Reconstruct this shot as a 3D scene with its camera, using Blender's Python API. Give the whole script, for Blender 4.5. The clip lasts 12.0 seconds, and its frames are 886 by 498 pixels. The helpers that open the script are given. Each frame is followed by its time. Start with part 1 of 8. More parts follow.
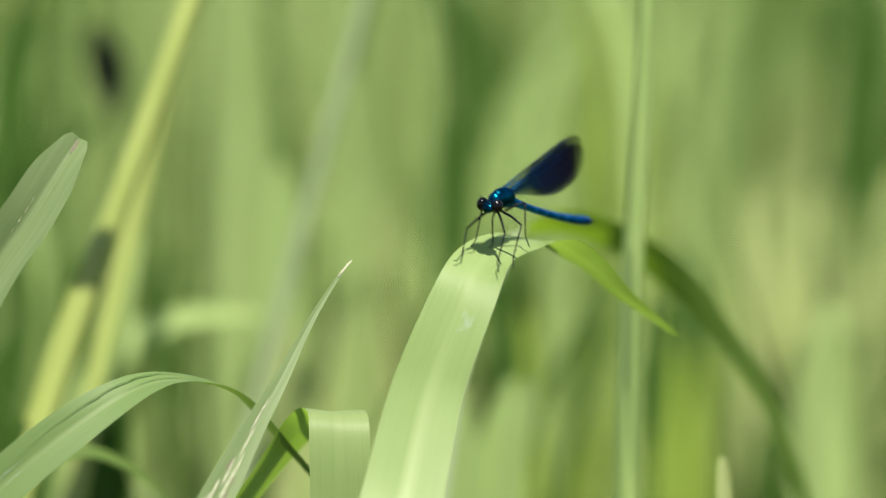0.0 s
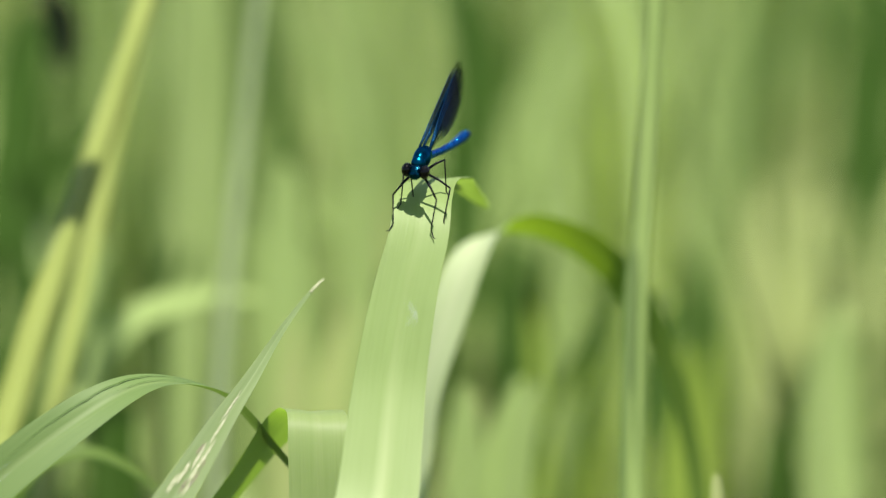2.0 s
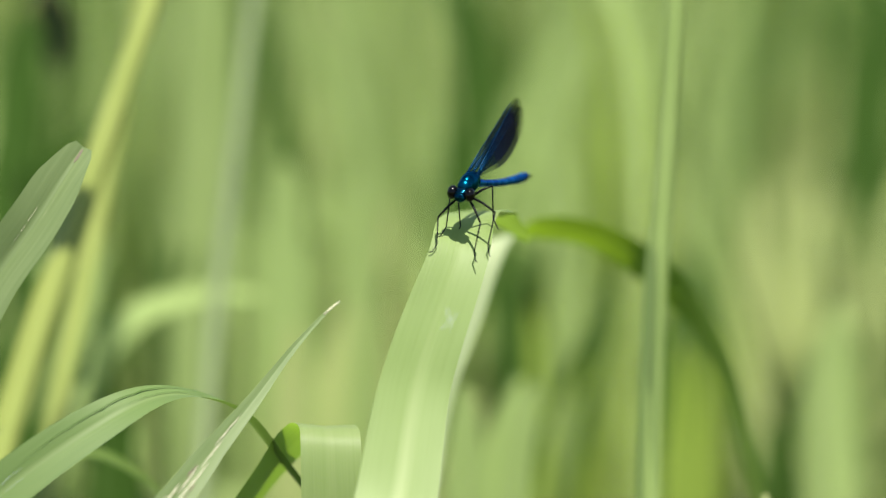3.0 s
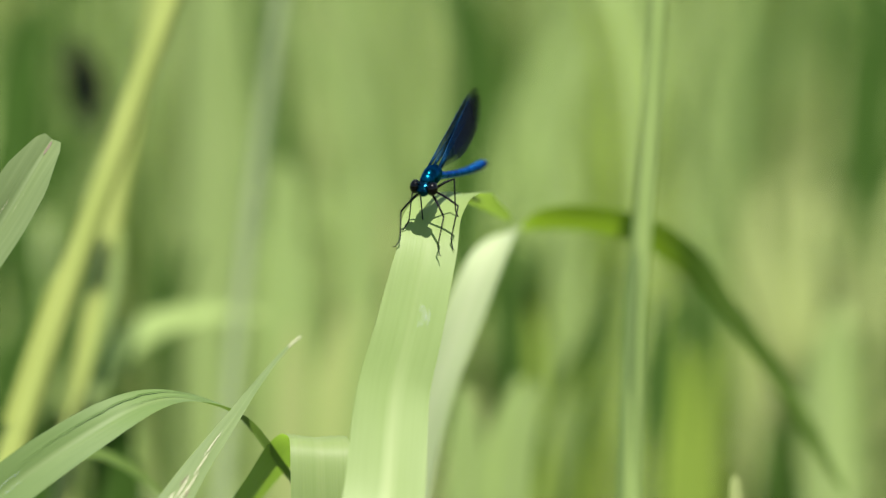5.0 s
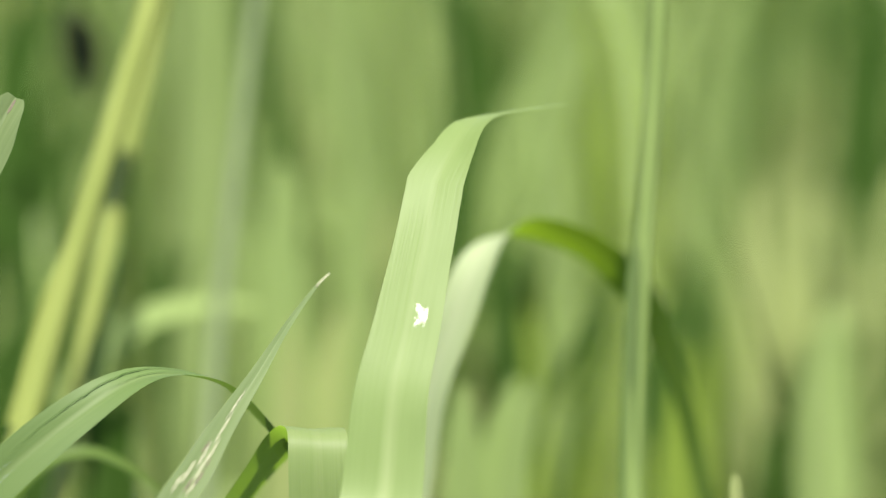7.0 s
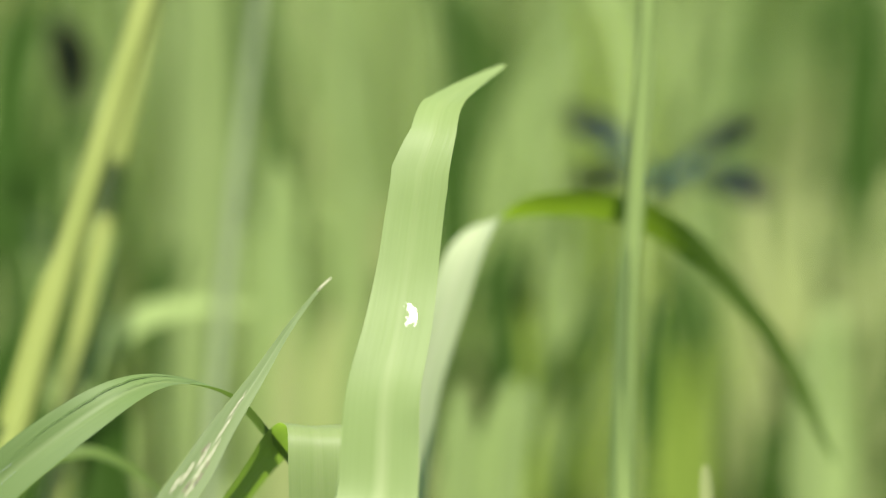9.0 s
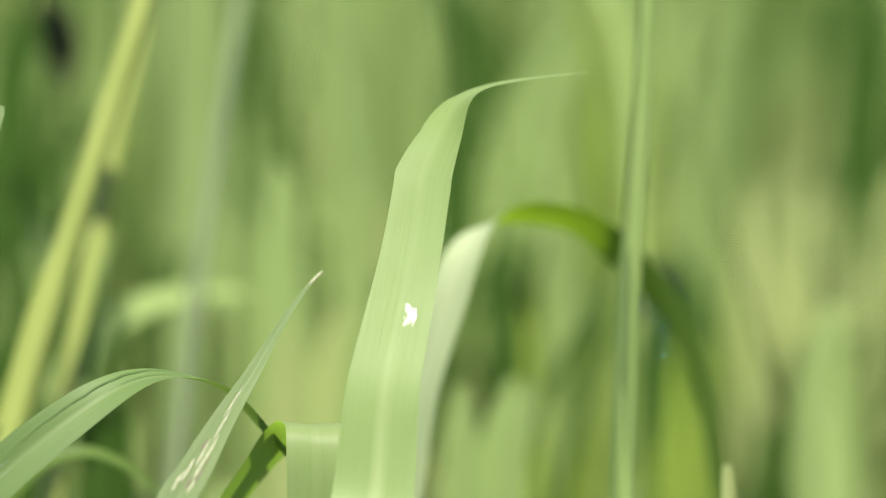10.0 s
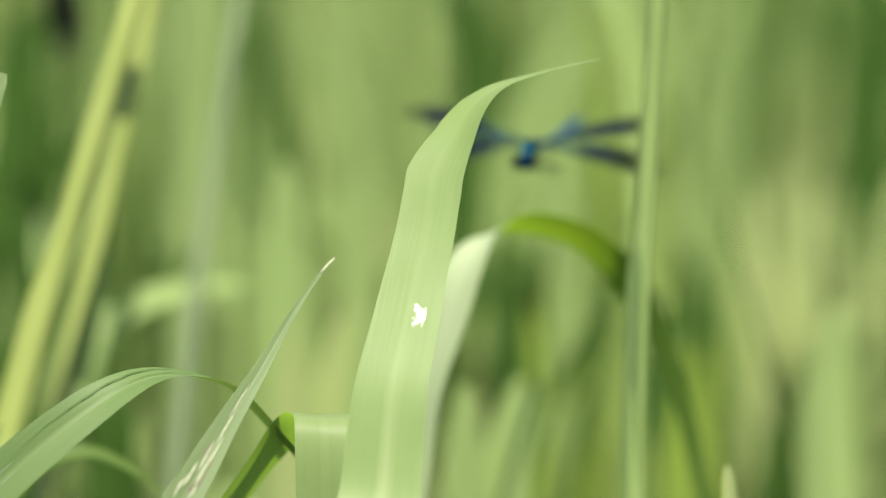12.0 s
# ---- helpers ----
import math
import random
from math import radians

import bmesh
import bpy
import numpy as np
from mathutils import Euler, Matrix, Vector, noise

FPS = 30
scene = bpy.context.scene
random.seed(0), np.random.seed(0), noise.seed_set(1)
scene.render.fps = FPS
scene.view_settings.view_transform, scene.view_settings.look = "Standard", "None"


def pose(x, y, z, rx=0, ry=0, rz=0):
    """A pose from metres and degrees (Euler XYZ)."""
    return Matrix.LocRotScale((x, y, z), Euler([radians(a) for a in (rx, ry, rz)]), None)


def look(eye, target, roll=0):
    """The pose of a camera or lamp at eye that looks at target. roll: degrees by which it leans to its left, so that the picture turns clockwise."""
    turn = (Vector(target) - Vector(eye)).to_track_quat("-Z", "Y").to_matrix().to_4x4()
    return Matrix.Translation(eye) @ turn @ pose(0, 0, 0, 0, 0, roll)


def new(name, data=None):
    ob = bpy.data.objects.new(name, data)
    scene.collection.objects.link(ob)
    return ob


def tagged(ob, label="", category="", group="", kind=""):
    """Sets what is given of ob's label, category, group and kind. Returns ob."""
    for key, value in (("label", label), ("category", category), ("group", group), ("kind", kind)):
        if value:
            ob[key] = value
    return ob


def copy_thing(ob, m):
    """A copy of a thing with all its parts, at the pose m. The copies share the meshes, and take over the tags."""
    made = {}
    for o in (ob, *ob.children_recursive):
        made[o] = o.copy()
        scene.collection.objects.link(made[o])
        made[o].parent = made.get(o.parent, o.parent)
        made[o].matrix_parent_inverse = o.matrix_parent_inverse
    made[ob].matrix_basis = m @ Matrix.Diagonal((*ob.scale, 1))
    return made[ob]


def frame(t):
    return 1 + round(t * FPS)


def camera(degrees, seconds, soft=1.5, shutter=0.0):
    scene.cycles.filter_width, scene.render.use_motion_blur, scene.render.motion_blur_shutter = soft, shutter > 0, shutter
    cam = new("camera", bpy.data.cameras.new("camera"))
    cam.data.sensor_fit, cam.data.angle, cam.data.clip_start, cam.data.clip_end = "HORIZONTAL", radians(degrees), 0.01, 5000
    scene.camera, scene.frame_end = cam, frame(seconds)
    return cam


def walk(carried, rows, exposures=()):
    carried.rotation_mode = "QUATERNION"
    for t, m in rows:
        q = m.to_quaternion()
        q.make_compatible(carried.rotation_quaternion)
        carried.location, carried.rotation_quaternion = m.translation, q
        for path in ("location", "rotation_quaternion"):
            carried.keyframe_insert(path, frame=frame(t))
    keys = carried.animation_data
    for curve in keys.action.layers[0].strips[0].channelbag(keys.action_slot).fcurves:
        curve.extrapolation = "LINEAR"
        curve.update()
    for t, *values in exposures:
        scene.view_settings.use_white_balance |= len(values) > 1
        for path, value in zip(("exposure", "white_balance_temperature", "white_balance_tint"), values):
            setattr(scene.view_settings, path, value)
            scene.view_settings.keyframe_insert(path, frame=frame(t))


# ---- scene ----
# The world's origin for mm() is the perch on the leaf, PERCH metres over the ground.
PERCH = 0.65
TILT = radians(10)
EYE = Vector((0, -math.cos(TILT), PERCH + math.sin(TILT)))


def mm(x, y, z):
    return Vector((x / 1000, y / 1000, PERCH + z / 1000))


cam = camera(10.75, 12.0, soft=1.3, shutter=0.18)
cam.data.dof.use_dof = True
cam.data.dof.focus_distance = 1.007
cam.data.dof.aperture_fstop = 4.8
cam.data.dof.aperture_blades = 8
STILL = look(EYE, (0, 0, PERCH))
walk(cam, [(0, STILL), (12, STILL)], exposures=[(0, 1.2), (12, 1.2)])

# ---- light ----
SUN = Vector((0.12, -0.34, 0.93)).normalized()
world = bpy.data.worlds.new("sky")
scene.world = world
world.use_nodes = True
sky = world.node_tree.nodes.new("ShaderNodeTexSky")
sky.sky_type, sky.sun_disc = "NISHITA", False
sky.sun_elevation = math.asin(SUN.z)
sky.sun_rotation = math.atan2(SUN.x, SUN.y)
world.node_tree.links.new(sky.outputs[0], world.node_tree.nodes["Background"].inputs[0])
world.node_tree.nodes["Background"].inputs[1].default_value = 0.07
sun = new("sun", bpy.data.lights.new("sun", "SUN"))
sun.data.energy, sun.data.angle, sun.data.color = 5.0, radians(0.5), (1.0, 0.945, 0.86)
sun.matrix_world = look(SUN * 5, (0, 0, 0))


# ---- materials ----
def nodes_of(name):
    m = bpy.data.materials.new(name)
    m.use_nodes = True
    n = m.node_tree.nodes
    return m, n, m.node_tree.links, n["Principled BSDF"], n["Material Output"]


def ramp(n, stops):
    r = n.new("ShaderNodeValToRGB")
    while len(r.color_ramp.elements) < len(stops):
        r.color_ramp.elements.new(0.5)
    for e, (p, c) in zip(r.color_ramp.elements, stops):
        e.position, e.color = p, (*c, 1)
    return r


def leaf_material(name, dark, light, glow, through_share=0.38, rough=0.5, rib=0.12, vary=0.0, bloom=0.0):
    """Grass leaf: fine veins along the blade (UV in millimetres), blotches, a pale midrib, light let through."""
    m, n, l, b, out = nodes_of(name)
    uv = n.new("ShaderNodeUVMap")
    grain_map = n.new("ShaderNodeMapping")
    grain_map.inputs["Scale"].default_value = (1.6, 0.03, 1)
    grain = n.new("ShaderNodeTexNoise")
    grain.inputs["Scale"].default_value, grain.inputs["Detail"].default_value = 1.0, 4
    blotch_map = n.new("ShaderNodeMapping")
    blotch_map.inputs["Scale"].default_value = (0.12, 0.035, 1)
    blotch = n.new("ShaderNodeTexNoise")
    blotch.inputs["Scale"].default_value, blotch.inputs["Detail"].default_value = 1.0, 3
    for a, t in ((grain_map, grain), (blotch_map, blotch)):
        l.new(uv.outputs[0], a.inputs[0])
        l.new(a.outputs[0], t.inputs["Vector"])
    mix = n.new("ShaderNodeMix")
    mix.inputs[0].default_value = 0.5
    l.new(grain.outputs[0], mix.inputs[2])
    l.new(blotch.outputs[0], mix.inputs[3])
    tone = ramp(n, ((0.3, dark), (0.72, light)))
    l.new(mix.outputs[0], tone.inputs[0])
    # midrib
    sep = n.new("ShaderNodeSeparateXYZ")
    l.new(uv.outputs[0], sep.inputs[0])
    side = n.new("ShaderNodeMath")
    side.operation = "ABSOLUTE"
    l.new(sep.outputs[0], side.inputs[0])
    near = n.new("ShaderNodeMapRange")
    near.inputs[1].default_value, near.inputs[2].default_value = 0.25, 1.3
    near.inputs[3].default_value, near.inputs[4].default_value = rib, 0.0
    l.new(side.outputs[0], near.inputs[0])
    pale = n.new("ShaderNodeMix")
    pale.data_type = "RGBA"
    l.new(near.outputs[0], pale.inputs[0])
    l.new(tone.outputs[0], pale.inputs[6])
    pale.inputs[7].default_value = (min(1, light[0] * 1.5 + 0.08), min(1, light[1] * 1.3 + 0.06), light[2] * 1.6 + 0.05, 1)
    colour = pale.outputs[2]
    if bloom:
        # a pale waxy streak that widens towards the foot of the blade
        off = n.new("ShaderNodeMapRange")
        off.inputs[1].default_value, off.inputs[2].default_value = 0.2, 2.2
        off.inputs[3].default_value, off.inputs[4].default_value = 1.0, 0.0
        shift = n.new("ShaderNodeMath")
        shift.inputs[1].default_value = -0.6
        size = n.new("ShaderNodeMath")
        size.operation = "ABSOLUTE"
        run = n.new("ShaderNodeMapRange")
        run.inputs[1].default_value, run.inputs[2].default_value = 14, 52
        run.inputs[3].default_value, run.inputs[4].default_value = bloom, 0.0
        both_of = n.new("ShaderNodeMath")
        both_of.operation = "MULTIPLY"
        l.new(sep.outputs[0], shift.inputs[0])
        l.new(shift.outputs[0], size.inputs[0])
        l.new(size.outputs[0], off.inputs[0])
        l.new(sep.outputs[1], run.inputs[0])
        l.new(off.outputs[0], both_of.inputs[0])
        l.new(run.outputs[0], both_of.inputs[1])
        wax = n.new("ShaderNodeMix")
        wax.data_type = "RGBA"
        l.new(both_of.outputs[0], wax.inputs[0])
        l.new(colour, wax.inputs[6])
        wax.inputs[7].default_value = (0.5, 0.56, 0.3, 1)
        colour = wax.outputs[2]
    hue = n.new("ShaderNodeHueSaturation")
    info = n.new("ShaderNodeObjectInfo")
    spread = n.new("ShaderNodeMapRange")
    spread.inputs[3].default_value, spread.inputs[4].default_value = 1 - vary, 1 + vary
    geo = n.new("ShaderNodeNewGeometry")
    both = n.new("ShaderNodeMath")
    both.operation = "ADD"
    frac = n.new("ShaderNodeMath")
    frac.operation = "FRACT"
    l.new(info.outputs["Random"], both.inputs[0])
    l.new(geo.outputs["Random Per Island"], both.inputs[1])
    l.new(both.outputs[0], frac.inputs[0])
    if vary:
        l.new(frac.outputs[0], spread.inputs[0])
        l.new(spread.outputs[0], hue.inputs["Value"])
    l.new(colour, hue.inputs["Color"])
    l.new(hue.outputs[0], b.inputs["Base Color"])
    b.inputs["Roughness"].default_value = rough
    b.inputs["Specular IOR Level"].default_value = 0.03 if vary > 0.1 else 0.08 if vary else 0.22
    bump = n.new("ShaderNodeBump")
    bump.inputs["Strength"].default_value, bump.inputs["Distance"].default_value = 0.35, 0.0002
    l.new(grain.outputs[0], bump.inputs["Height"])
    l.new(bump.outputs[0], b.inputs["Normal"])
    tr = n.new("ShaderNodeBsdfTranslucent")
    tint = n.new("ShaderNodeMix")
    tint.data_type, tint.blend_type = "RGBA", "MIX"
    tint.inputs[0].default_value = 0.75
    l.new(hue.outputs[0], tint.inputs[6])
    tint.inputs[7].default_value = (*glow, 1)
    l.new(tint.outputs[2], tr.inputs[0])
    share = n.new("ShaderNodeMixShader")
    share.inputs[0].default_value = through_share
    l.new(b.outputs[0], share.inputs[1])
    l.new(tr.outputs[0], share.inputs[2])
    l.new(share.outputs[0], out.inputs[0])
    return m


def plain_material(name, a, b_, scale=400, rough=0.5, metal=0.0, coat=0.0, bump_by=0.2, spec=0.5, tint=(1, 1, 1)):
    """Two tones by noise at real size, with fine relief."""
    m, n, l, b, out = nodes_of(name)
    co = n.new("ShaderNodeTexCoord")
    t = n.new("ShaderNodeTexNoise")
    t.inputs["Scale"].default_value, t.inputs["Detail"].default_value = scale, 5
    l.new(co.outputs["Object"], t.inputs["Vector"])
    r = ramp(n, ((0.35, a), (0.65, b_)))
    l.new(t.outputs[0], r.inputs[0])
    l.new(r.outputs[0], b.inputs["Base Color"])
    b.inputs["Roughness"].default_value, b.inputs["Metallic"].default_value = rough, metal
    b.inputs["Coat Weight"].default_value, b.inputs["Specular IOR Level"].default_value = coat, spec
    b.inputs["Specular Tint"].default_value = (*tint, 1)
    b.inputs["Coat Roughness"].default_value = 0.08
    bump = n.new("ShaderNodeBump")
    bump.inputs["Strength"].default_value, bump.inputs["Distance"].default_value = bump_by, 0.0002
    l.new(t.outputs[0], bump.inputs["Height"])
    l.new(bump.outputs[0], b.inputs["Normal"])
    return m


def wing_material():
    """Wing membrane, UV in millimetres along and across: a dark blue band, smoky clear ends, veins."""
    m, n, l, b, out = nodes_of("wing_membrane")
    uv = n.new("ShaderNodeUVMap")
    sep = n.new("ShaderNodeSeparateXYZ")
    l.new(uv.outputs[0], sep.inputs[0])
    wob = n.new("ShaderNodeTexNoise")
    wob.inputs["Scale"].default_value = 0.5
    l.new(uv.outputs[0], wob.inputs["Vector"])
    add = n.new("ShaderNodeMath")
    add.operation = "ADD"
    l.new(sep.outputs[0], add.inputs[0])
    l.new(wob.outputs[0], add.inputs[1])
    band = ramp(n, ((0.0, (0.7, 0.7, 0.7)), (0.28, (0.5, 0.5, 0.5)), (0.43, (1, 1, 1)), (0.82, (1, 1, 1)), (0.9, (0.6, 0.6, 0.6)), (1.0, (0.35, 0.35, 0.35))))
    scale = n.new("ShaderNodeMath")
    scale.operation = "DIVIDE"
    scale.inputs[1].default_value = 31.0
    l.new(add.outputs[0], scale.inputs[0])
    l.new(scale.outputs[0], band.inputs[0])
    # veins: fine long lines with cross bars
    veinmap = n.new("ShaderNodeMapping")
    veinmap.inputs["Scale"].default_value = (0.5, 1.5, 1)
    l.new(uv.outputs[0], veinmap.inputs[0])
    cells = n.new("ShaderNodeTexVoronoi")
    cells.feature = "DISTANCE_TO_EDGE"
    cells.inputs["Scale"].default_value = 1.0
    l.new(veinmap.outputs[0], cells.inputs["Vector"])
    line = n.new("ShaderNodeMapRange")
    line.inputs[1].default_value, line.inputs[2].default_value = 0.03, 0.1
    line.inputs[3].default_value, line.inputs[4].default_value = 0.55, 0.0
    l.new(cells.outputs["Distance"], line.inputs[0])
    dense = n.new("ShaderNodeMath")
    dense.operation = "MAXIMUM"
    keep = n.new("ShaderNodeMath")
    keep.operation = "MULTIPLY"
    keep.inputs[1].default_value = 0.88
    l.new(band.outputs[0], keep.inputs[0])
    l.new(keep.outputs[0], dense.inputs[0])
    l.new(line.outputs[0], dense.inputs[1])
    clear_min = n.new("ShaderNodeMath")
    clear_min.operation = "MAXIMUM"
    clear_min.inputs[1].default_value = 0.14
    l.new(dense.outputs[0], clear_min.inputs[0])
    # teal near the root, deep blue over the band, fine pleats across
    hue = ramp(n, ((0.1, (0.003, 0.03, 0.05)), (0.45, (0.004, 0.008, 0.024)), (0.8, (0.004, 0.003, 0.009)), (1.0, (0.006, 0.007, 0.01))))
    l.new(scale.outputs[0], hue.inputs[0])
    l.new(hue.outputs[0], b.inputs["Base Color"])
    b.inputs["Metallic"].default_value, b.inputs["Roughness"].default_value = 0.35, 0.42
    b.inputs["Specular IOR Level"].default_value = 0.05
    b.inputs["Specular Tint"].default_value = (0.06, 0.4, 1.0, 1)
    pleat = n.new("ShaderNodeBump")
    pleat.inputs["Strength"].default_value, pleat.inputs["Distance"].default_value = 0.5, 0.0003
    l.new(cells.outputs["Distance"], pleat.inputs["Height"])
    l.new(pleat.outputs[0], b.inputs["Normal"])
    tr = n.new("ShaderNodeBsdfTransparent")
    tr.inputs[0].default_value = (0.93, 0.95, 0.85, 1)
    mix = n.new("ShaderNodeMixShader")
    l.new(clear_min.outputs[0], mix.inputs[0])
    l.new(tr.outputs[0], mix.inputs[1])
    l.new(b.outputs[0], mix.inputs[2])
    l.new(mix.outputs[0], out.inputs[0])
    return m


LEAF = leaf_material("leaf_fresh", (0.19, 0.262, 0.086), (0.232, 0.312, 0.114), (0.28, 0.47, 0.02), rib=0.05, bloom=0.28)
LEAF_BLUE = leaf_material("leaf_bluish", (0.088, 0.142, 0.042), (0.12, 0.178, 0.056), (0.18, 0.32, 0.03), 0.25, 0.55, 0.1)
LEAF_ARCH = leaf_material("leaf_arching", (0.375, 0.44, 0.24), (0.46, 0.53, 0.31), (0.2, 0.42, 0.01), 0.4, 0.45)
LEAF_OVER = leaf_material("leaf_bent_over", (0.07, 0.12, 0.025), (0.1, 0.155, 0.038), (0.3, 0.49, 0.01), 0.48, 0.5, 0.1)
LEAF_STUB = leaf_material("leaf_folded", (0.19, 0.25, 0.095), (0.245, 0.305, 0.13), (0.3, 0.53, 0.015), 0.44, 0.5, 0.05)
LEAF_DRY = leaf_material("leaf_rolled", (0.088, 0.13, 0.046), (0.145, 0.192, 0.08), (0.2, 0.3, 0.05), 0.2, 0.55, 0.0)
LEAF_FIELD = leaf_material("leaf_field", (0.208, 0.288, 0.09), (0.31, 0.4, 0.158), (0.38, 0.5, 0.075), 0.42, 0.5, 0.2, 0.5)
STEM = leaf_material("stem_green", (0.15, 0.215, 0.06), (0.2, 0.27, 0.085), (0.2, 0.36, 0.05), 0.06, 0.42, 0.1)
STEM_YELLOW = leaf_material("stem_yellow", (0.2, 0.25, 0.06), (0.3, 0.345, 0.1), (0.3, 0.36, 0.04), 0.1, 0.42, 0.1)
STEM_GREY = leaf_material("stem_grey", (0.15, 0.2, 0.095), (0.2, 0.245, 0.125), (0.16, 0.24, 0.06), 0.05, 0.5, 0.1)
# dark green, mainly to paint the shaded gaps of the stand
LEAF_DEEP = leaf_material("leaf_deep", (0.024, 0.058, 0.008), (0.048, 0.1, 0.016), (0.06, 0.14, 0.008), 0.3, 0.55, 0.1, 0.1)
LEAF_STRAW = leaf_material("leaf_straw", (0.235, 0.283, 0.1), (0.31, 0.362, 0.147), (0.36, 0.42, 0.1), 0.3, 0.5, 0.1, 0.15)
LEAF_BRIGHT = leaf_material("leaf_bright", (0.21, 0.29, 0.095), (0.28, 0.362, 0.14), (0.34, 0.48, 0.07), 0.42, 0.5, 0.1, 0.15)
LEAF_LIME = leaf_material("leaf_lime", (0.19, 0.275, 0.045), (0.25, 0.34, 0.065), (0.34, 0.47, 0.03), 0.42, 0.5, 0.1, 0.15)
# near-black of the blade that stands for a dark gap
DARK = plain_material("gap_black", (0.004, 0.006, 0.004), (0.01, 0.013, 0.007), 150, 0.8, 0.0, 0.0, 0.2, 0.08)
STRAW = plain_material("straw", (0.22, 0.23, 0.13), (0.34, 0.34, 0.22), 600, 0.7)
MUD = plain_material("mud", (0.03, 0.035, 0.014), (0.06, 0.06, 0.025), 25, 0.9)
def film_material():
    """A thin dried film that lets the leaf show through."""
    m, n, l, b, out = nodes_of("dropping_film")
    co = n.new("ShaderNodeTexCoord")
    t = n.new("ShaderNodeTexNoise")
    t.inputs["Scale"].default_value, t.inputs["Detail"].default_value = 800, 5
    l.new(co.outputs["Object"], t.inputs["Vector"])
    r = n.new("ShaderNodeMapRange")
    r.inputs[1].default_value, r.inputs[2].default_value = 0.0, 0.5
    r.inputs[3].default_value, r.inputs[4].default_value = 0.0, 0.085
    rim = n.new("ShaderNodeUVMap")
    cut = n.new("ShaderNodeSeparateXYZ")
    l.new(rim.outputs[0], cut.inputs[0])
    rag = n.new("ShaderNodeMath")
    rag.operation = "MULTIPLY_ADD"
    rag.inputs[1].default_value = -0.58
    l.new(cut.outputs[0], rag.inputs[0])
    l.new(t.outputs[0], rag.inputs[2])
    l.new(rag.outputs[0], r.inputs[0])
    b.inputs["Base Color"].default_value = (0.62, 0.66, 0.6, 1)
    b.inputs["Roughness"].default_value = 0.4
    tr = n.new("ShaderNodeBsdfTransparent")
    mix = n.new("ShaderNodeMixShader")
    l.new(r.outputs[0], mix.inputs[0])
    l.new(tr.outputs[0], mix.inputs[1])
    l.new(b.outputs[0], mix.inputs[2])
    # the glaze over it
    glaze = n.new("ShaderNodeBsdfGlossy")
    glaze.inputs["Color"].default_value = (0.9, 0.92, 0.95, 1)
    glaze.inputs["Roughness"].default_value = 0.24
    bump = n.new("ShaderNodeBump")
    bump.inputs["Strength"].default_value, bump.inputs["Distance"].default_value = 0.25, 0.0002
    l.new(t.outputs[0], bump.inputs["Height"])
    l.new(bump.outputs[0], glaze.inputs["Normal"])
    thin_coat = n.new("ShaderNodeMath")
    thin_coat.operation = "MULTIPLY"
    thin_coat.inputs[1].default_value = 0.75
    l.new(r.outputs[0], thin_coat.inputs[0])
    coat = n.new("ShaderNodeMixShader")
    l.new(thin_coat.outputs[0], coat.inputs[0])
    l.new(mix.outputs[0], coat.inputs[1])
    l.new(glaze.outputs[0], coat.inputs[2])
    l.new(coat.outputs[0], out.inputs[0])
    return m


CHALK = film_material()
THORAX = plain_material("thorax_metal", (0.0, 0.014, 0.028), (0.001, 0.055, 0.1), 420, 0.3, 0.95, 0.0, 0.2, 0.4, (0.1, 0.5, 0.8))
BLUE = plain_material("abdomen_blue", (0.002, 0.035, 0.1), (0.008, 0.16, 0.36), 350, 0.3, 0.9, 0.0, 0.1, 0.4, (0.12, 0.35, 1.0))
FACE = plain_material("face_metal", (0.0, 0.012, 0.025), (0.001, 0.06, 0.1), 900, 0.18, 0.95)
EYE_DARK = plain_material("eye_dark", (0.001, 0.001, 0.001), (0.002, 0.0015, 0.0015), 1500, 0.12, 0.0, 0.0, 0.01, 0.2)
LEG = plain_material("leg_black", (0.001, 0.0015, 0.002), (0.003, 0.004, 0.005), 900, 0.5, 0.0, 0.0, 0.1, 0.12)
VEIN = plain_material("vein_blue", (0.002, 0.012, 0.035), (0.003, 0.03, 0.075), 500, 0.35, 0.7, 0.0, 0.1, 0.2, (0.1, 0.4, 1.0))
WING = wing_material()


# ---- builders ----
def mesh_of(name, bm, material):
    me = bpy.data.meshes.new(name)
    bm.to_mesh(me)
    bm.free()
    me.materials.append(material)
    for p in me.polygons:
        p.use_smooth = True
    return me


def part(name, bm, material, parent, label=""):
    ob = new(name, mesh_of(name, bm, material))
    ob.parent = parent
    return tagged(ob, label)


def thing(name, base, label, category, group=""):
    ob = new(name)
    ob.empty_display_size = 0.02
    ob.location = base
    return tagged(ob, label, category, group)


def glide(points, per=10):
    """Catmull-Rom through rows of numbers."""
    p = np.array(points, float)
    p = np.vstack([2 * p[0] - p[1], p, 2 * p[-1] - p[-2]])
    out = []
    for i in range(1, len(p) - 2):
        for k in range(per):
            t = k / per
            a, b, c, d = p[i - 1], p[i], p[i + 1], p[i + 2]
            out.append(0.5 * (2 * b + (c - a) * t + (2 * a - 5 * b + 4 * c - d) * t ** 2 + (3 * b - a - 3 * c + d) * t ** 3))
    out.append(p[-2])
    return np.array(out)


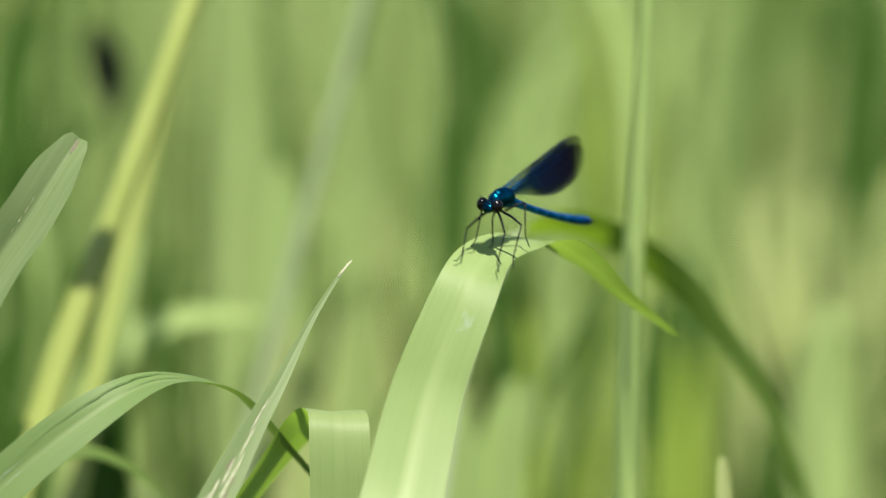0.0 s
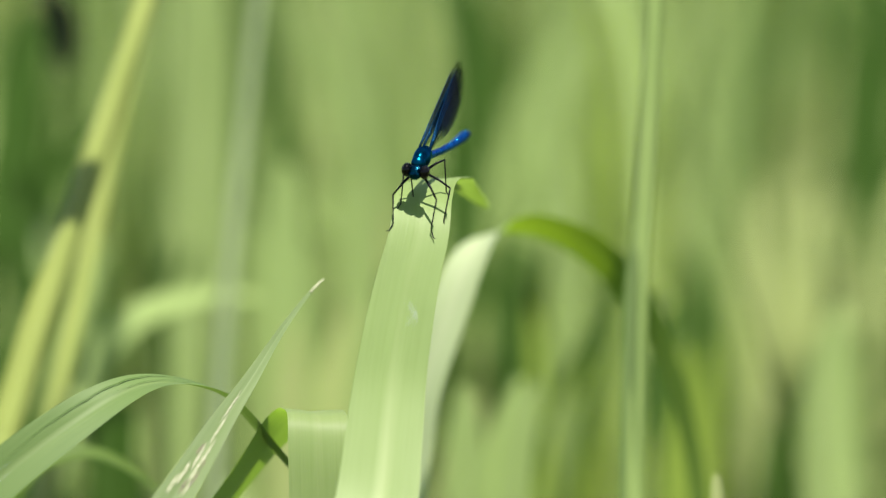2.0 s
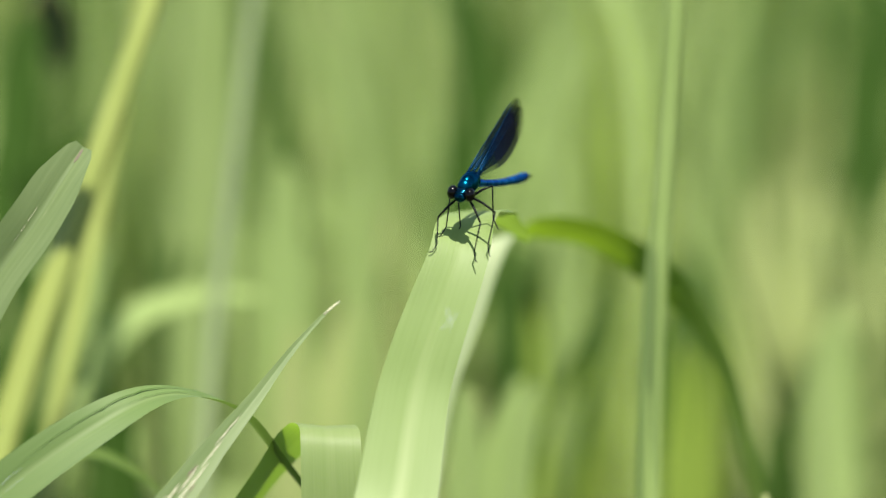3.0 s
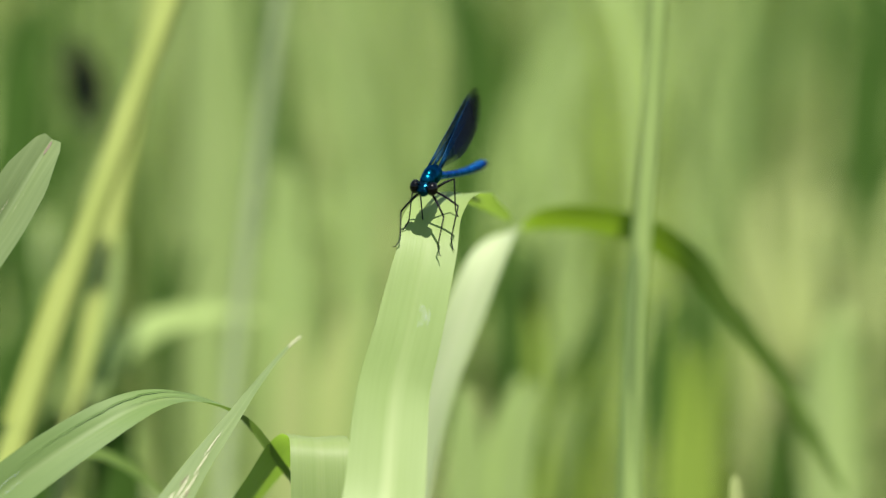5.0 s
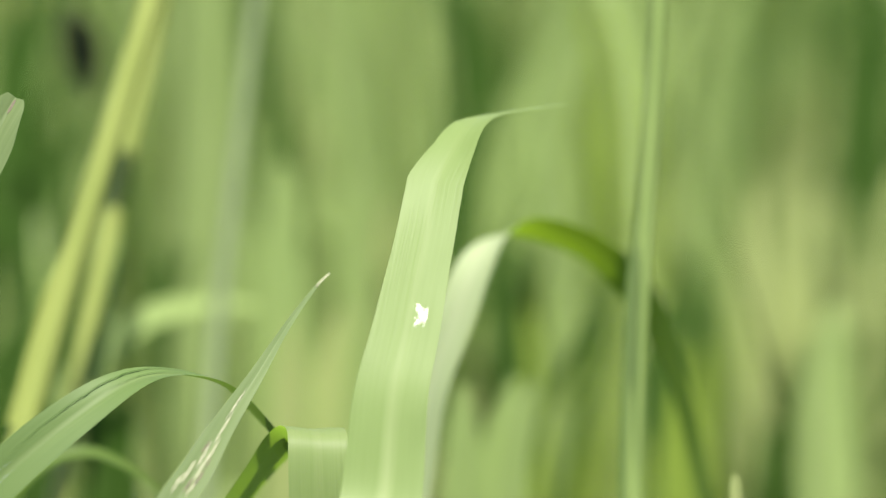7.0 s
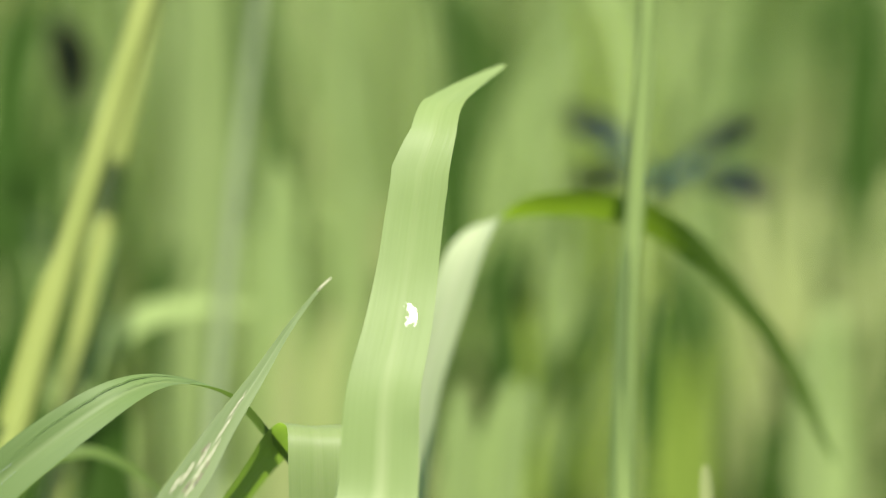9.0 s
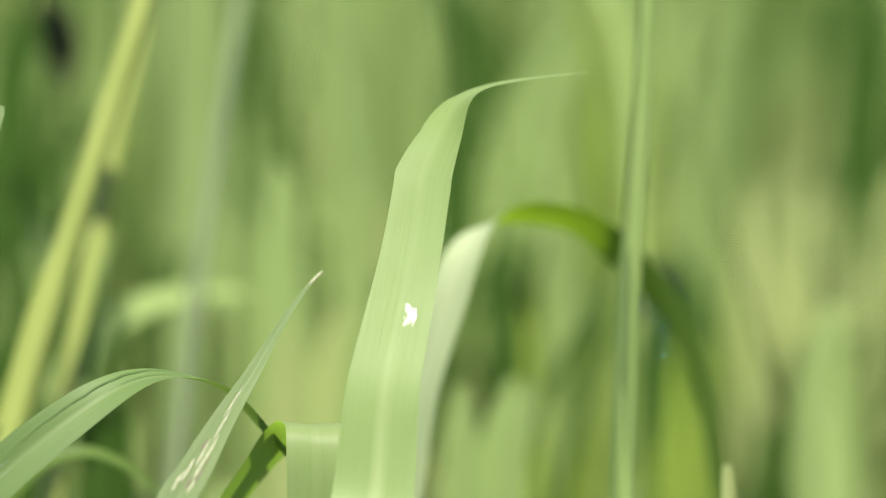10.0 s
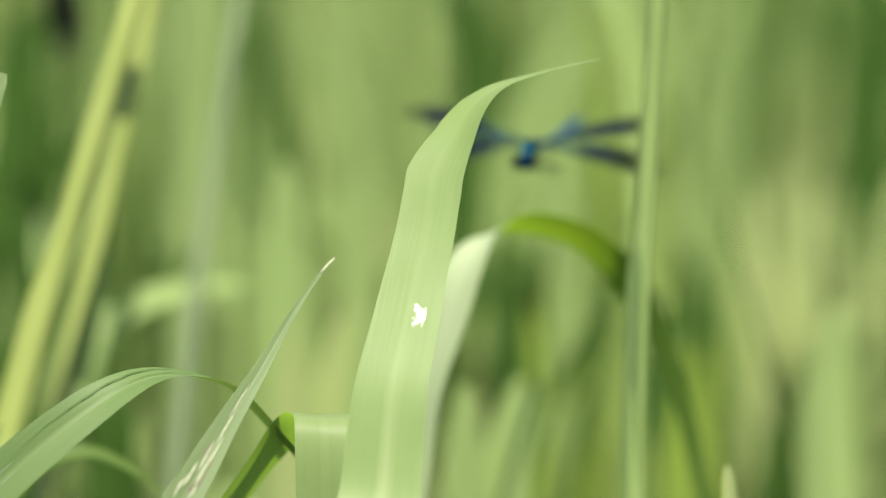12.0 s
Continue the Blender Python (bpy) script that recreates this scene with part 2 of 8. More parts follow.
def stations(points, length, n, per=10):
    """n + 1 rows at even steps of the way along a curve (columns 0 to 2), run straight on past its end."""
    c = glide(points, per)
    s = np.concatenate([[0], np.cumsum(np.linalg.norm(np.diff(c[:, :3], axis=0), axis=1))])
    if s[-1] < length:
        d = (c[-1] - c[-2]) / max(s[-1] - s[-2], 1e-9)
        d[3:] = 0
        c = np.vstack([c, c[-1] + d * (length - s[-1] + 1)])
        s = np.append(s, length + 1)
    want = np.linspace(0, length, n + 1)
    return smoothed(np.array([[np.interp(w, s, c[:, k]) for k in range(c.shape[1])] for w in want]), max(1, n // 30))


FRONT = Vector((0.05, -0.94, 0.34)).normalized()


def smoothed(a, k):
    """Moving mean along the rows, ends held."""
    pad = np.vstack([np.repeat(a[:1], k, 0), a, np.repeat(a[-1:], k, 0)])
    return np.array([pad[i:i + 2 * k + 1].mean(0) for i in range(len(a))])


def frames_along(rows, back, droop=None):
    """A pose for each step of a leaf: x across, y along, z out of its upper face. Column 3 turns the face from FRONT (0) to back (1) and on to droop (2);
    where the leaf bends, its face turns towards the outside of the bend."""
    ways = np.diff(rows[:, :3], axis=0)
    step = np.linalg.norm(ways, axis=1).mean()
    ways /= np.linalg.norm(ways, axis=1)[:, None]
    k = max(2, round(6 / step))
    bends = smoothed(np.gradient(ways, axis=0) / step, k)
    faces = []
    for a, way, bend in zip(rows, ways, bends):
        w = min(1.0, max(0.0, a[3]))
        z = np.array(FRONT.lerp(back, w) if a[3] <= 1 or droop is None else back.lerp(droop, a[3] - 1))
        lean = np.clip(3 * z @ bend / (np.linalg.norm(bend) + 1e-6), -1, 1)
        faces.append(z + 10 * lean * bend)
    faces = smoothed(np.array(faces), k)
    out = []
    for a, way, face in zip(rows, ways, faces):
        y, z = Vector(way), Vector(face)
        z = (z - y * z.dot(y)).normalized()
        x = y.cross(z)
        out.append(Matrix(((x.x, y.x, z.x, a[0] / 1000), (x.y, y.y, z.y, a[1] / 1000), (x.z, y.z, z.z, PERCH + a[2] / 1000), (0, 0, 0, 1))))
    return out


ACROSS = (-1, -0.6, -0.15, 0, 0.15, 0.6, 1)


def leaf_point(q, w, fold, skew):
    x = w / 2 * q + skew
    return Vector((x, 0, fold * (abs(q) ** 0.8) * w / 2 - 0.012 * w * (abs(q) < 0.2)))


def leaf_bm(rows, widths, fold, back, origin, skews=((0, 0), (999, 0))):
    """A whole still leaf as one sheet."""
    bm = bmesh.new()
    lay = bm.loops.layers.uv.new("UVMap")
    fr = frames_along(rows, back)
    fr.append(Matrix.Translation(Vector(rows[-1][:3] - rows[-2][:3]) / 1000) @ fr[-1])
    step = np.linalg.norm(np.diff(rows[:, :3], axis=0), axis=1).mean()
    ws = [np.interp(i * step, *zip(*widths)) for i in range(len(rows))]
    grid = []
    for i, m in enumerate(fr):
        grid.append([bm.verts.new(m @ (leaf_point(q, ws[i], fold, np.interp(i * step, *zip(*skews))) / 1000) - origin) for q in ACROSS])
    for i in range(len(fr) - 1):
        for j in range(len(ACROSS) - 1):
            f = bm.faces.new((grid[i][j], grid[i][j + 1], grid[i + 1][j + 1], grid[i + 1][j]))
            for lp, (a, b) in zip(f.loops, ((i, j), (i, j + 1), (i + 1, j + 1), (i + 1, j))):
                lp[lay].uv = (ACROSS[b] * ws[a] / 2, a * step)
    return bm


def tube_bm(points, radii, sides=10, origin=Vector((0, 0, 0)), bm=None, closed=True):
    """A tapered tube through points in metres."""
    bm = bm or bmesh.new()
    lay = bm.loops.layers.uv.verify()
    pts = [Vector(p) for p in points]
    rings = []
    run = 0
    ref = Vector((0.13, 0.97, 0.21))
    for i, p in enumerate(pts):
        d = (pts[min(i + 1, len(pts) - 1)] - pts[max(i - 1, 0)]).normalized()
        u = (ref - d * ref.dot(d)).normalized()
        v = d.cross(u)
        run += (p - pts[i - 1]).length * 1000 if i else 0
        rings.append(([bm.verts.new(p - origin + (u * math.cos(2 * math.pi * k / sides) + v * math.sin(2 * math.pi * k / sides)) * radii[i]) for k in range(sides)], run, radii[i] * 1000))
    for (a, ra, wa), (b, rb, wb) in zip(rings[:-1], rings[1:]):
        for k in range(sides):
            j = (k + 1) % sides
            f = bm.faces.new((a[k], a[j], b[j], b[k]))
            for lp, uv in zip(f.loops, ((k * wa * 0.6, ra), ((k + 1) * wa * 0.6, ra), ((k + 1) * wb * 0.6, rb), (k * wb * 0.6, rb))):
                lp[lay].uv = (uv[0] + 2, uv[1])
    if closed:
        bm.faces.new(list(reversed(rings[0][0])))
        bm.faces.new(rings[-1][0])
    return bm


def ball_bm(centre, radii, turn=None, u=20, v=14, bm=None):
    bm = bm or bmesh.new()
    m = Matrix.Translation(centre) @ (turn or Matrix()) @ Matrix.Diagonal((*radii, 1))
    bmesh.ops.create_uvsphere(bm, u_segments=u, v_segments=v, radius=1, matrix=m)
    return bm


def culm_to(top, base, r0, r1, n=14, bow=(0, 0)):
    """Points and radii of a stem from the ground up to a place."""
    pts, rad = [], []
    for i in range(n):
        t = i / (n - 1)
        p = Vector(base).lerp(top, t)
        b = math.sin(math.pi * t)
        pts.append(p + Vector((bow[0] * b, bow[1] * b, 0)))
        rad.append((r0 + (r1 - r0) * t) * (1.12 if i % 5 == 3 else 1.0))
    return pts, rad


def bending_leaf(parent, keys, widths, length, n, fold, material, skews=((0, 0), (999, 0)), name="leaf_slice", droop=None):
    """A leaf in short rigid slices that follow a curve from key to key. keys: seconds, curve rows, back direction.
    Returns the slices and the rows of each."""
    step = length / n
    base = Vector(parent.location)
    tracks = [[] for _ in range(n)]
    for t, rows, back in keys:
        for i, m in enumerate(frames_along(stations(rows, length, n), Vector(back).normalized(), droop)):
            tracks[i].append((t, Matrix.Translation(-base) @ m))
    slices = []
    for i in range(n):
        # the slice runs to where the next one starts on the mean of all the bends
        on = Matrix.Translation((0, step / 1000, 0))
        if i < n - 1:
            rel = [a.inverted() @ b for (_, a), (_, b) in zip(tracks[i], tracks[i + 1])]
            y = sum((m.col[1].xyz for m in rel), Vector()).normalized()
            z = sum((m.col[2].xyz for m in rel), Vector())
            z = (z - y * z.dot(y)).normalized()
            on = Matrix((y.cross(z), y, z)).transposed().to_4x4()
            on.translation = sum((m.translation for m in rel), Vector()) / len(rel)
        bm = bmesh.new()
        lay = bm.loops.layers.uv.new("UVMap")
        lines = []
        for s, lap, lift in ((i * step, -1, -0.006), ((i + 1) * step, 1, 0.006)):
            w = np.interp(s, *zip(*widths))
            k = np.interp(s, *zip(*skews))
            at = on if lap > 0 else Matrix()
            lines.append([(bm.verts.new(at @ ((leaf_point(q, w, fold, k) + Vector((0, lap * (0.02 + 0.06 * abs(q)), lift))) / 1000)), (q * w / 2, s)) for q in ACROSS])
        for a, b in zip(lines[:-1], lines[1:]):
            for j in range(len(ACROSS) - 1):
                four = (a[j], a[j + 1], b[j + 1], b[j])
                f = bm.faces.new([v for v, _ in four])
                for lp, (_, uv) in zip(f.loops, four):
                    lp[lay].uv = uv
        ob = part(name, bm, material, parent)
        ob.matrix_basis = tracks[i][0][1]
        slices.append(ob)
    return slices, tracks


def sway_rows(ob, pivot, rows):
    """Rows for walk(): seconds, millimetres to the right and up, degrees of lean to the right and of leaning forward, about a pivot."""
    base = Matrix.Translation(ob.location)
    return [(t, Matrix.Translation(Vector((dx, 0, dz)) / 1000) @ Matrix.Translation(pivot) @ pose(0, 0, 0, 0, a, 0) @ pose(0, 0, 0, pitch[0] if pitch else 0, 0, 0) @ Matrix.Translation(-pivot) @ base) for t, dx, dz, a, *pitch in rows]


MOVES = []  # (thing, rows), keyed in motions()
BACK_UNDER = (0.12, 0.5, 0.85)
BACK_FOLD = (0.1, 0.85, 0.45)
BACK_UP = (-0.1, 0.05, 1.0)
BACK_OVER = (-0.2, 0.8, 0.55)
DROOP = Vector((-0.35, 0.85, 0.37)).normalized()

# ---- ground ----
bm = bmesh.new()
bmesh.ops.create_grid(bm, x_segments=60, y_segments=60, size=40)
for v in bm.verts:
    v.co.z = 0.02 * noise.noise(v.co * 1.3) - 0.01
ground = tagged(new("ground", mesh_of("ground", bm, MUD)), "dark muddy ground under the reeds", "ground", kind="structure")

# ---- the perch leaf ----
base = mm(-16.8, -36.4, -57)
foot = Vector((base.x - 0.02, base.y - 0.01, 0))
perch = thing("reed_shoot", foot, "broad fresh green reed leaf bent over near its tip", "reed leaf")
pts, rad = culm_to(base + Vector((0, 0, 0.004)), foot, 0.006, 0.005)
part("stem", tube_bm(pts, rad, 12, foot), STEM, perch, "green stem")
PERCH_KEYS = [
    (0.0, [(-11, -36.3, -56.4, 0), (-8.5, -26.8, -48.1, 0), (-3.7, -13.5, -29, 0), (0.7, -8, -17.8, 0), (5.3, -2.4, -8, 0.05), (8.7, 5.6, -2.7, 0.25), (15.6, 14, -0.9, 0.55), (23.5, 24, -2.6, 0.85), (29.2, 30, -6.4, 1), (34.6, 34, -11.2, 1), (40.6, 38, -17.6, 1), (52.9, 43, -27.7, 1), (64, 48, -36.5, 1)], BACK_UNDER),
    (0.1, [(-12.2, -36.3, -56.4, 0), (-9.7, -26.8, -48.1, 0), (-5.8, -13.5, -29, 0), (-1.8, -8, -17.8, 0), (2.6, -2.4, -6.8, 0.05), (5.9, 6.2, 0.9, 0.25), (12.9, 14, 3.8, 0.55), (21.6, 24, 3.2, 0.85), (27.3, 30, 0.1, 1), (33, 34, -4.4, 1), (39.5, 38, -10.4, 1), (51, 43, -20.3, 1), (61.3, 48, -28.9, 1)], BACK_UNDER),
    (0.2, [(-13.6, -36.3, -56.4, 0), (-11.1, -26.8, -48.1, 0), (-8.1, -13.5, -29, 0), (-4.3, -8, -17.8, 0), (0, -2.4, -6.8, 0), (2.9, 4.4, 1.8, 0.1), (5.3, 10.3, 6.3, 0.3), (10.5, 22.9, 8.8, 0.7), (18.2, 39.9, 7.6, 0.9), (26.2, 60.3, 2, 1), (34.2, 71.3, -4.4, 1), (41.7, 81.4, -10.5, 1)], BACK_UNDER),
    (0.3, [(-14.5, -36.3, -56.4, 0), (-12, -26.8, -48.1, 0), (-9.4, -13.5, -29, 0), (-6.2, -8, -17.8, 0), (-2.6, -2.4, -6.8, 0), (0.1, 4.8, 4.2, 0.05), (2.2, 11, 10.5, 0.3), (7.5, 20.8, 14.4, 0.75), (14.9, 31.1, 14.9, 1), (21.9, 38.8, 12.8, 1), (29.5, 44.2, 8.8, 1)], BACK_UP),
    (0.4, [(-15.1, -36.3, -56.4, 0), (-12.7, -26.8, -48.1, 0), (-10.3, -13.5, -29, 0), (-7.6, -8, -17.8, 0), (-4.4, -2.4, -6.8, 0), (-2.2, 4.8, 4.2, 0.05), (-0.2, 11.2, 11.7, 0.2), (3.8, 21.5, 18.4, 0.75), (10.6, 31.9, 19.8, 1), (18.2, 39.8, 18.4, 1), (27, 45.5, 16.2, 1)], BACK_UP),
    (0.5, [(-15.7, -36.3, -56.4, 0), (-13.2, -26.8, -48.1, 0), (-11.2, -13.5, -29, 0), (-8.7, -8, -17.8, 0), (-5.9, -2.4, -6.8, 0), (-3.9, 4.8, 4.2, 0), (-2.4, 10.2, 11.8, 0.05), (-0.5, 15.2, 17.2, 0.25), (2.6, 23.1, 21.9, 0.7), (7.5, 31.6, 23.7, 1), (14.4, 39.8, 23.9, 1), (22, 47, 24.5, 1)], BACK_UP),
    (0.6, [(-16, -36.3, -56.4, 0), (-13.6, -26.8, -48.1, 0), (-11.6, -13.5, -29, 0), (-9.3, -8, -17.8, 0), (-6.7, -2.4, -6.8, 0), (-4.8, 4.8, 4.2, 0), (-3.5, 10.2, 11.8, 0), (-1.9, 15.4, 18.4, 0.2), (1, 24.5, 23.8, 0.6), (5.7, 37.2, 26.9, 1), (10.8, 49.7, 28.3, 1)], BACK_UP),
    (0.7, [(-16.2, -36.3, -56.4, 0), (-13.8, -26.8, -48.1, 0), (-12.1, -13.5, -29, 0), (-9.8, -8, -17.8, 0), (-7.4, -2.4, -6.8, 0), (-5.8, 4.8, 4.2, 0), (-4.7, 10.2, 11.8, 0.1), (-3.9, 17.5, 18.7, 0.3), (-2.3, 33.2, 21.2, 0.7), (0.1, 56.2, 19.4, 0.9), (2.8, 104.7, 11.9, 1)], BACK_UNDER),
    (0.8, [(-16.5, -36.3, -56.4, 0), (-14, -26.8, -48.1, 0), (-12.4, -13.5, -29, 0), (-10.1, -8, -17.8, 0), (-7.9, -2.4, -6.8, 0), (-6.4, 4.8, 4.2, 0), (-5.3, 10.2, 11.8, 0.1), (-4.7, 17.4, 18.1, 0.3), (-4, 33.1, 20.9, 0.7), (-2.4, 58, 17.9, 0.9), (-0.5, 108, 8, 1)], BACK_UNDER),
    (1.0, [(-16.5, -36.3, -56.4, 0), (-14, -26.8, -48.1, 0), (-12.4, -13.5, -29, 0), (-10.1, -8, -17.8, 0), (-7.9, -2.4, -6.8, 0), (-6.5, 3, 4.5, 0), (-5.6, 7.6, 12.2, 0.1), (-5, 14.2, 17, 0.3), (-4.2, 26, 19.6, 0.7), (-2.3, 46.1, 16.7, 0.9), (-0.5, 82.1, 9, 1)], BACK_UNDER),
    (1.2, [(-16.5, -36.3, -56.4, 0), (-14, -26.8, -48.1, 0), (-12.2, -13.5, -29, 0), (-10.3, -8, -17.8, 0), (-7.8, -2.4, -6.8, 0), (-5.9, 3, 4.5, 0), (-5.7, 7.4, 10.4, 0.15), (-5.3, 17, 13.5, 0.5), (-2.4, 26, 13.6, 0.8), (0.9, 57.3, 7.4, 1), (3.7, 75.4, 1.3, 1)], BACK_FOLD),
    (1.5, [(-16.5, -36.3, -56.4, 0), (-14, -26.8, -48.1, 0), (-11.9, -13.5, -29, 0), (-10.1, -8, -17.8, 0), (-7.7, -2.4, -5.5, 0), (-5.2, 2.9, 3.9, 0.05), (-4.8, 8, 9.1, 0.25), (-3.1, 17.5, 11.4, 0.6), (0.7, 30.1, 10.1, 0.9), (4.7, 48.2, 4.6, 1), (9.3, 61.2, -1.9, 1), (13.6, 73.2, -9.2, 1)], BACK_FOLD),
    (2.0, [(-16.1, -36.3, -56.4, 0), (-13.7, -26.8, -48.1, 0), (-11.5, -13.5, -29, 0), (-9.8, -8, -17.8, 0), (-7.3, -2.4, -5.5, 0), (-4.8, 2.9, 3.9, 0.05), (-4.4, 8, 9.1, 0.25), (-2.5, 17.5, 11.6, 0.6), (1.3, 30.1, 10.4, 0.9), (5.3, 48.4, 4.9, 1), (9.9, 61.3, -1.5, 1), (14.3, 73.3, -8.8, 1)], BACK_FOLD),
    (2.5, [(-15.1, -36.3, -56.4, 0), (-12.6, -26.8, -48.1, 0), (-10.6, -13.5, -29, 0), (-8, -8, -17.8, 0), (-5.3, -2.4, -6.8, 0), (-3.1, 2.7, 1.5, 0.05), (-2.7, 7.7, 6.7, 0.25), (-0.4, 17.2, 9.7, 0.6), (3.7, 30, 9.1, 0.9), (7.9, 48.2, 3.5, 1), (12.1, 61.2, -2.4, 1), (17.2, 73.2, -10.5, 1)], BACK_FOLD),
    (3.0, [(-12.2, -36.3, -56.4, 0), (-9.7, -26.8, -48.1, 0), (-6.4, -13.5, -29, 0), (-2.9, -8, -17.8, 0), (1.4, -2.4, -6.8, 0), (3.9, 2.5, -0.3, 0.1), (4.3, 7.2, 2.8, 0.3), (6.3, 16.6, 4.6, 0.65), (10.2, 29.3, 3.3, 0.9), (13.6, 47.4, -1.7, 1), (17.9, 60.5, -7.8, 1)], BACK_FOLD),
    (3.4, [(-12.7, -36.3, -56.4, 0), (-10.3, -26.8, -48.1, 0), (-7.4, -13.5, -29, 0), (-4.1, -8, -17.8, 0), (-0.1, -2.4, -6.8, 0), (2.3, 2.5, -0.3, 0.1), (2.8, 7.2, 2.8, 0.3), (4.8, 16.7, 5.2, 0.65), (8.9, 29.5, 4.3, 0.9), (12.5, 47.6, -0.8, 1), (17, 60.5, -7.2, 1)], BACK_FOLD),
    (4.2, [(-14.5, -36.3, -56.4, 0), (-12, -26.8, -48.1, 0), (-10, -13.5, -29, 0), (-7.2, -8, -17.8, 0), (-4.4, -2.4, -6.8, 0), (-2.7, 2.6, 0.9, 0.05), (-2.3, 7.5, 5.5, 0.25), (0.3, 17.2, 8.9, 0.6), (4.5, 30, 8.1, 0.9), (8.7, 48, 2.6, 1), (13.5, 61, -3.4, 1)], BACK_FOLD),
    (5.0, [(-14.7, -36.3, -56.4, 0), (-12.3, -26.8, -48.1, 0), (-10.6, -13.5, -29, 0), (-7.6, -8, -17.8, 0), (-5, -2.4, -6.8, 0), (-3.1, 2.5, 0.3, 0.05), (-2.7, 7.4, 4.6, 0.25), (0.3, 17, 7.9, 0.6), (4.8, 29.8, 7.2, 0.9), (9.3, 48, 1.9, 1), (13.9, 61, -3.3, 1), (19.2, 73.2, -9.7, 1)], BACK_FOLD),
    (5.5, [(-15.7, -36.3, -56.4, 0), (-13.2, -26.8, -48.1, 0), (-11.5, -13.5, -29, 0), (-8.4, -8, -17.8, 0), (-5.3, -2.4, -6.8, 0), (-3.6, 2.5, 0.3, 0.05), (-3.2, 7.4, 4.9, 0.25), (-0.3, 17.2, 8.5, 0.6), (4.1, 30, 7.7, 0.9), (8.6, 48, 2.5, 1), (13.5, 61.2, -3, 1), (18.5, 73.3, -9.1, 1)], BACK_FOLD),
    (6.0, [(-15.4, -36.3, -56.4, 0), (-13, -26.8, -48.1, 0), (-11.2, -13.5, -29, 0), (-8.1, -8, -17.8, 0), (-5, -2.4, -6.8, 0), (-2.9, 2.7, 1.5, 0.05), (-2.5, 7.6, 6.1, 0.25), (0.3, 17.2, 9.7, 0.6), (4.6, 30, 8.9, 0.9), (9, 48.2, 3.5, 1), (13.6, 61.3, -1.7, 1), (18.7, 73.5, -7.8, 1)], BACK_FOLD),
    (6.5, [(-16.1, -36.3, -56.4, 0), (-13.7, -26.8, -48.1, 0), (-11.9, -13.5, -29, 0), (-8.8, -8, -17.8, 0), (-5.6, -2.4, -6.8, 0), (-3.4, 2.7, 2.1, 0.05), (-2.9, 7.7, 7.1, 0.25), (0, 17.3, 10.9, 0.6), (4.4, 30.1, 10, 0.9), (8.7, 48.4, 4.8, 1), (13.4, 61.5, -0.4, 1), (18.6, 73.6, -6.5, 1)], BACK_FOLD),
    (6.6, [(-16.1, -36.3, -56.4, 0), (-13.7, -26.8, -48.1, 0), (-11.9, -13.5, -29, 0), (-8.8, -8, -17.8, 0), (-5.6, -2.4, -6.8, 0), (-3.4, 2.7, 2.1, 0.05), (-2.9, 7.7, 7.1, 0.25), (0, 17.3, 10.9, 0.6), (4.2, 30.1, 10.2, 0.9), (8.7, 48.4, 5, 1), (13.8, 61.5, -0.4, 1), (18.6, 73.8, -6.3, 1)], BACK_FOLD),
    (6.8, [(-15.7, -36.3, -56.4, 0), (-13.2, -26.8, -48.1, 0), (-11.4, -15.2, -28.6, 0), (-8.5, -8.2, -17.8, 0), (-5.6, -1.2, -7, 0), (-3.3, 4.8, 4.2, 0.05), (-1.9, 10.9, 9.9, 0.2), (1.3, 20.5, 15.7, 0.6), (7.2, 33.8, 17, 0.9), (13.4, 49.3, 13.3, 1), (22.9, 62.1, 5.3, 1)], BACK_UNDER),
    (7.0, [(-15.3, -36.3, -56.4, 0), (-12.8, -26.8, -48.1, 0), (-10.9, -17, -28.2, 0), (-8.2, -9.2, -17.6, 0), (-5.8, -1.3, -7, 0), (-3.3, 7, 3.8, 0), (-1.7, 13.2, 11.3, 0.05), (1.7, 20.6, 18.5, 0.45), (5.9, 27.4, 23.1, 0.85), (11.9, 34.7, 23.8, 1), (21.3, 44.8, 23.7, 1)], BACK_UP),
    (7.2, [(-15.3, -36.3, -56.4, 0), (-12.8, -26.8, -48.1, 0), (-10.9, -17, -28.2, 0), (-8.2, -9.2, -17.6, 0), (-5.8, -1.3, -7, 0), (-3.2, 6, 3.9, 0), (-1.3, 11.4, 12.8, 0.05), (2.9, 17.1, 22, 0.4), (10.2, 22.3, 28.6, 0.8), (19.1, 25.9, 31.6, 1), (32.7, 32.5, 34.8, 1)], BACK_UP),
    (7.8, [(-15.7, -36.3, -56.4, 0), (-13.2, -26.8, -48.1, 0), (-11.4, -17, -28.2, 0), (-8.8, -9.2, -17.6, 0), (-6.5, -1.3, -7, 0), (-4.3, 5, 4.1, 0), (-2.5, 9.7, 14.3, 0.02), (0.7, 13.4, 24.1, 0.25), (6.8, 16.9, 32.2, 0.6), (14.1, 18.8, 37.5, 0.9), (25.1, 23.6, 41.8, 1)], BACK_UP),
    (8.8, [(-15.9, -36.3, -56.4, 0), (-13.4, -26.8, -48.1, 0), (-12.4, -17, -28.2, 0), (-10, -9.2, -17.6, 0), (-7.9, -1.3, -7, 0), (-6.5, 5, 4.1, 0), (-5.1, 8.7, 14.5, 0), (-3.5, 13.2, 23, 0.1), (-1.5, 21.3, 28.5, 0.3), (2.6, 31.9, 31, 0.5), (7.2, 46.6, 33.7, 0.6)], BACK_UP),
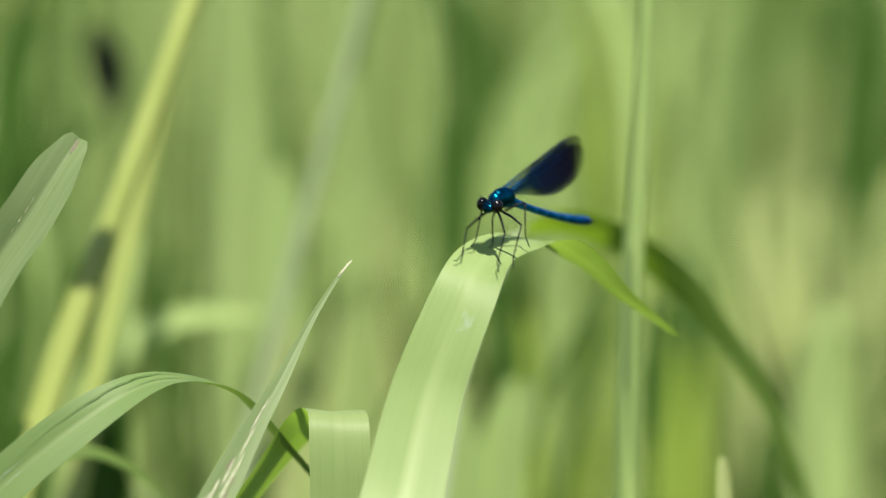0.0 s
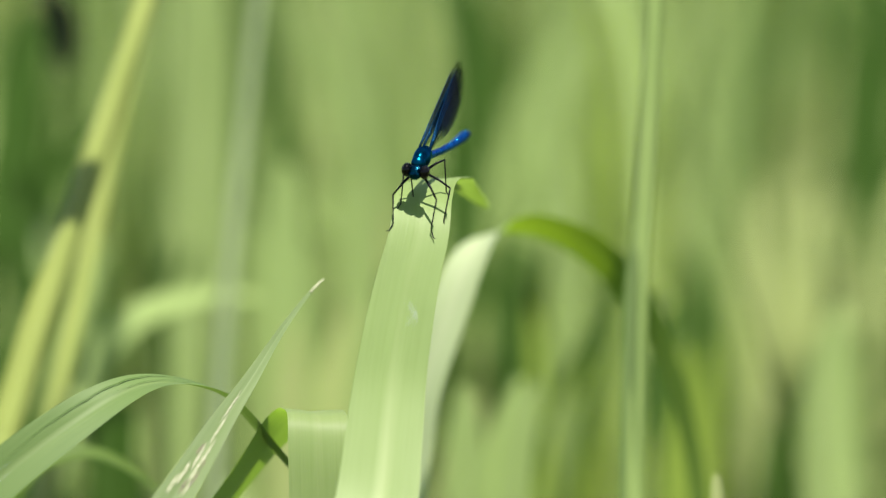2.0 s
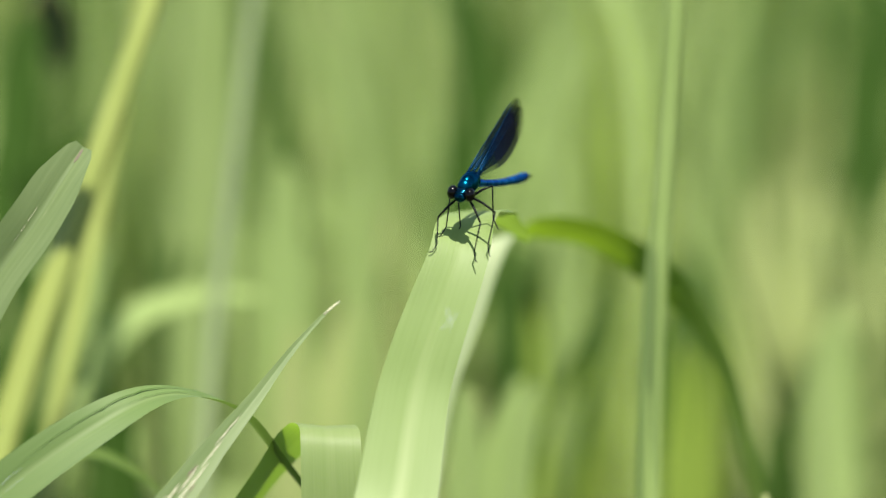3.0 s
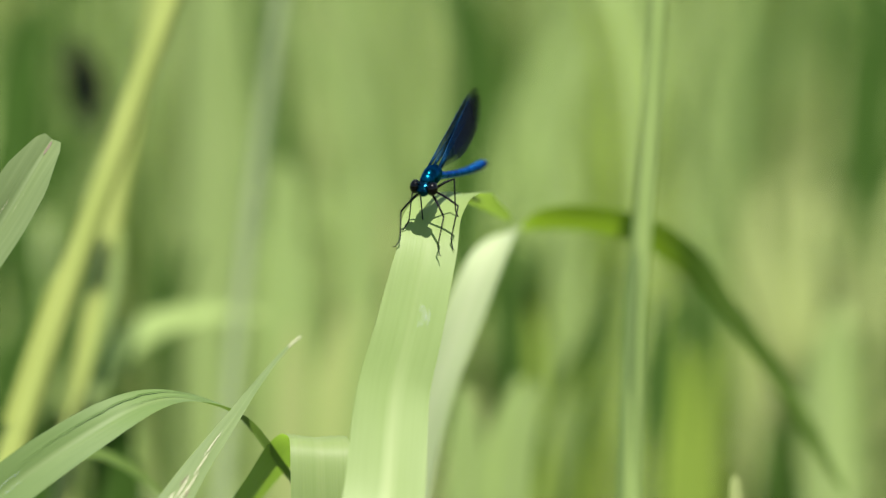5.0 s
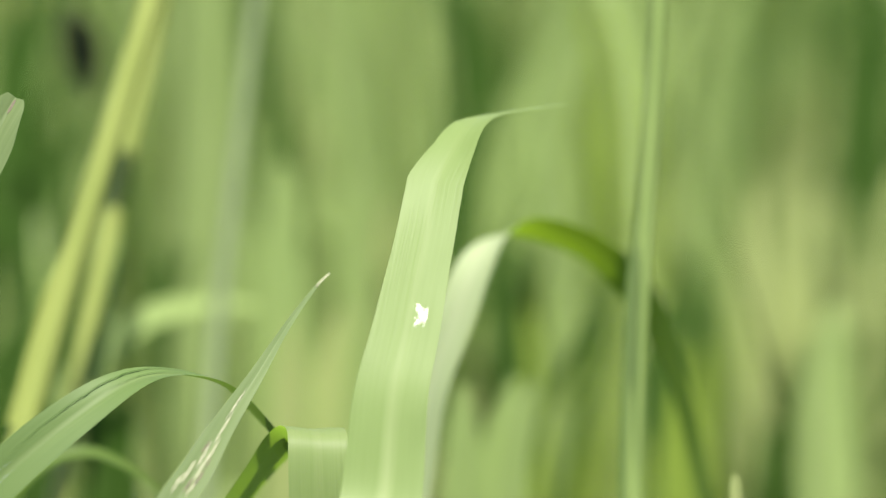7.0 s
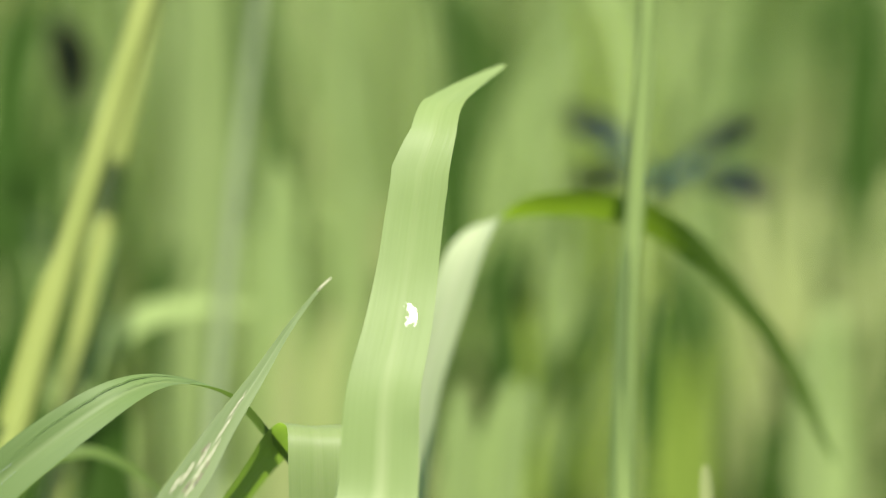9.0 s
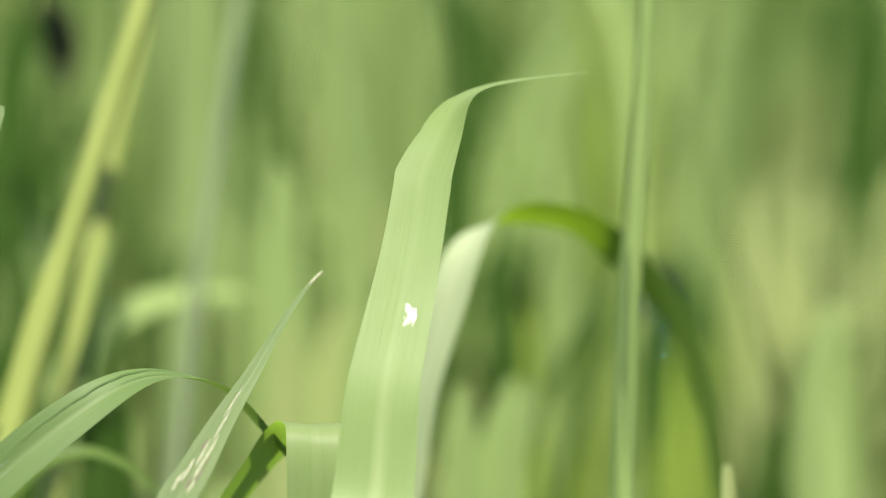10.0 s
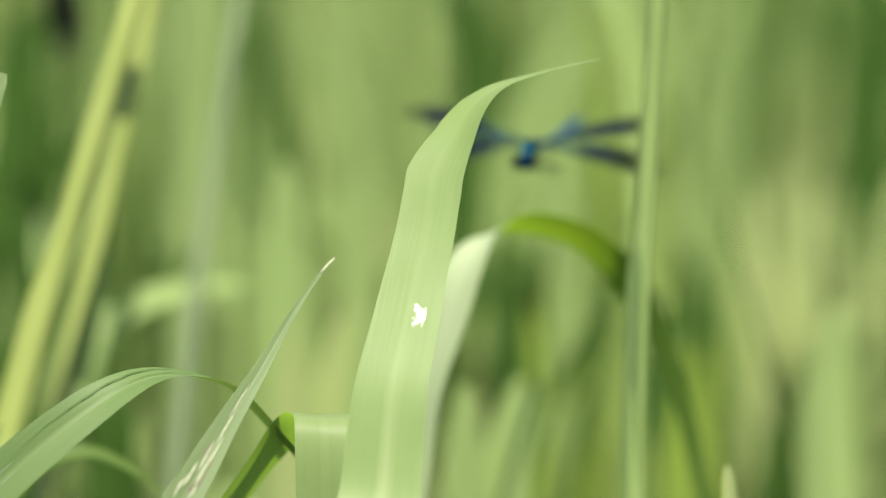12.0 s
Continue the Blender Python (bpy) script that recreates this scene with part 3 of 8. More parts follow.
    (9.0, [(-16.1, -36.3, -56.4, 0), (-13.7, -26.8, -48.1, 0), (-12.6, -17, -28.2, 0), (-10, -9.2, -17.6, 0), (-7.9, -1.3, -7, 0), (-6.4, 5, 4.1, 0), (-4.8, 9.7, 14.3, 0), (-2.9, 15.1, 22.2, 0.15), (-0.5, 23.2, 27.7, 0.4), (4.2, 33.6, 29.5, 0.6), (11.4, 48.2, 31.7, 0.7)], BACK_UP),
    (9.25, [(-16.6, -36.3, -56.4, 0), (-14.1, -26.8, -48.1, 0), (-12.6, -17, -28.2, 0), (-10, -9.2, -17.6, 0), (-7.7, -1.3, -7, 0), (-5.7, 6, 3.9, 0), (-4.1, 11.3, 12.2, 0.05), (-1, 18.7, 19.3, 0.4), (2.9, 28.6, 24, 0.8), (8.2, 36.9, 25.1, 0.75), (16.4, 49, 24.6, 0.55)], BACK_UP),
    (9.5, [(-17.1, -36.3, -56.4, 0), (-14.6, -26.8, -48.1, 0), (-12.6, -17, -28.2, 0), (-10.1, -9.2, -17.6, 0), (-7.6, -1.3, -7, 0), (-5.2, 7, 3.8, 0), (-3.5, 13.2, 11.3, 0.05), (0.2, 20.4, 17.6, 0.45), (5, 27.4, 22.7, 0.85), (10.9, 34.6, 23.4, 0.75), (23.8, 44.5, 22.1, 0.55)], BACK_UP),
    (9.8, [(-17.1, -36.3, -56.4, 0), (-14.6, -26.8, -48.1, 0), (-12.7, -17, -28.2, 0), (-10.3, -9.2, -17.6, 0), (-7.7, -1.3, -7, 0), (-5.3, 7, 3.8, 0), (-3.6, 13.3, 11.9, 0.05), (0.1, 20.6, 18.8, 0.45), (4.7, 27.6, 23.7, 0.85), (10.4, 34.8, 24.7, 0.75), (22.6, 44.6, 22.7, 0.55)], BACK_UP),
    (10.0, [(-17.1, -36.3, -56.4, 0), (-14.6, -26.8, -48.1, 0), (-12.8, -17, -28.2, 0), (-10.5, -9.2, -17.6, 0), (-8, -1.3, -7, 0), (-5.8, 6, 3.9, 0), (-4.1, 11.6, 13.4, 0.05), (-1.1, 17.1, 21.8, 0.35), (4.1, 23.5, 29.2, 0.75), (14.2, 28, 31.9, 1), (29, 34.2, 32.8, 1)], BACK_UP),
    (10.25, [(-17.1, -36.3, -56.4, 0), (-14.6, -26.8, -48.1, 0), (-12.9, -17, -28.2, 0), (-11, -9.2, -17.6, 0), (-8.8, -1.3, -7, 0), (-6.6, 5, 4.1, 0), (-5.1, 9.9, 15.5, 0), (-2.4, 15.8, 26.3, 0.15), (1.9, 20.3, 34.6, 0.5), (9.5, 23.1, 39.1, 0.7), (19.1, 27.9, 43.1, 0.8)], BACK_UP),
    (10.5, [(-17.1, -36.3, -56.4, 0), (-14.6, -26.8, -48.1, 0), (-12.9, -17, -28.2, 0), (-11.2, -9.2, -17.6, 0), (-9.2, -1.3, -7, 0), (-7.1, 5, 4.1, 0), (-5.7, 9.3, 18.1, 0), (-3.5, 13.2, 28.5, 0.1), (-0.2, 16.7, 37.1, 0.25), (6.2, 19.1, 44.8, 0.35), (11.9, 23.1, 50.4, 0.4), (16.6, 25.9, 55, 0.4)], BACK_UP),
    (11.0, [(-17.1, -36.3, -56.4, 0), (-14.6, -26.8, -48.1, 0), (-12.9, -17, -28.2, 0), (-10.6, -9.2, -17.6, 0), (-8.5, -1.3, -7, 0), (-6.7, 5, 4.1, 0), (-5.7, 9.9, 15.5, 0), (-3.5, 14.5, 24.7, 0.1), (-0.2, 20, 32.4, 0.3), (5.9, 26.8, 36.9, 0.45), (15.6, 37.8, 41.4, 0.5)], BACK_UP),
    (11.5, [(-16.4, -36.3, -56.4, 0), (-13.9, -26.8, -48.1, 0), (-12, -17, -28.2, 0), (-9.4, -9.2, -17.6, 0), (-7, -1.3, -7, 0), (-4.9, 6, 3.9, 0), (-3.3, 11.9, 15.2, 0.03), (0.5, 17.5, 24.1, 0.35), (6.8, 22.9, 31.8, 0.8), (17.9, 27.7, 36.1, 1), (31.5, 34.5, 40.1, 1)], BACK_UP),
    (12.0, [(-15.7, -36.3, -56.4, 0), (-13.2, -26.8, -48.1, 0), (-11.2, -17, -28.2, 0), (-8.6, -9.2, -17.6, 0), (-6.1, -1.3, -7, 0), (-3.5, 6, 3.9, 0), (-1.4, 11.8, 14.6, 0.05), (2.7, 17.3, 23.3, 0.45), (9.3, 22.7, 30.4, 0.85), (16.7, 27.1, 32.7, 1), (26.6, 32.5, 34.6, 1), (41.6, 39, 37, 1)], BACK_UP),
]
PERCH_WIDTH = [(0, 19.2), (10, 18.6), (31, 17.2), (43, 16), (56, 15), (68, 13.8), (80, 13.3), (87, 13.3), (97, 10.6), (107, 9.8), (109, 8.8), (118, 6.6), (126, 5), (134, 3.4), (140, 1)]
slices, tracks = bending_leaf(perch, PERCH_KEYS, [(a, w * 0.93) for a, w in PERCH_WIDTH], 140, 257, 0.05, LEAF, ((0, 0), (84, 0), (87, -0.25), (97, 0.7), (106, 0.2), (110, 0.4), (120, 0), (999, 0)))
MOVES += list(zip(slices, tracks))


# white dropping on the leaf
def blotch_bm(cx, cy, wide, tall, lobe, lift):
    """A ragged thin splash with one lobe towards an angle."""
    bm = bmesh.new()
    lay = bm.loops.layers.uv.new("UVMap")
    mid = bm.verts.new((cx / 1000, cy / 1000, lift / 1000 * 1.3))
    ring = []
    for k in range(32):
        a = 2 * math.pi * k / 32
        away = (a - lobe + math.pi) % (2 * math.pi) - math.pi
        r = 1 + 0.45 * noise.noise((math.cos(a) * 1.6, math.sin(a) * 1.6, 3.7)) + 0.18 * noise.noise((math.cos(a) * 5, math.sin(a) * 5, 1.2)) + 0.75 * math.exp(-(away / 0.3) ** 2)
        ring.append(bm.verts.new(((cx + wide * r * math.cos(a)) / 1000, (cy + tall * r * math.sin(a)) / 1000, lift / 1000)))
    for k in range(32):
        f = bm.faces.new((mid, ring[k], ring[(k + 1) % 32]))
        for lp, far in zip(f.loops, (0, 1, 1)):
            lp[lay].uv = (far, 0)
    return bm


part("dropping", blotch_bm(3.2, 1.8, 2.5, 3.2, 2.5, 0.16), CHALK, slices[97], "white dried dropping")

# ---- the arching leaf behind ----
base = mm(-9.4, 78, -86.2)
foot = Vector((base.x + 0.02, base.y + 0.05, 0))
arch = thing("reed_shoot", foot, "slender reed leaf arching over behind the perch", "reed leaf")
pts, rad = culm_to(base + Vector((0, 0, 0.004)), foot, 0.005, 0.004)
part("stem", tube_bm(pts, rad, 10, foot), STEM, arch, "green stem")
ARCH_KEYS = [
    (0.0, [(-4.5, 78, -85.5, 0), (-1.8, 79, -66.9, 0), (0.5, 80, -47.1, 0), (5.4, 82, -30.3, 0.02), (11, 86.6, -17.9, 0.25), (18.6, 93.6, -11.7, 0.9), (28.6, 102.4, -11.8, 1), (39.4, 106.8, -15.5, 1.1), (51.6, 111.6, -23.6, 1.55), (64, 116.2, -36.7, 2), (76.5, 119, -55.2, 2), (85.1, 121.9, -76.6, 2), (88.1, 123, -85.2, 2)], BACK_OVER),
    (0.5, [(-9, 78, -85.5, 0), (-6.4, 79, -66.9, 0), (-3.2, 80, -47.1, 0), (2.9, 82, -30.3, 0.02), (8.8, 86, -16.4, 0.25), (17, 92, -10.8, 0.9), (25.9, 98, -11.4, 1), (36.5, 103, -15.3, 1.1), (47.4, 109, -23.9, 1.55), (58.6, 115, -36.4, 2), (69.7, 119, -55.2, 2), (79.6, 121.9, -73.9, 2), (86.7, 123, -85.2, 2)], BACK_OVER),
    (1.0, [(-10.4, 78, -85.5, 0), (-7.8, 79, -66.9, 0), (-4.5, 80, -47.1, 0), (1.6, 82, -30.3, 0.02), (7.3, 86, -16.4, 0.25), (15.1, 92, -11.4, 0.9), (23.1, 98, -12.4, 1), (32.7, 103, -18.1, 1.1), (41.6, 109, -27.1, 1.55), (49.2, 115, -39.2, 2), (54.9, 119, -55.2, 2), (58.7, 121.9, -72.5, 2), (60.8, 123, -88, 2)], BACK_OVER),
    (1.5, [(-10.4, 78, -85.5, 0), (-7.8, 79, -66.9, 0), (-4.9, 80, -47.1, 0), (0.9, 82, -30.3, 0.02), (6.5, 86, -16.4, 0.25), (14.2, 92, -11.1, 0.9), (23.1, 98, -12.7, 1), (32.7, 103, -18.8, 1.1), (40.3, 109, -27.1, 1.55), (48, 115, -39.2, 2), (52.8, 119, -53.8, 2), (55.1, 121.9, -71, 2), (56.1, 123, -88, 2)], BACK_OVER),
    (2.5, [(-8.6, 78, -85.5, 0), (-6.1, 79, -66.9, 0), (-3.7, 80, -47.1, 0), (1.4, 82, -30.3, 0.02), (7.2, 86, -16.4, 0.25), (15.3, 92, -10.8, 0.9), (25.9, 98, -11.4, 1), (35.2, 103, -15.3, 1.1), (44.7, 109, -23.2, 1.55), (54.7, 115, -36.4, 2), (62.3, 119, -52.4, 2), (68.8, 121.9, -69.5, 2), (71.7, 123, -83.9, 2)], BACK_OVER),
    (3.0, [(-7.8, 78, -85.5, 0), (-5, 79, -66.9, 0), (-1.7, 80, -47.1, 0), (4.5, 82, -30.3, 0.02), (10.1, 86, -16.4, 0.25), (17.8, 92, -11.8, 0.9), (27, 98, -12.4, 1), (37.8, 103, -16, 1.1), (48.2, 109, -23.2, 1.55), (57.3, 115, -32.4, 2), (65, 119, -44.2, 2), (69.9, 121.9, -57.2, 2), (73.5, 123, -71.2, 2)], BACK_OVER),
    (5.0, [(-9, 78, -85.5, 0), (-6.4, 79, -66.9, 0), (-1.8, 80, -47.1, 0), (4.7, 82, -30.3, 0.02), (10.8, 86, -16.4, 0.25), (18.1, 92, -10.5, 0.9), (26.5, 98, -9.9, 1), (37.1, 103, -11.5, 1.1), (48.8, 109, -15.7, 1.55), (59.7, 115, -24.3, 2), (69.5, 119, -37.3, 2), (79.4, 121.9, -50.8, 2), (87.9, 123, -65.7, 2)], BACK_OVER),
    (5.5, [(-9.3, 78, -85.5, 0), (-6.8, 79, -66.9, 0), (-3.5, 80, -47.1, 0), (3.2, 82, -30.3, 0.02), (9.9, 86, -16.4, 0.25), (17.8, 92, -10.8, 0.9), (26.6, 98, -11.7, 1), (36.5, 103, -15.1, 1.1), (46.1, 109, -21.7, 1.55), (54.6, 115, -32.4, 2), (60.8, 119, -44.2, 2), (63.9, 121.9, -57.2, 2), (64.9, 123, -71.2, 2)], BACK_OVER),
    (6.2, [(-9.3, 78, -85.5, 0), (-6.8, 79, -66.9, 0), (-3.6, 80, -47.1, 0), (2.9, 82, -30.3, 0.02), (9.6, 86, -15.7, 0.25), (17.5, 92, -9.7, 0.9), (26.5, 98, -8.9, 1), (38.7, 103, -10.1, 1.1), (51.4, 109, -13.6, 1.55), (63.8, 115, -20.2, 2), (76.3, 119, -31.8, 2), (87.4, 121.9, -46, 2), (97.2, 123, -61.5, 2)], BACK_OVER),
    (6.5, [(-9.3, 78, -85.5, 0), (-6.8, 79, -66.9, 0), (-3.7, 80, -47.1, 0), (2.7, 82, -29, 0.02), (9, 86, -14.4, 0.25), (16.7, 92, -8.5, 0.9), (26.5, 98, -8.9, 1), (37.1, 103, -11.9, 1.1), (48.1, 109, -17.7, 1.55), (57.1, 115, -26.9, 2), (64.2, 119, -38.6, 2), (67.1, 121.9, -51.6, 2), (68.1, 123, -65.7, 2)], BACK_OVER),
    (7.0, [(-9, 78, -85.5, 0), (-6.4, 79, -66.9, 0), (-3.4, 80, -47.1, 0), (2.9, 82, -30.3, 0.02), (8.3, 86, -17.1, 0.25), (15.8, 92, -11.4, 0.9), (24.4, 98, -13, 1), (34.7, 103, -18.1, 1.1), (44.2, 109, -27.1, 1.55), (51.7, 115, -40.5, 2), (56.9, 119, -55.2, 2), (60.7, 121.9, -71, 2), (63.5, 123, -85.2, 2)], BACK_OVER),
    (8.8, [(-9.9, 78, -85.5, 0), (-7.4, 79, -66.9, 0), (-5, 80, -47.1, 0), (0.5, 82, -29, 0.02), (6.4, 86, -13.8, 0.25), (15.3, 92, -7.4, 0.9), (26.5, 98, -6.8, 1), (37.1, 103, -8.5, 1.1), (48.8, 109, -12.5, 1.55), (59.7, 115, -20.8, 2), (70.8, 119, -33.1, 2), (82, 121.9, -50.2, 2), (90.6, 123, -68.5, 2)], BACK_OVER),
    (9.0, [(-9.9, 78, -85.5, 0), (-7.4, 79, -66.9, 0), (-5, 80, -47.1, 0), (0.5, 82, -29, 0.02), (6.4, 86, -13.8, 0.25), (15.3, 92, -7.4, 0.9), (26.5, 98, -6.8, 1), (37.2, 103, -8.1, 1.1), (48.8, 109, -12.3, 1.55), (61.1, 115, -21.5, 2), (73.7, 119, -36, 2), (83.3, 121.9, -50.2, 2), (91.9, 123, -68.5, 2)], BACK_OVER),
    (9.5, [(-10.4, 78, -85.5, 0), (-7.8, 79, -66.9, 0), (-4.8, 80, -47.1, 0), (0.9, 82, -30.3, 0.02), (6.5, 86, -15.1, 0.25), (14.5, 92, -9, 0.9), (23, 98, -9.1, 1), (33.2, 103, -11.9, 1.1), (42.1, 109, -18.4, 1.55), (51.2, 115, -28.2, 2), (57.6, 119, -41.4, 2), (61.8, 121.9, -57.2, 2), (63.3, 123, -71.2, 2)], BACK_OVER),
    (10.5, [(-11.1, 78, -85.5, 0), (-8.4, 79, -66.9, 0), (-6, 80, -47.1, 0), (-0.8, 82, -29, 0.02), (4.5, 86, -14.4, 0.25), (11.9, 92, -8.5, 0.9), (22, 98, -8.9, 1), (31.3, 103, -11.9, 1.1), (40.2, 109, -19.2, 1.55), (49.1, 115, -29.7, 2), (57.6, 119, -41.4, 2), (63.9, 121.9, -57.2, 2), (66.9, 123, -72.7, 2)], BACK_OVER),
    (11.0, [(-10.7, 78, -85.5, 0), (-8.2, 79, -66.9, 0), (-5.8, 80, -47.1, 0), (-0.5, 82, -29.6, 0.02), (5.1, 86, -15.1, 0.25), (12.7, 92, -9.5, 0.9), (22.4, 98, -10.3, 1), (31.3, 103, -14.3, 1.1), (39.4, 109, -22.6, 1.55), (46.6, 115, -35.1, 2), (51.4, 119, -49.7, 2), (54.6, 121.9, -65.4, 2), (56.1, 123, -81.1, 2)], BACK_OVER),
    (12.0, [(-9.9, 78, -85.5, 0), (-7.4, 79, -66.9, 0), (-4.7, 80, -47.1, 0), (1.1, 82, -30.3, 0.02), (6.4, 86, -16.4, 0.25), (14, 92, -10.8, 0.9), (23.8, 98, -11.7, 1), (33.3, 103, -16, 1.1), (42.1, 109, -24.5, 1.55), (50, 115, -37.9, 2), (55.5, 119, -52.4, 2), (59.9, 121.9, -68.2, 2), (62.8, 123, -82.5, 2)], BACK_OVER),
]
# one leaf in two tones: pale lit front, darker shaded end
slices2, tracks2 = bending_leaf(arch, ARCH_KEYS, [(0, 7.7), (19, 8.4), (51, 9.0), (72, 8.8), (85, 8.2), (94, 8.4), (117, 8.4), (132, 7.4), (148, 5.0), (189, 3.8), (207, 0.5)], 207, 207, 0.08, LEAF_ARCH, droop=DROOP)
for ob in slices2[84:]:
    ob.data.materials[0] = LEAF_OVER  # the shade on the drooping end, put into a darker leaf colour
MOVES += list(zip(slices2, tracks2))


# ---- leaves in the foreground ----
def still_leaf(name, label, rows, widths, length, n, fold, material, back, base_shift=(0.01, 0.02), stem_r=0.004, stem_mat=None, skews=((0, 0), (999, 0))):
    """A shoot: a stem from the ground and one leaf."""
    st = stations(rows, length, n)
    base = Vector((st[0][0] / 1000, st[0][1] / 1000, PERCH + st[0][2] / 1000))
    foot = Vector((base.x + base_shift[0], base.y + base_shift[1], 0))
    ob = thing(name, foot, label, "reed leaf")
    pts, rad = culm_to(base + Vector((0, 0, 0.002)), foot, stem_r * 1.2, stem_r)
    part("stem", tube_bm(pts, rad, 10, foot), stem_mat or STEM, ob)
    part("leaf", leaf_bm(st, widths, fold, Vector(back).normalized(), foot, skews), material, ob)
    return ob


BENT_LINE = [(-111, -21.6, -66.7, 0), (-102.1, -19.7, -56.5, 0), (-92.7, -17, -47.3, 0.05), (-83.3, -13.7, -39.8, 0.12), (-74, -9.5, -33.7, 0.3), (-66.3, -4.8, -29.8, 0.5), (-59.6, 1, -28.6, 0.65), (-52.1, 6, -30, 0.8), (-45.6, 10, -32.8, 1), (-41.2, 13, -37.4, 1), (-36.1, 16, -44.5, 1), (-30.1, 19, -52.1, 1), (-23.8, 22, -60.4, 1)]
BENT_AT = stations(BENT_LINE, 124, 124)
bent = still_leaf("reed_shoot", "dull green reed leaf arched over with a thin drooping end",
                  BENT_LINE,
                  [(0, 9), (20, 10.8), (38, 10.2), (52, 9.2), (62, 8), (75, 6.8), (90, 5.4), (110, 4.4), (124, 2.5)], 124, 60, 0.2, LEAF_BLUE, (0.4, 0.35, 0.85), (-0.02, 0.02))
BENT_ROWS = [(0, 0.00, 0.00, 0.00), (0.5, -1.67, 0.24, 0.00), (1, -2.02, 0.24, 0.38), (1.5, -3.21, 0.71, -0.19), (2, -2.14, -0.12, 0.77), (2.5, -0.95, -0.83, 0.19), (3, 0.71, -1.43, 3.37), (3.6, 0.71, -1.67, 3.79), (5, 0.36, -2.14, 3.79), (5.5, -1.31, -0.36, -0.57), (6, -0.71, -0.36, -0.57), (6.5, -1.67, 0.00, -0.76), (7, -2.02, 0.24, -1.87), (8, -1.67, 0.00, -0.95), (9, -1.31, -0.12, 0.77), (9.5, -1.31, -0.48, 2.16), (10, -2.50, 0.36, -0.76), (10.5, -2.50, 0.71, -1.13), (11, -2.50, 0.95, -1.50), (11.5, -1.79, 0.71, -1.69), (12, -1.07, 0.36, -1.32)]
MOVES.append((bent, sway_rows(bent, mm(-87.1, -15.1, -39.8), BENT_ROWS)))

THIN_LINE = [(-56.9, -31.3, -62.4, 0), (-48.7, -23, -49.9, 0), (-41.9, -14.9, -38.4, 0), (-35.2, -6.9, -27.8, 0), (-28.5, 3.2, -16.4, 0), (-22.3, 10.8, -7.7, 0), (-19, 14.5, -4.3, 0)]
THIN_AT = stations(THIN_LINE, 83, 83)
thin = still_leaf("reed_shoot", "narrow rolled reed leaf tip, pale and scarred near its base", THIN_LINE,
                  [(0, 8), (14, 7.4), (24, 6.4), (34, 5.0), (46, 3.4), (58, 2.0), (70, 1.1), (82, 0.5)], 83, 50, 0.3, LEAF_DRY, BACK_UP, (-0.03, 0.0), 0.0035)
# scars and a dry tip on the rolled leaf
BROWN = plain_material("scar_brown", (0.05, 0.04, 0.02), (0.12, 0.1, 0.05), 900, 0.7)
THIN_FRAMES = frames_along(THIN_AT, Vector(BACK_UP))


def scars(parent, at, specs, rise=0.35):
    """Thin scars and drawn lines that lie on a leaf: step, length in steps, place across, width, material."""
    for s0, run, off, wide, mat in specs:
        bm = bmesh.new()
        row = []
        for k in range(run + 1):
            q = 0.5 * wide * math.sin(math.pi * (k + 0.35) / (run + 0.7)) * (1 + 0.5 * noise.noise((k * 0.9, s0, off)))
            wob = off + 0.25 * noise.noise((k * 0.5, off, s0 * 0.7))
            lift = rise * abs(wob) ** 0.8 + 0.16
            row.append([bm.verts.new(at[s0 + k] @ (Vector((wob + e * q, 0, lift)) / 1000) - parent.location) for e in (-1, 1)])
        for a, b in zip(row[:-1], row[1:]):
            bm.faces.new((a[0], a[1], b[1], b[0]))
        part("scar", bm, mat, parent, "pale scar" if mat is STRAW else "brown scar, pale scratch or dark leaf line")


# two pale scratches, then dark strips drawn along the leaf's rim and crease
scars(bent, frames_along(BENT_AT, Vector((0.4, 0.35, 0.85)).normalized()), ((24, 9, -1.2, 0.3, CHALK), (27, 5, 0.6, 0.25, CHALK), (32, 70, -2.4, 0.22, LEAF_DEEP), (58, 36, -0.6, 0.16, LEAF_DEEP)))
scars(thin, THIN_FRAMES, ((15, 7, -1.2, 0.5, STRAW), (17, 9, 0.6, 0.4, STRAW), (16, 5, 1.5, 0.45, BROWN), (20, 8, -0.4, 0.35, STRAW), (14, 4, 0.2, 0.5, BROWN), (23, 7, 0.9, 0.3, STRAW), (24, 4, -0.9, 0.35, BROWN), (28, 9, 0.2, 0.3, STRAW), (34, 10, -0.3, 0.25, STRAW), (21, 3, 1.3, 0.3, BROWN), (12, 6, -1.9, 0.4, STRAW), (13, 5, 1.1, 0.35, STRAW)))
part("dry_tip", tube_bm([Vector(THIN_AT[k][:3]) / 1000 + Vector((0, 0, PERCH)) for k in (77, 79, 81, 83)], [0.00028, 0.0003, 0.00026, 0.00012], 7, thin.location), STRAW, thin, "straw coloured dry tip")
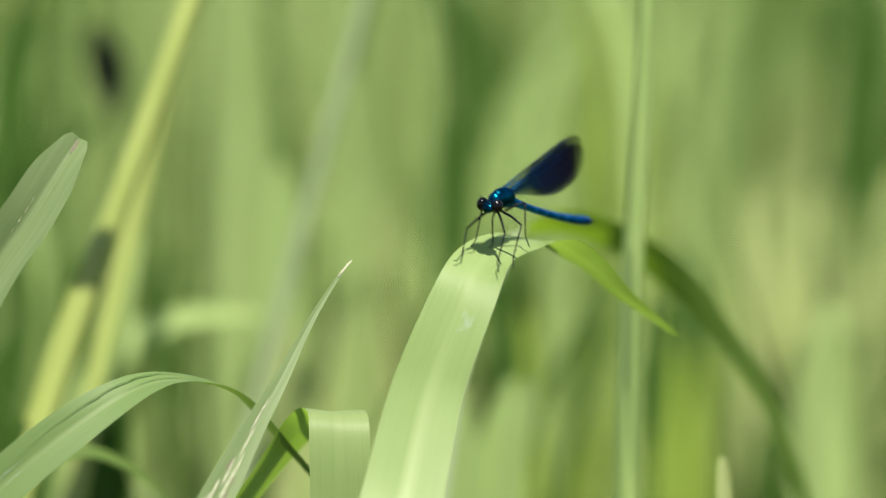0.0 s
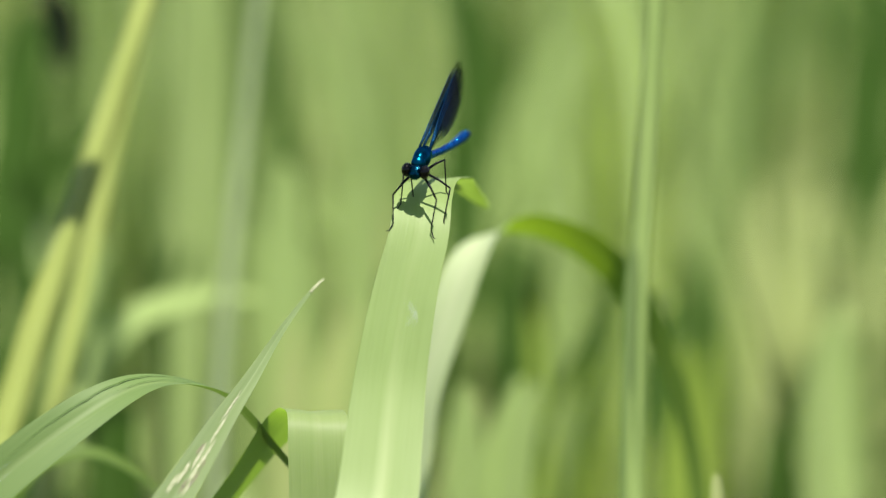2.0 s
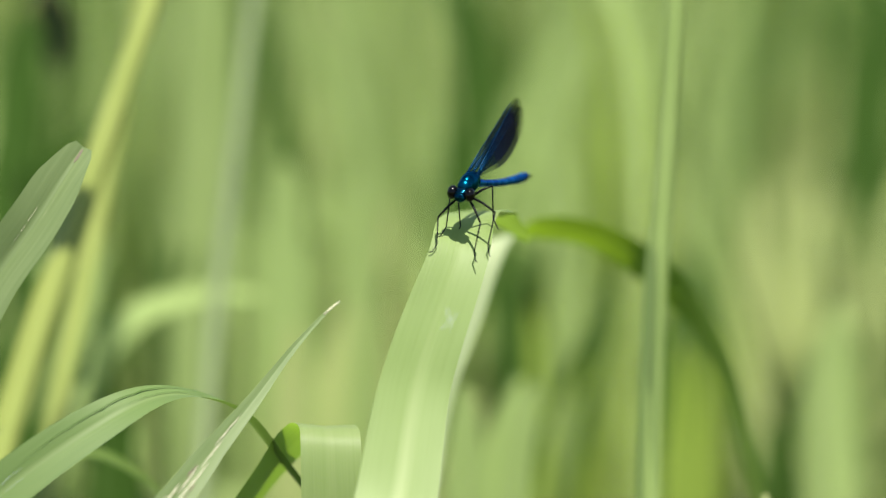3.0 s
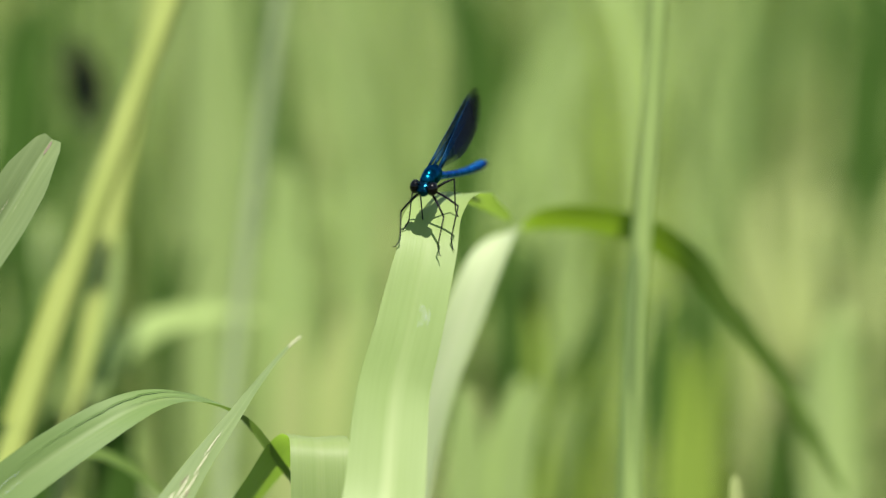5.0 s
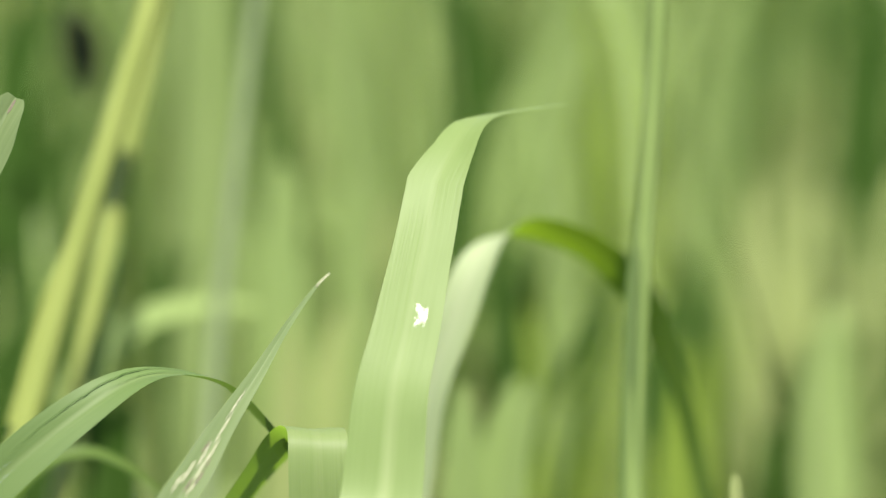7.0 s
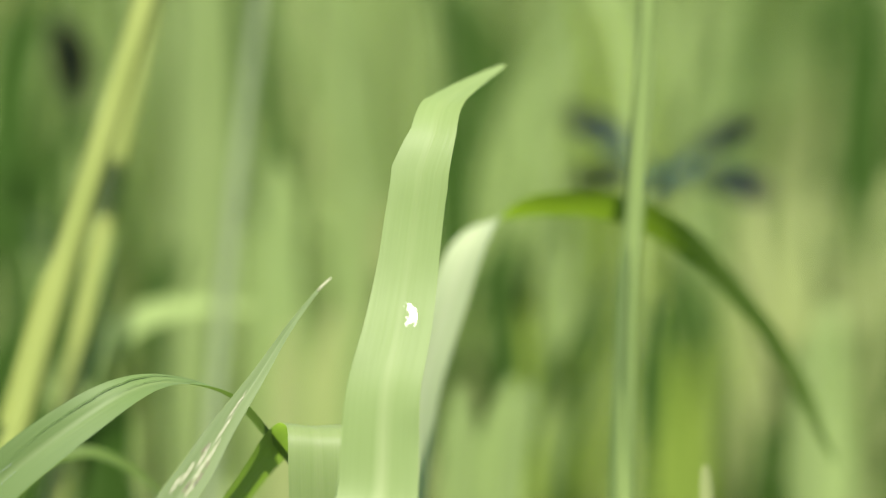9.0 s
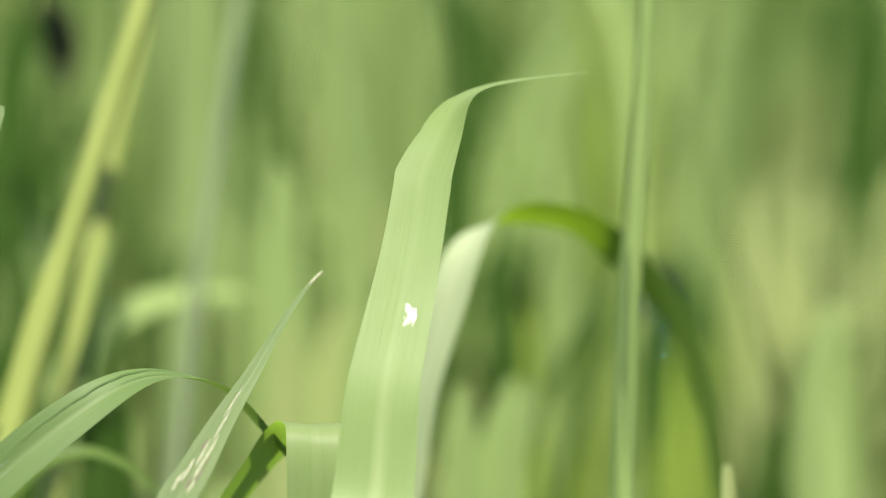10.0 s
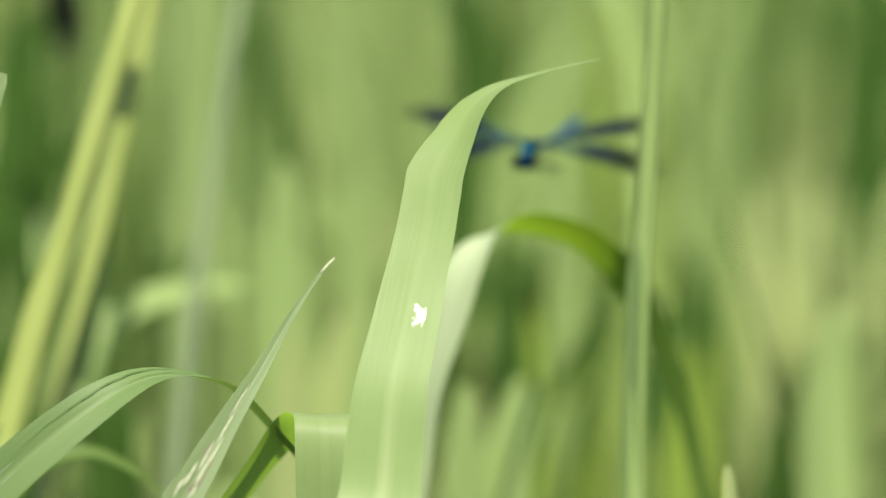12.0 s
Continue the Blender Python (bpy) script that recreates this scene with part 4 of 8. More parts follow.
THIN_ROWS = [(0, 0.84, 0, -1.34, -2.04), (0.5, -1.55, 1.07, 1.41, -3.88), (1, -2.65, 1.43, 2.5, -7.47), (1.5, -3.89, 2.39, 0.5, -8.46), (2, -5.24, 1.91, -1.9, -15.53), (2.5, -6.96, 1.19, -4.66, -20.26), (3, -8.05, -2, 8.12, -7.47), (3.5, -7.43, -2, 5.59, -14.14), (4.3, -8.33, -4.5, 0.43, -20.88), (5, -8.29, -6, -6.86, -26.94), (5.5, -3.26, 1.79, -4.97, -21.03), (6, -3.26, 1.43, -1.46, -14.75), (6.5, -3.63, 1.79, 1.19, -13.76), (7, -4.22, 2.39, -1.45, -13.75), (8, -4.37, 2.15, -1.23, -14.04), (9, -4.42, 2.03, -0.55, -14.15), (9.5, -3.76, 1.43, -4.83, -23.13), (10, -4.22, 2.63, -4.13, -15.48), (10.5, -4.67, 2.75, 1.33, -7.29), (11, -4.32, 2.98, -0.1, -7.68), (11.5, -3.66, 3.46, -1.7, -9.75), (12, -3.82, 2.98, -0.1, -6.58)]
MOVES.append((thin, sway_rows(thin, mm(-46.6, -13.4, -47.2), THIN_ROWS)))

stub = still_leaf("reed_shoot", "pale green reed leaf folded sharply over at its top", [(-21.5, -6, -68.7, 0), (-21.7, -3.7, -55.6, 0), (-22, -2, -46.1, 0), (-22.2, 0.1, -39.8, 0), (-22.4, 2.6, -37, 0.1), (-23.4, 7.7, -36.7, 0.6), (-25.9, 13.6, -38.3, 0.95), (-30, 17, -41.8, 1), (-35, 18.9, -48.3, 1), (-40.7, 20.6, -56.2, 1), (-47.6, 22, -65.4, 1), (-56, 23, -77, 1)],
                  [(0, 13.3), (10, 13.3), (30, 13), (38, 12.8), (50, 12.5), (70, 11.5), (88, 9)], 88, 80, 0.04, LEAF_STUB, (-0.3, 0.35, 0.9), (0.02, 0.01))
STUB_ROWS = [(0, 0.00, 0.00, 0.00), (0.2, -1.21, 0.00, 0.00), (0.5, -3.28, -1.21, 0.00), (1, -4.49, -1.21, 0.00), (1.5, -5.46, -1.21, 0.00), (2, -4.49, 0.00, 0.00), (2.5, -3.64, 0.73, 0.00), (3, -1.82, -3.28, 0.00), (4, -3.04, -5.10, 0.00), (5, -4.01, -5.71, 0.00), (5.5, -4.86, -3.89, 0.00), (6, -4.49, -4.13, 0.00), (6.5, -4.25, -4.49, 0.00), (7, -4.49, -3.89, 0.00), (8, -4.49, -3.64, 0.00), (9, -4.49, -3.28, 0.00), (9.5, -5.10, -2.43, 0.00), (10.5, -4.61, -3.28, 0.00), (11, -4.61, -2.43, 0.00), (12, -3.04, -0.85, 0.00)]
MOVES.append((stub, sway_rows(stub, mm(-29, 3.8, -47.4), STUB_ROWS)))

upper = still_leaf("reed_shoot", "blunt reed leaf tip with pale streaks leaning in from the side", [(-133, -18.6, -76.6, 0), (-117.7, -10.8, -44.1, 0), (-105.9, -6.1, -23.1, 0), (-97.7, -1.2, -7, 0), (-88.3, 3.1, 6.3, 0), (-81.3, 8.1, 17.1, 0), (-76.7, 12.3, 23.5, 0.1)],
                   [(0, 10), (60, 13), (90, 11.5), (105, 10.5), (110, 8), (115, 5.5), (118.5, 2.2)], 118.5, 44, 0.5, LEAF_DRY, BACK_UP, (-0.05, 0.0))
UPPER_AT = frames_along(stations([(-133, -18.6, -76.6, 0), (-117.7, -10.8, -44.1, 0), (-105.9, -6.1, -23.1, 0), (-97.7, -1.2, -7, 0), (-88.3, 3.1, 6.3, 0), (-81.3, 8.1, 17.1, 0), (-76.7, 12.3, 23.5, 0.1)], 118.5, 118), Vector(BACK_UP))
scars(upper, UPPER_AT, ((113, 4, 0.2, 0.7, BROWN), (84, 26, -1.3, 0.28, STRAW), (92, 18, 1.2, 0.2, STRAW), (108, 8, -1.6, 0.3, BROWN)), 0.4)
UPPER_ROWS = [(0, 0.00, 0.00, 0.00), (0.2, -4.07, 4.39, -2.08), (0.5, -9.76, 7.76, -4.37), (1, -7.41, 6.75, -3.50), (1.5, -16.72, 8.43, -6.53), (2, -14.46, 8.86, -5.93), (2.5, -13.37, 8.60, -5.57), (2.8, -5.42, 4.22, -2.43), (3, 0.45, -1.69, 0.50), (4, -1.81, -1.69, -0.14), (5, -4.79, -0.84, -1.19), (5.5, -10.12, 7.17, -4.36), (6, -10.84, 9.28, -4.96), (6.5, -9.76, 8.43, -4.50), (7, -9.94, 6.75, -4.23), (8, -13.10, 6.75, -5.15), (9, -15.81, 5.48, -5.72), (9.5, -8.86, 2.95, -3.17), (10, -13.55, 5.06, -4.97), (10.5, -16.26, 6.75, -6.09), (11, -16.26, 7.59, -6.24), (11.5, -14.01, 10.12, -6.03), (12, -12.20, 11.64, -5.78)]
MOVES.append((upper, sway_rows(upper, mm(-106.5, -0.2, -24.3), UPPER_ROWS)))


# ---- stalks ----
def stalk(label, top, low, r_low, r_top, material, nodes=(), sheath=None, sheath_material=None):
    """A tall reed stem standing on the ground, through two places; nodes: heights in millimetres over the perch."""
    d = (top - low)
    foot = low - d * (low.z / d.z)
    ob = thing("reed_stalk", foot, label, "reed stalk")
    n = 60
    end = low + d * 1.35
    pts, rad = [], []
    for i in range(n + 1):
        p = foot.lerp(end, i / n)
        r = r_low + (r_top - r_low) * max(0, min(1, (p.z - low.z) / (top.z - low.z)))
        pts.append(p + Vector((0.0012 * math.sin(i * 0.35), 0.001 * math.cos(i * 0.5), 0)))
        rad.append(r)
    part("stem", tube_bm(pts, rad, 14, foot), material, ob)
    for z in nodes:
        p = low + d * ((PERCH + z / 1000 - low.z) / d.z)
        r = r_low * 1.02
        part("node", tube_bm([p - d.normalized() * 0.0025, p - d.normalized() * 0.0008, p + d.normalized() * 0.0008, p + d.normalized() * 0.0025], [r, r * 1.18, r * 1.18, r], 14, foot), STRAW, ob, "straw coloured node")
    if sheath:
        z0, z1, w, side = sheath
        rows = []
        for k in range(12):
            t = k / 11
            p = low + d * ((PERCH + (z0 + (z1 - z0) * t) / 1000 - low.z) / d.z)
            rows.append((p.x * 1000 + side * (r_low * 1000 * 0.75 + 0.4 * math.sin(3 * t)), p.y * 1000 - r_low * 500, (p.z - PERCH) * 1000, 0))
        st = stations(rows, z1 - z0, 20)
        part("sheath", leaf_bm(st, [(0, w), ((z1 - z0) * 0.7, w * 0.8), (z1 - z0, 0.3)], 0.5, Vector(BACK_UP), foot), sheath_material or LEAF_BLUE, ob, "thin leaf sheath along the stem")
    return ob


right = stalk("slim green reed stalk standing upright", mm(46.2, 98.6, 41.2), mm(43.4, 71.7, -70.9), 0.0027, 0.0022, STEM, (51,), (-75, -2, 4.5, -1))
RIGHT_ROWS = [(0, 0.00, 0.00, 0.00), (0.2, 0.62, 0.00, 0.39), (0.5, 1.00, 0.00, 0.32), (1, -1.12, 0.00, 0.58), (1.5, -0.87, 0.00, 0.19), (2, 1.12, 0.00, 0.26), (2.5, 3.49, 0.00, 0.32), (3, 5.11, 0.00, 0.58), (4, 2.86, 0.00, 0.65), (5, 0.62, 0.00, 0.97), (5.5, 0.62, 0.00, 0.84), (6, 1.62, 0.00, 0.78), (6.5, 1.37, 0.00, 0.78), (7, 1.00, 0.00, 0.84), (8, -0.25, 0.00, 0.65), (9, -1.12, 0.00, 0.65), (9.5, -0.62, 0.00, 0.52), (10, -0.87, 0.00, 0.45), (10.5, -1.49, 0.00, 0.32), (11, 0.62, 0.00, 0.52), (11.5, 1.12, 0.00, 0.39), (12, 1.37, 0.00, 0.45)]
MOVES.append((right, sway_rows(right, mm(43, 63.3, -68.9), RIGHT_ROWS)))

yellow = stalk("yellowish reed stalk leaning over, softly lit", mm(-61, 128.5, 37.5), mm(-98.7, 93.3, -75.8), 0.0034, 0.0030, STEM_YELLOW, (), (-60, -14, 5.5, -1), STEM_YELLOW)
YELLOW_ROWS = [(0, 0, 0, 0), (0.2, -2.26, 0, -0.83), (0.5, -5.66, 0, -2.06), (1, -9.61, 0, -1.26), (1.5, -7.63, 0, -1.83), (2, -7.96, 0, -1.55), (2.5, -8.29, 0, -1.26), (3, -7.63, 0, -1.03), (4, -6.32, 0, -0.57), (5, -5, 0, -0.11), (5.5, -4.67, 0, -0.97), (6, -4.34, 0, -1.83), (6.5, -4.34, 0, -2.41), (7, -4.34, 0, -2.98), (8, -5.28, 0, -2.81), (9, -6.22, 0, -2.65), (9.5, -6.69, 0, -2.57), (10, -7.16, 0, -2.49), (10.5, -7.63, 0, -2.41), (11, -7.63, 0, -2.79), (12, -7.63, 0, -3.55)]
SECOND_ROWS = [(0, 0, 0, 0), (0.2, -3.31, 0, -0.46), (0.5, -8.28, 0, -1.15), (1, -10.34, 0, -1.43), (1.5, -7.59, 0, -0.72), (2, -8.28, 0, -1.07), (2.5, -8.97, 0, -1.43), (3, -7.86, 0, -1.58), (4, -5.66, 0, -1.86), (5, -3.45, 0, -2.15), (5.5, -3.1, 0, -2.51), (6, -2.76, 0, -2.86), (6.5, -3.45, 0, -2.15), (7, -4.14, 0, -1.43), (8, -4.93, 0, -1.64), (9, -5.71, 0, -1.84), (9.5, -6.11, 0, -1.94), (10, -6.5, 0, -2.05), (10.5, -6.9, 0, -2.15), (11, -7.13, 0, -1.58), (12, -7.59, 0, -0.43)]
MOVES.append((yellow, sway_rows(yellow, mm(-90.3, 100.4, -52.7), YELLOW_ROWS)))
second = stalk("yellow-green reed stalk beside a leaning one", mm(-64.9, 178.2, 31.5), mm(-89.6, 137.2, -86), 0.0030, 0.0026, STEM_YELLOW, (), (-60, -20, 4, 1), LEAF_BRIGHT)
MOVES.append((second, sway_rows(second, mm(-92.9, 131.7, -59.2), SECOND_ROWS)))

# an added leaf, out of view, slid about so that its shade falls on the two stalks
OVER_LINE = [(-147.123, 41.5083, 90, 0.4), (-131.123, 41.5083, 135, 0.6), (-107.123, 41.5083, 156, 1), (-77.1226, 41.5083, 160, 1), (-51.1226, 41.5083, 160, 1)]
over = still_leaf("reed_shoot", "unseen reed leaf added to shade the leaning stalks", OVER_LINE, [(0, 7), (50, 9.5), (129, 9.5), (135, 5)], 135, 30, 0.06, LEAF_DEEP, BACK_UP, (-0.02, 0.0))
OVER_ROWS = [(0, 0.0, 0.0), (0.5, -20, 12), (1, -6.2, 8.1), (1.5, -3.8, 51.0), (2, -4.0, 9.7), (2.5, -5.9, 10.4), (3, -5.7, 5.8), (5, -2.8, 42.4), (6, -1.8, 41.0), (7, 0.6, 56.7), (9, -1.9, 55.3), (10.5, -4.2, 53.9), (12, -1.5, 71.0)]
MOVES.append((over, [(t, Matrix.Translation((dx / 1000, dy / 1000, 0)) @ Matrix.Translation(over.location)) for t, dx, dy in OVER_ROWS]))

wide = stalk("broad pale green reed stalk out in the stand", mm(-60.5, 337.2, 12), mm(-56.8, 283.5, -119.8), 0.0080, 0.0072, LEAF_BRIGHT, (), (-75, 35, 12, 1), LEAF_BRIGHT)
WIDE_ROWS = [(0, 0.00, 0.00, 0.00), (0.5, -2.34, 0.00, 0.00), (1, -10.92, 0.00, 2.27), (1.5, -14.82, 0.00, 1.30), (2.5, -13.26, 0.00, 2.27), (3, -12.48, 0.00, 1.62), (5, -8.58, 0.00, 1.30), (5.5, -7.49, 0.00, 1.04), (6.5, -10.61, 0.00, 1.49), (7, -10.61, 0.00, 1.17), (9, -11.70, 0.00, 0.97), (9.5, -11.70, 0.00, 1.10), (10.5, -14.82, 0.00, 1.30), (11, -14.04, 0.00, 1.62), (12, -13.26, 0.00, 1.62)]
MOVES.append((wide, sway_rows(wide, mm(-56.8, 283.5, -119.8), WIDE_ROWS)))

# the LEAF_DEEP strip darkens the upper part of this stalk
grey = stalk("thin grey-green reed stalk among the reeds", mm(-21.2, 232.8, 24.8), mm(-52.6, 190.8, -98.4), 0.0021, 0.0017, STEM_GREY, (), (6, 44, 3.6, 1), LEAF_DEEP)
GREY_ROWS = [(0, 0.00, 0.00, 0.00), (0.2, -1.39, 0.00, -2.74), (0.5, -7.62, 0.00, -5.06), (1, -14.55, 0.00, -5.99), (1.5, -14.28, 0.00, -8.06), (2.5, -15.25, 0.00, -10.72), (3, -17.05, 0.00, -9.01), (4, -13.86, 0.00, -9.30), (5, -11.09, 0.00, -8.35), (5.5, -12.06, 0.00, -7.69), (6.5, -15.94, 0.00, -8.82), (7, -16.22, 0.00, -9.11), (8, -17.05, 0.00, -9.01), (9, -15.25, 0.00, -9.30), (9.5, -20.79, 0.00, -7.40), (10.5, -23.15, 0.00, -7.21), (11, -23.56, 0.00, -7.88), (11.5, -23.98, 0.00, -6.65), (12, -22.87, 0.00, -7.40)]
MOVES.append((grey, sway_rows(grey, mm(-40.1, 148.8, -48.6), GREY_ROWS)))

curl = still_leaf("reed_shoot", "yellow-green reed leaf curving sideways among the stalks", [(-105.5, 198.1, -111.8, 0), (-98.2, 202.6, -85.9, 0), (-92.6, 207.5, -70.6, 0.1), (-85.4, 211.4, -60.8, 0.4), (-75.4, 216.7, -55.4, 0.6), (-64, 223.4, -53.9, 0.7), (-52.5, 229.9, -54.6, 0.8)],
                  [(0, 7.4), (32, 9.4), (59, 8.8), (80, 6.6), (94, 3.6), (100, 0.5)], 99, 32, 0.15, LEAF_BRIGHT, (0.1, -0.3, 0.9), (-0.03, 0.02))
CURL_ROWS = [(0, 2.70, -1.35, 3.68), (0.5, -1.35, 1.35, 2.46), (1, -0.68, 2.70, 4.13), (1.5, 0.00, 2.03, 2.66), (2.5, 2.70, 4.05, 2.46), (5, 3.38, 0.00, 5.28), (5.5, 3.38, 0.00, 5.28), (6.5, 0.00, 2.70, 4.61), (7, 1.35, 1.35, 3.55), (9, 0.00, 2.03, 5.73), (9.5, -0.68, 2.70, 1.56), (10.5, -1.35, 4.05, 1.53), (12, -0.68, 3.38, -1.35)]
MOVES.append((curl, sway_rows(curl, mm(-91.6, 194.9, -68), CURL_ROWS)))
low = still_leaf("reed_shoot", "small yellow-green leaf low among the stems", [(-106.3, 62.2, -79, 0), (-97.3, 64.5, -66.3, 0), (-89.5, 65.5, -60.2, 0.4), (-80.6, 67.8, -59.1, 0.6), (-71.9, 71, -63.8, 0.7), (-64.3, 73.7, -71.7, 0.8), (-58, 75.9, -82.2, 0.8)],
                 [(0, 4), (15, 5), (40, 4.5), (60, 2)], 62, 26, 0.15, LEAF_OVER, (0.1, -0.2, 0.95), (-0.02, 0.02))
tip = still_leaf("reed_shoot", "straw coloured leaf tip standing low in the stand", [(64.6, 45, -90.5, 0), (64.1, 47.6, -75.4, 0), (63.6, 49.4, -65.4, 0), (63.3, 50.8, -57.3, 0)],
                 [(0, 4.5), (20, 4), (30, 2.5), (34, 0.5)], 34, 16, 0.4, LEAF_STRAW, BACK_UP, (0.01, 0.02))
TIP_ROWS = [(0, -0.51, 1.27, 0.00), (0.2, -3.56, 0.00, 0.00), (0.5, 1.02, -1.27, 0.00), (1, -0.76, 0.00, 0.00), (1.5, -4.32, -1.65, 0.00), (2.5, 4.32, -4.45, 0.00), (3, 9.29, -7.25, 0.00), (5, 2.42, -3.18, 0.00), (5.5, 1.02, -3.82, 0.00), (6.5, 4.58, -3.18, 0.00), (7, 2.42, -2.93, 0.00), (9, -4.32, -0.64, 0.00), (9.5, 1.65, -1.27, 0.00), (10.5, -1.14, 0.38, 0.00), (11, -1.78, -0.64, 0.00), (12, 0.76, -0.89, 0.00)]
MOVES.append((tip, sway_rows(tip, mm(63.6, 49.3, -65.7), TIP_ROWS)))


# added blade whose near-black colour stands for a dark gap between the stalks
gap_blade = still_leaf("reed_leaf", "near-black blade added for a dark gap among the stalks", [(-71.4, 290, -140.4, 0), (-83.6, 298.8, -62.1, 0), (-90.3, 301.4, -18.1, 0), (-91.4, 303.1, -8.9, 0), (-92.5, 302.2, -2.5, 0), (-94.2, 301.3, 3.9, 0), (-97, 301.3, 10.1, 0)],
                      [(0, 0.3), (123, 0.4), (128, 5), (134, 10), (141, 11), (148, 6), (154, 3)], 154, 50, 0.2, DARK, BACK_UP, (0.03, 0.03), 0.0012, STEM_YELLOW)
GAP_BLADE_ROWS = [(0, 0.00, 0.00, 0.00), (0.2, -5.46, 7.80, 0.00), (0.5, -10.92, 9.36, 0.00), (1, -17.16, 7.02, 0.00), (1.5, -11.70, 10.14, 0.00), (2.5, -14.51, 12.48, 0.00), (3, -14.51, 12.48, 0.00), (4, -10.14, 2.34, 0.00), (5, -6.24, -4.68, 0.00), (5.5, -5.46, -1.56, 0.00), (6.5, -6.86, 9.36, 0.00), (7, -7.02, 5.46, 0.00), (8, -8.58, 3.90, 0.00), (9, -10.14, 2.34, 0.00), (9.5, -12.48, 5.15, 0.00), (10.5, -13.26, 10.14, 0.00), (11, -13.26, 11.70, 0.00), (12, -11.70, 15.60, 0.00)]
MOVES.append((gap_blade, sway_rows(gap_blade, mm(-92.7, 304, -3.5), GAP_BLADE_ROWS)))


# ---- broad leaves of the stand, swaying with the wind that the broad stalk shows ----
WIND_MEAN = sum(a + math.degrees(dx / 650) for t, dx, dz, a in WIDE_ROWS) / len(WIDE_ROWS)
def stand_leaf(label, rows, width, material, slim=False):
    n = np.linalg.norm(np.diff(np.array(rows)[:, :3], axis=0), axis=1).sum()
    widths = [(0, width * 0.3), (n * 0.45, width * 0.3), (n * 0.65, width), (n * 0.88, width * 0.9), (n, width * 0.15)] if slim else [(0, width * 0.8), (n * 0.4, width), (n * 0.75, width * 0.8), (n, width * 0.12)]
    ob = tagged(still_leaf("reed_leaf", label, rows, widths, n, 20, 0.2, material, BACK_UP, (0.0, 0.01)), category="reed leaf", group="leaves of the reed stand")
    k = 0.35 + 0.3 * noise.noise(Vector(rows[0][:3]) * 0.05)
    MOVES.append((ob, sway_rows(ob, Vector(ob.location), [(t, 0, 0, k * (a + math.degrees(dx / 650) - WIND_MEAN)) for t, dx, dz, a in WIDE_ROWS])))
    return ob


# SHADY blades put the shade of gaps between the reeds into leaf colour
PLAIN_GREEN, SHADY, STRAWY, BRIGHT = "broad mid-green reed leaf in the stand", "dark green reed leaf standing in for a shaded gap in the stand", "pale straw-green reed leaf in the stand", "bright yellow-green reed leaf in the stand"
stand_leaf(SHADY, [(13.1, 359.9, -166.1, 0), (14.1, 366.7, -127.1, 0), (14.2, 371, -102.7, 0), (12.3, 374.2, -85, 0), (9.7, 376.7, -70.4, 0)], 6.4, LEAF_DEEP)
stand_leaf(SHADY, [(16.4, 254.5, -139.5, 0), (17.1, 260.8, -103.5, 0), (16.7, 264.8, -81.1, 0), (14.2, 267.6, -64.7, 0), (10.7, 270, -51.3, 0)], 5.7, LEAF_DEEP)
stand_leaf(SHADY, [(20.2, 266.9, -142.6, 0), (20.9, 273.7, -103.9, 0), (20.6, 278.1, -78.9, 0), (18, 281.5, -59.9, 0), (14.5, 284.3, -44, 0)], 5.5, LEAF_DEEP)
stand_leaf(BRIGHT, [(4.8, 163.6, -116.5, 0), (5.3, 169.4, -83.4, 0), (4.7, 172.8, -64.2, 0)], 10.7, LEAF_BRIGHT)
stand_leaf(BRIGHT, [(11.9, 178, -120.2, 0), (14.3, 184.1, -85.7, 0), (19.4, 187.7, -65.4, 0)], 9.8, LEAF_BRIGHT)
stand_leaf(BRIGHT, [(15.6, 162.5, -116.2, 0), (18.3, 168.4, -82.7, 0), (24, 171.8, -63.1, 0)], 8.2, LEAF_BRIGHT)
stand_leaf(STRAWY, [(-0.9, 277.1, -145.2, 0), (-1.4, 282.7, -113.5, 0), (-0.7, 284.8, -101.7, 0)], 7.1, LEAF_STRAW)
stand_leaf(STRAWY, [(2.8, 204.1, -126.8, 0), (3.8, 209.7, -95.1, 0), (9.1, 212, -82.3, 0)], 7.8, LEAF_STRAW)
stand_leaf(STRAWY, [(7.9, 214.4, -129.3, 0), (7.6, 220.6, -94, 0), (8.9, 223.5, -77.6, 0)], 5.7, LEAF_STRAW)
stand_leaf(SHADY, [(-5.2, 317.5, -155.4, 0), (2.1, 338.8, -34.6, 0), (4.9, 344.2, -4, 0), (-2.6, 349.6, 26.6, 0)], 7.7, LEAF_DEEP, True)
stand_leaf(SHADY, [(0.5, 318.8, -155.7, 0), (8.1, 339.8, -37, 0), (11.6, 344.8, -8.7, 0), (5.3, 349.8, 19.7, 0)], 6.7, LEAF_DEEP, True)
stand_leaf(SHADY, [(6.1, 381.5, -171.6, 0), (13.2, 403, -49.6, 0), (14.1, 407.8, -22.4, 0), (3.1, 412.6, 4.9, 0)], 6.1, LEAF_DEEP, True)
stand_leaf(SHADY, [(17.3, 317.7, -155.5, 0), (26.7, 325.5, -111.2, 0), (39, 329.7, -87.5, 0), (44.2, 331.9, -74.8, 0)], 2.3, LEAF_DEEP)
stand_leaf(SHADY, [(17.2, 212.4, -128.8, 0), (25.9, 220.1, -85.5, 0), (37.3, 224.4, -61.1, 0), (42.1, 226.9, -46.8, 0)], 2.6, LEAF_DEEP)
stand_leaf(SHADY, [(19.8, 306.5, -152.6, 0), (29.6, 314.1, -109.4, 0), (42.8, 318.1, -86.7, 0), (49.6, 320.2, -74.9, 0)], 2.2, LEAF_DEEP)
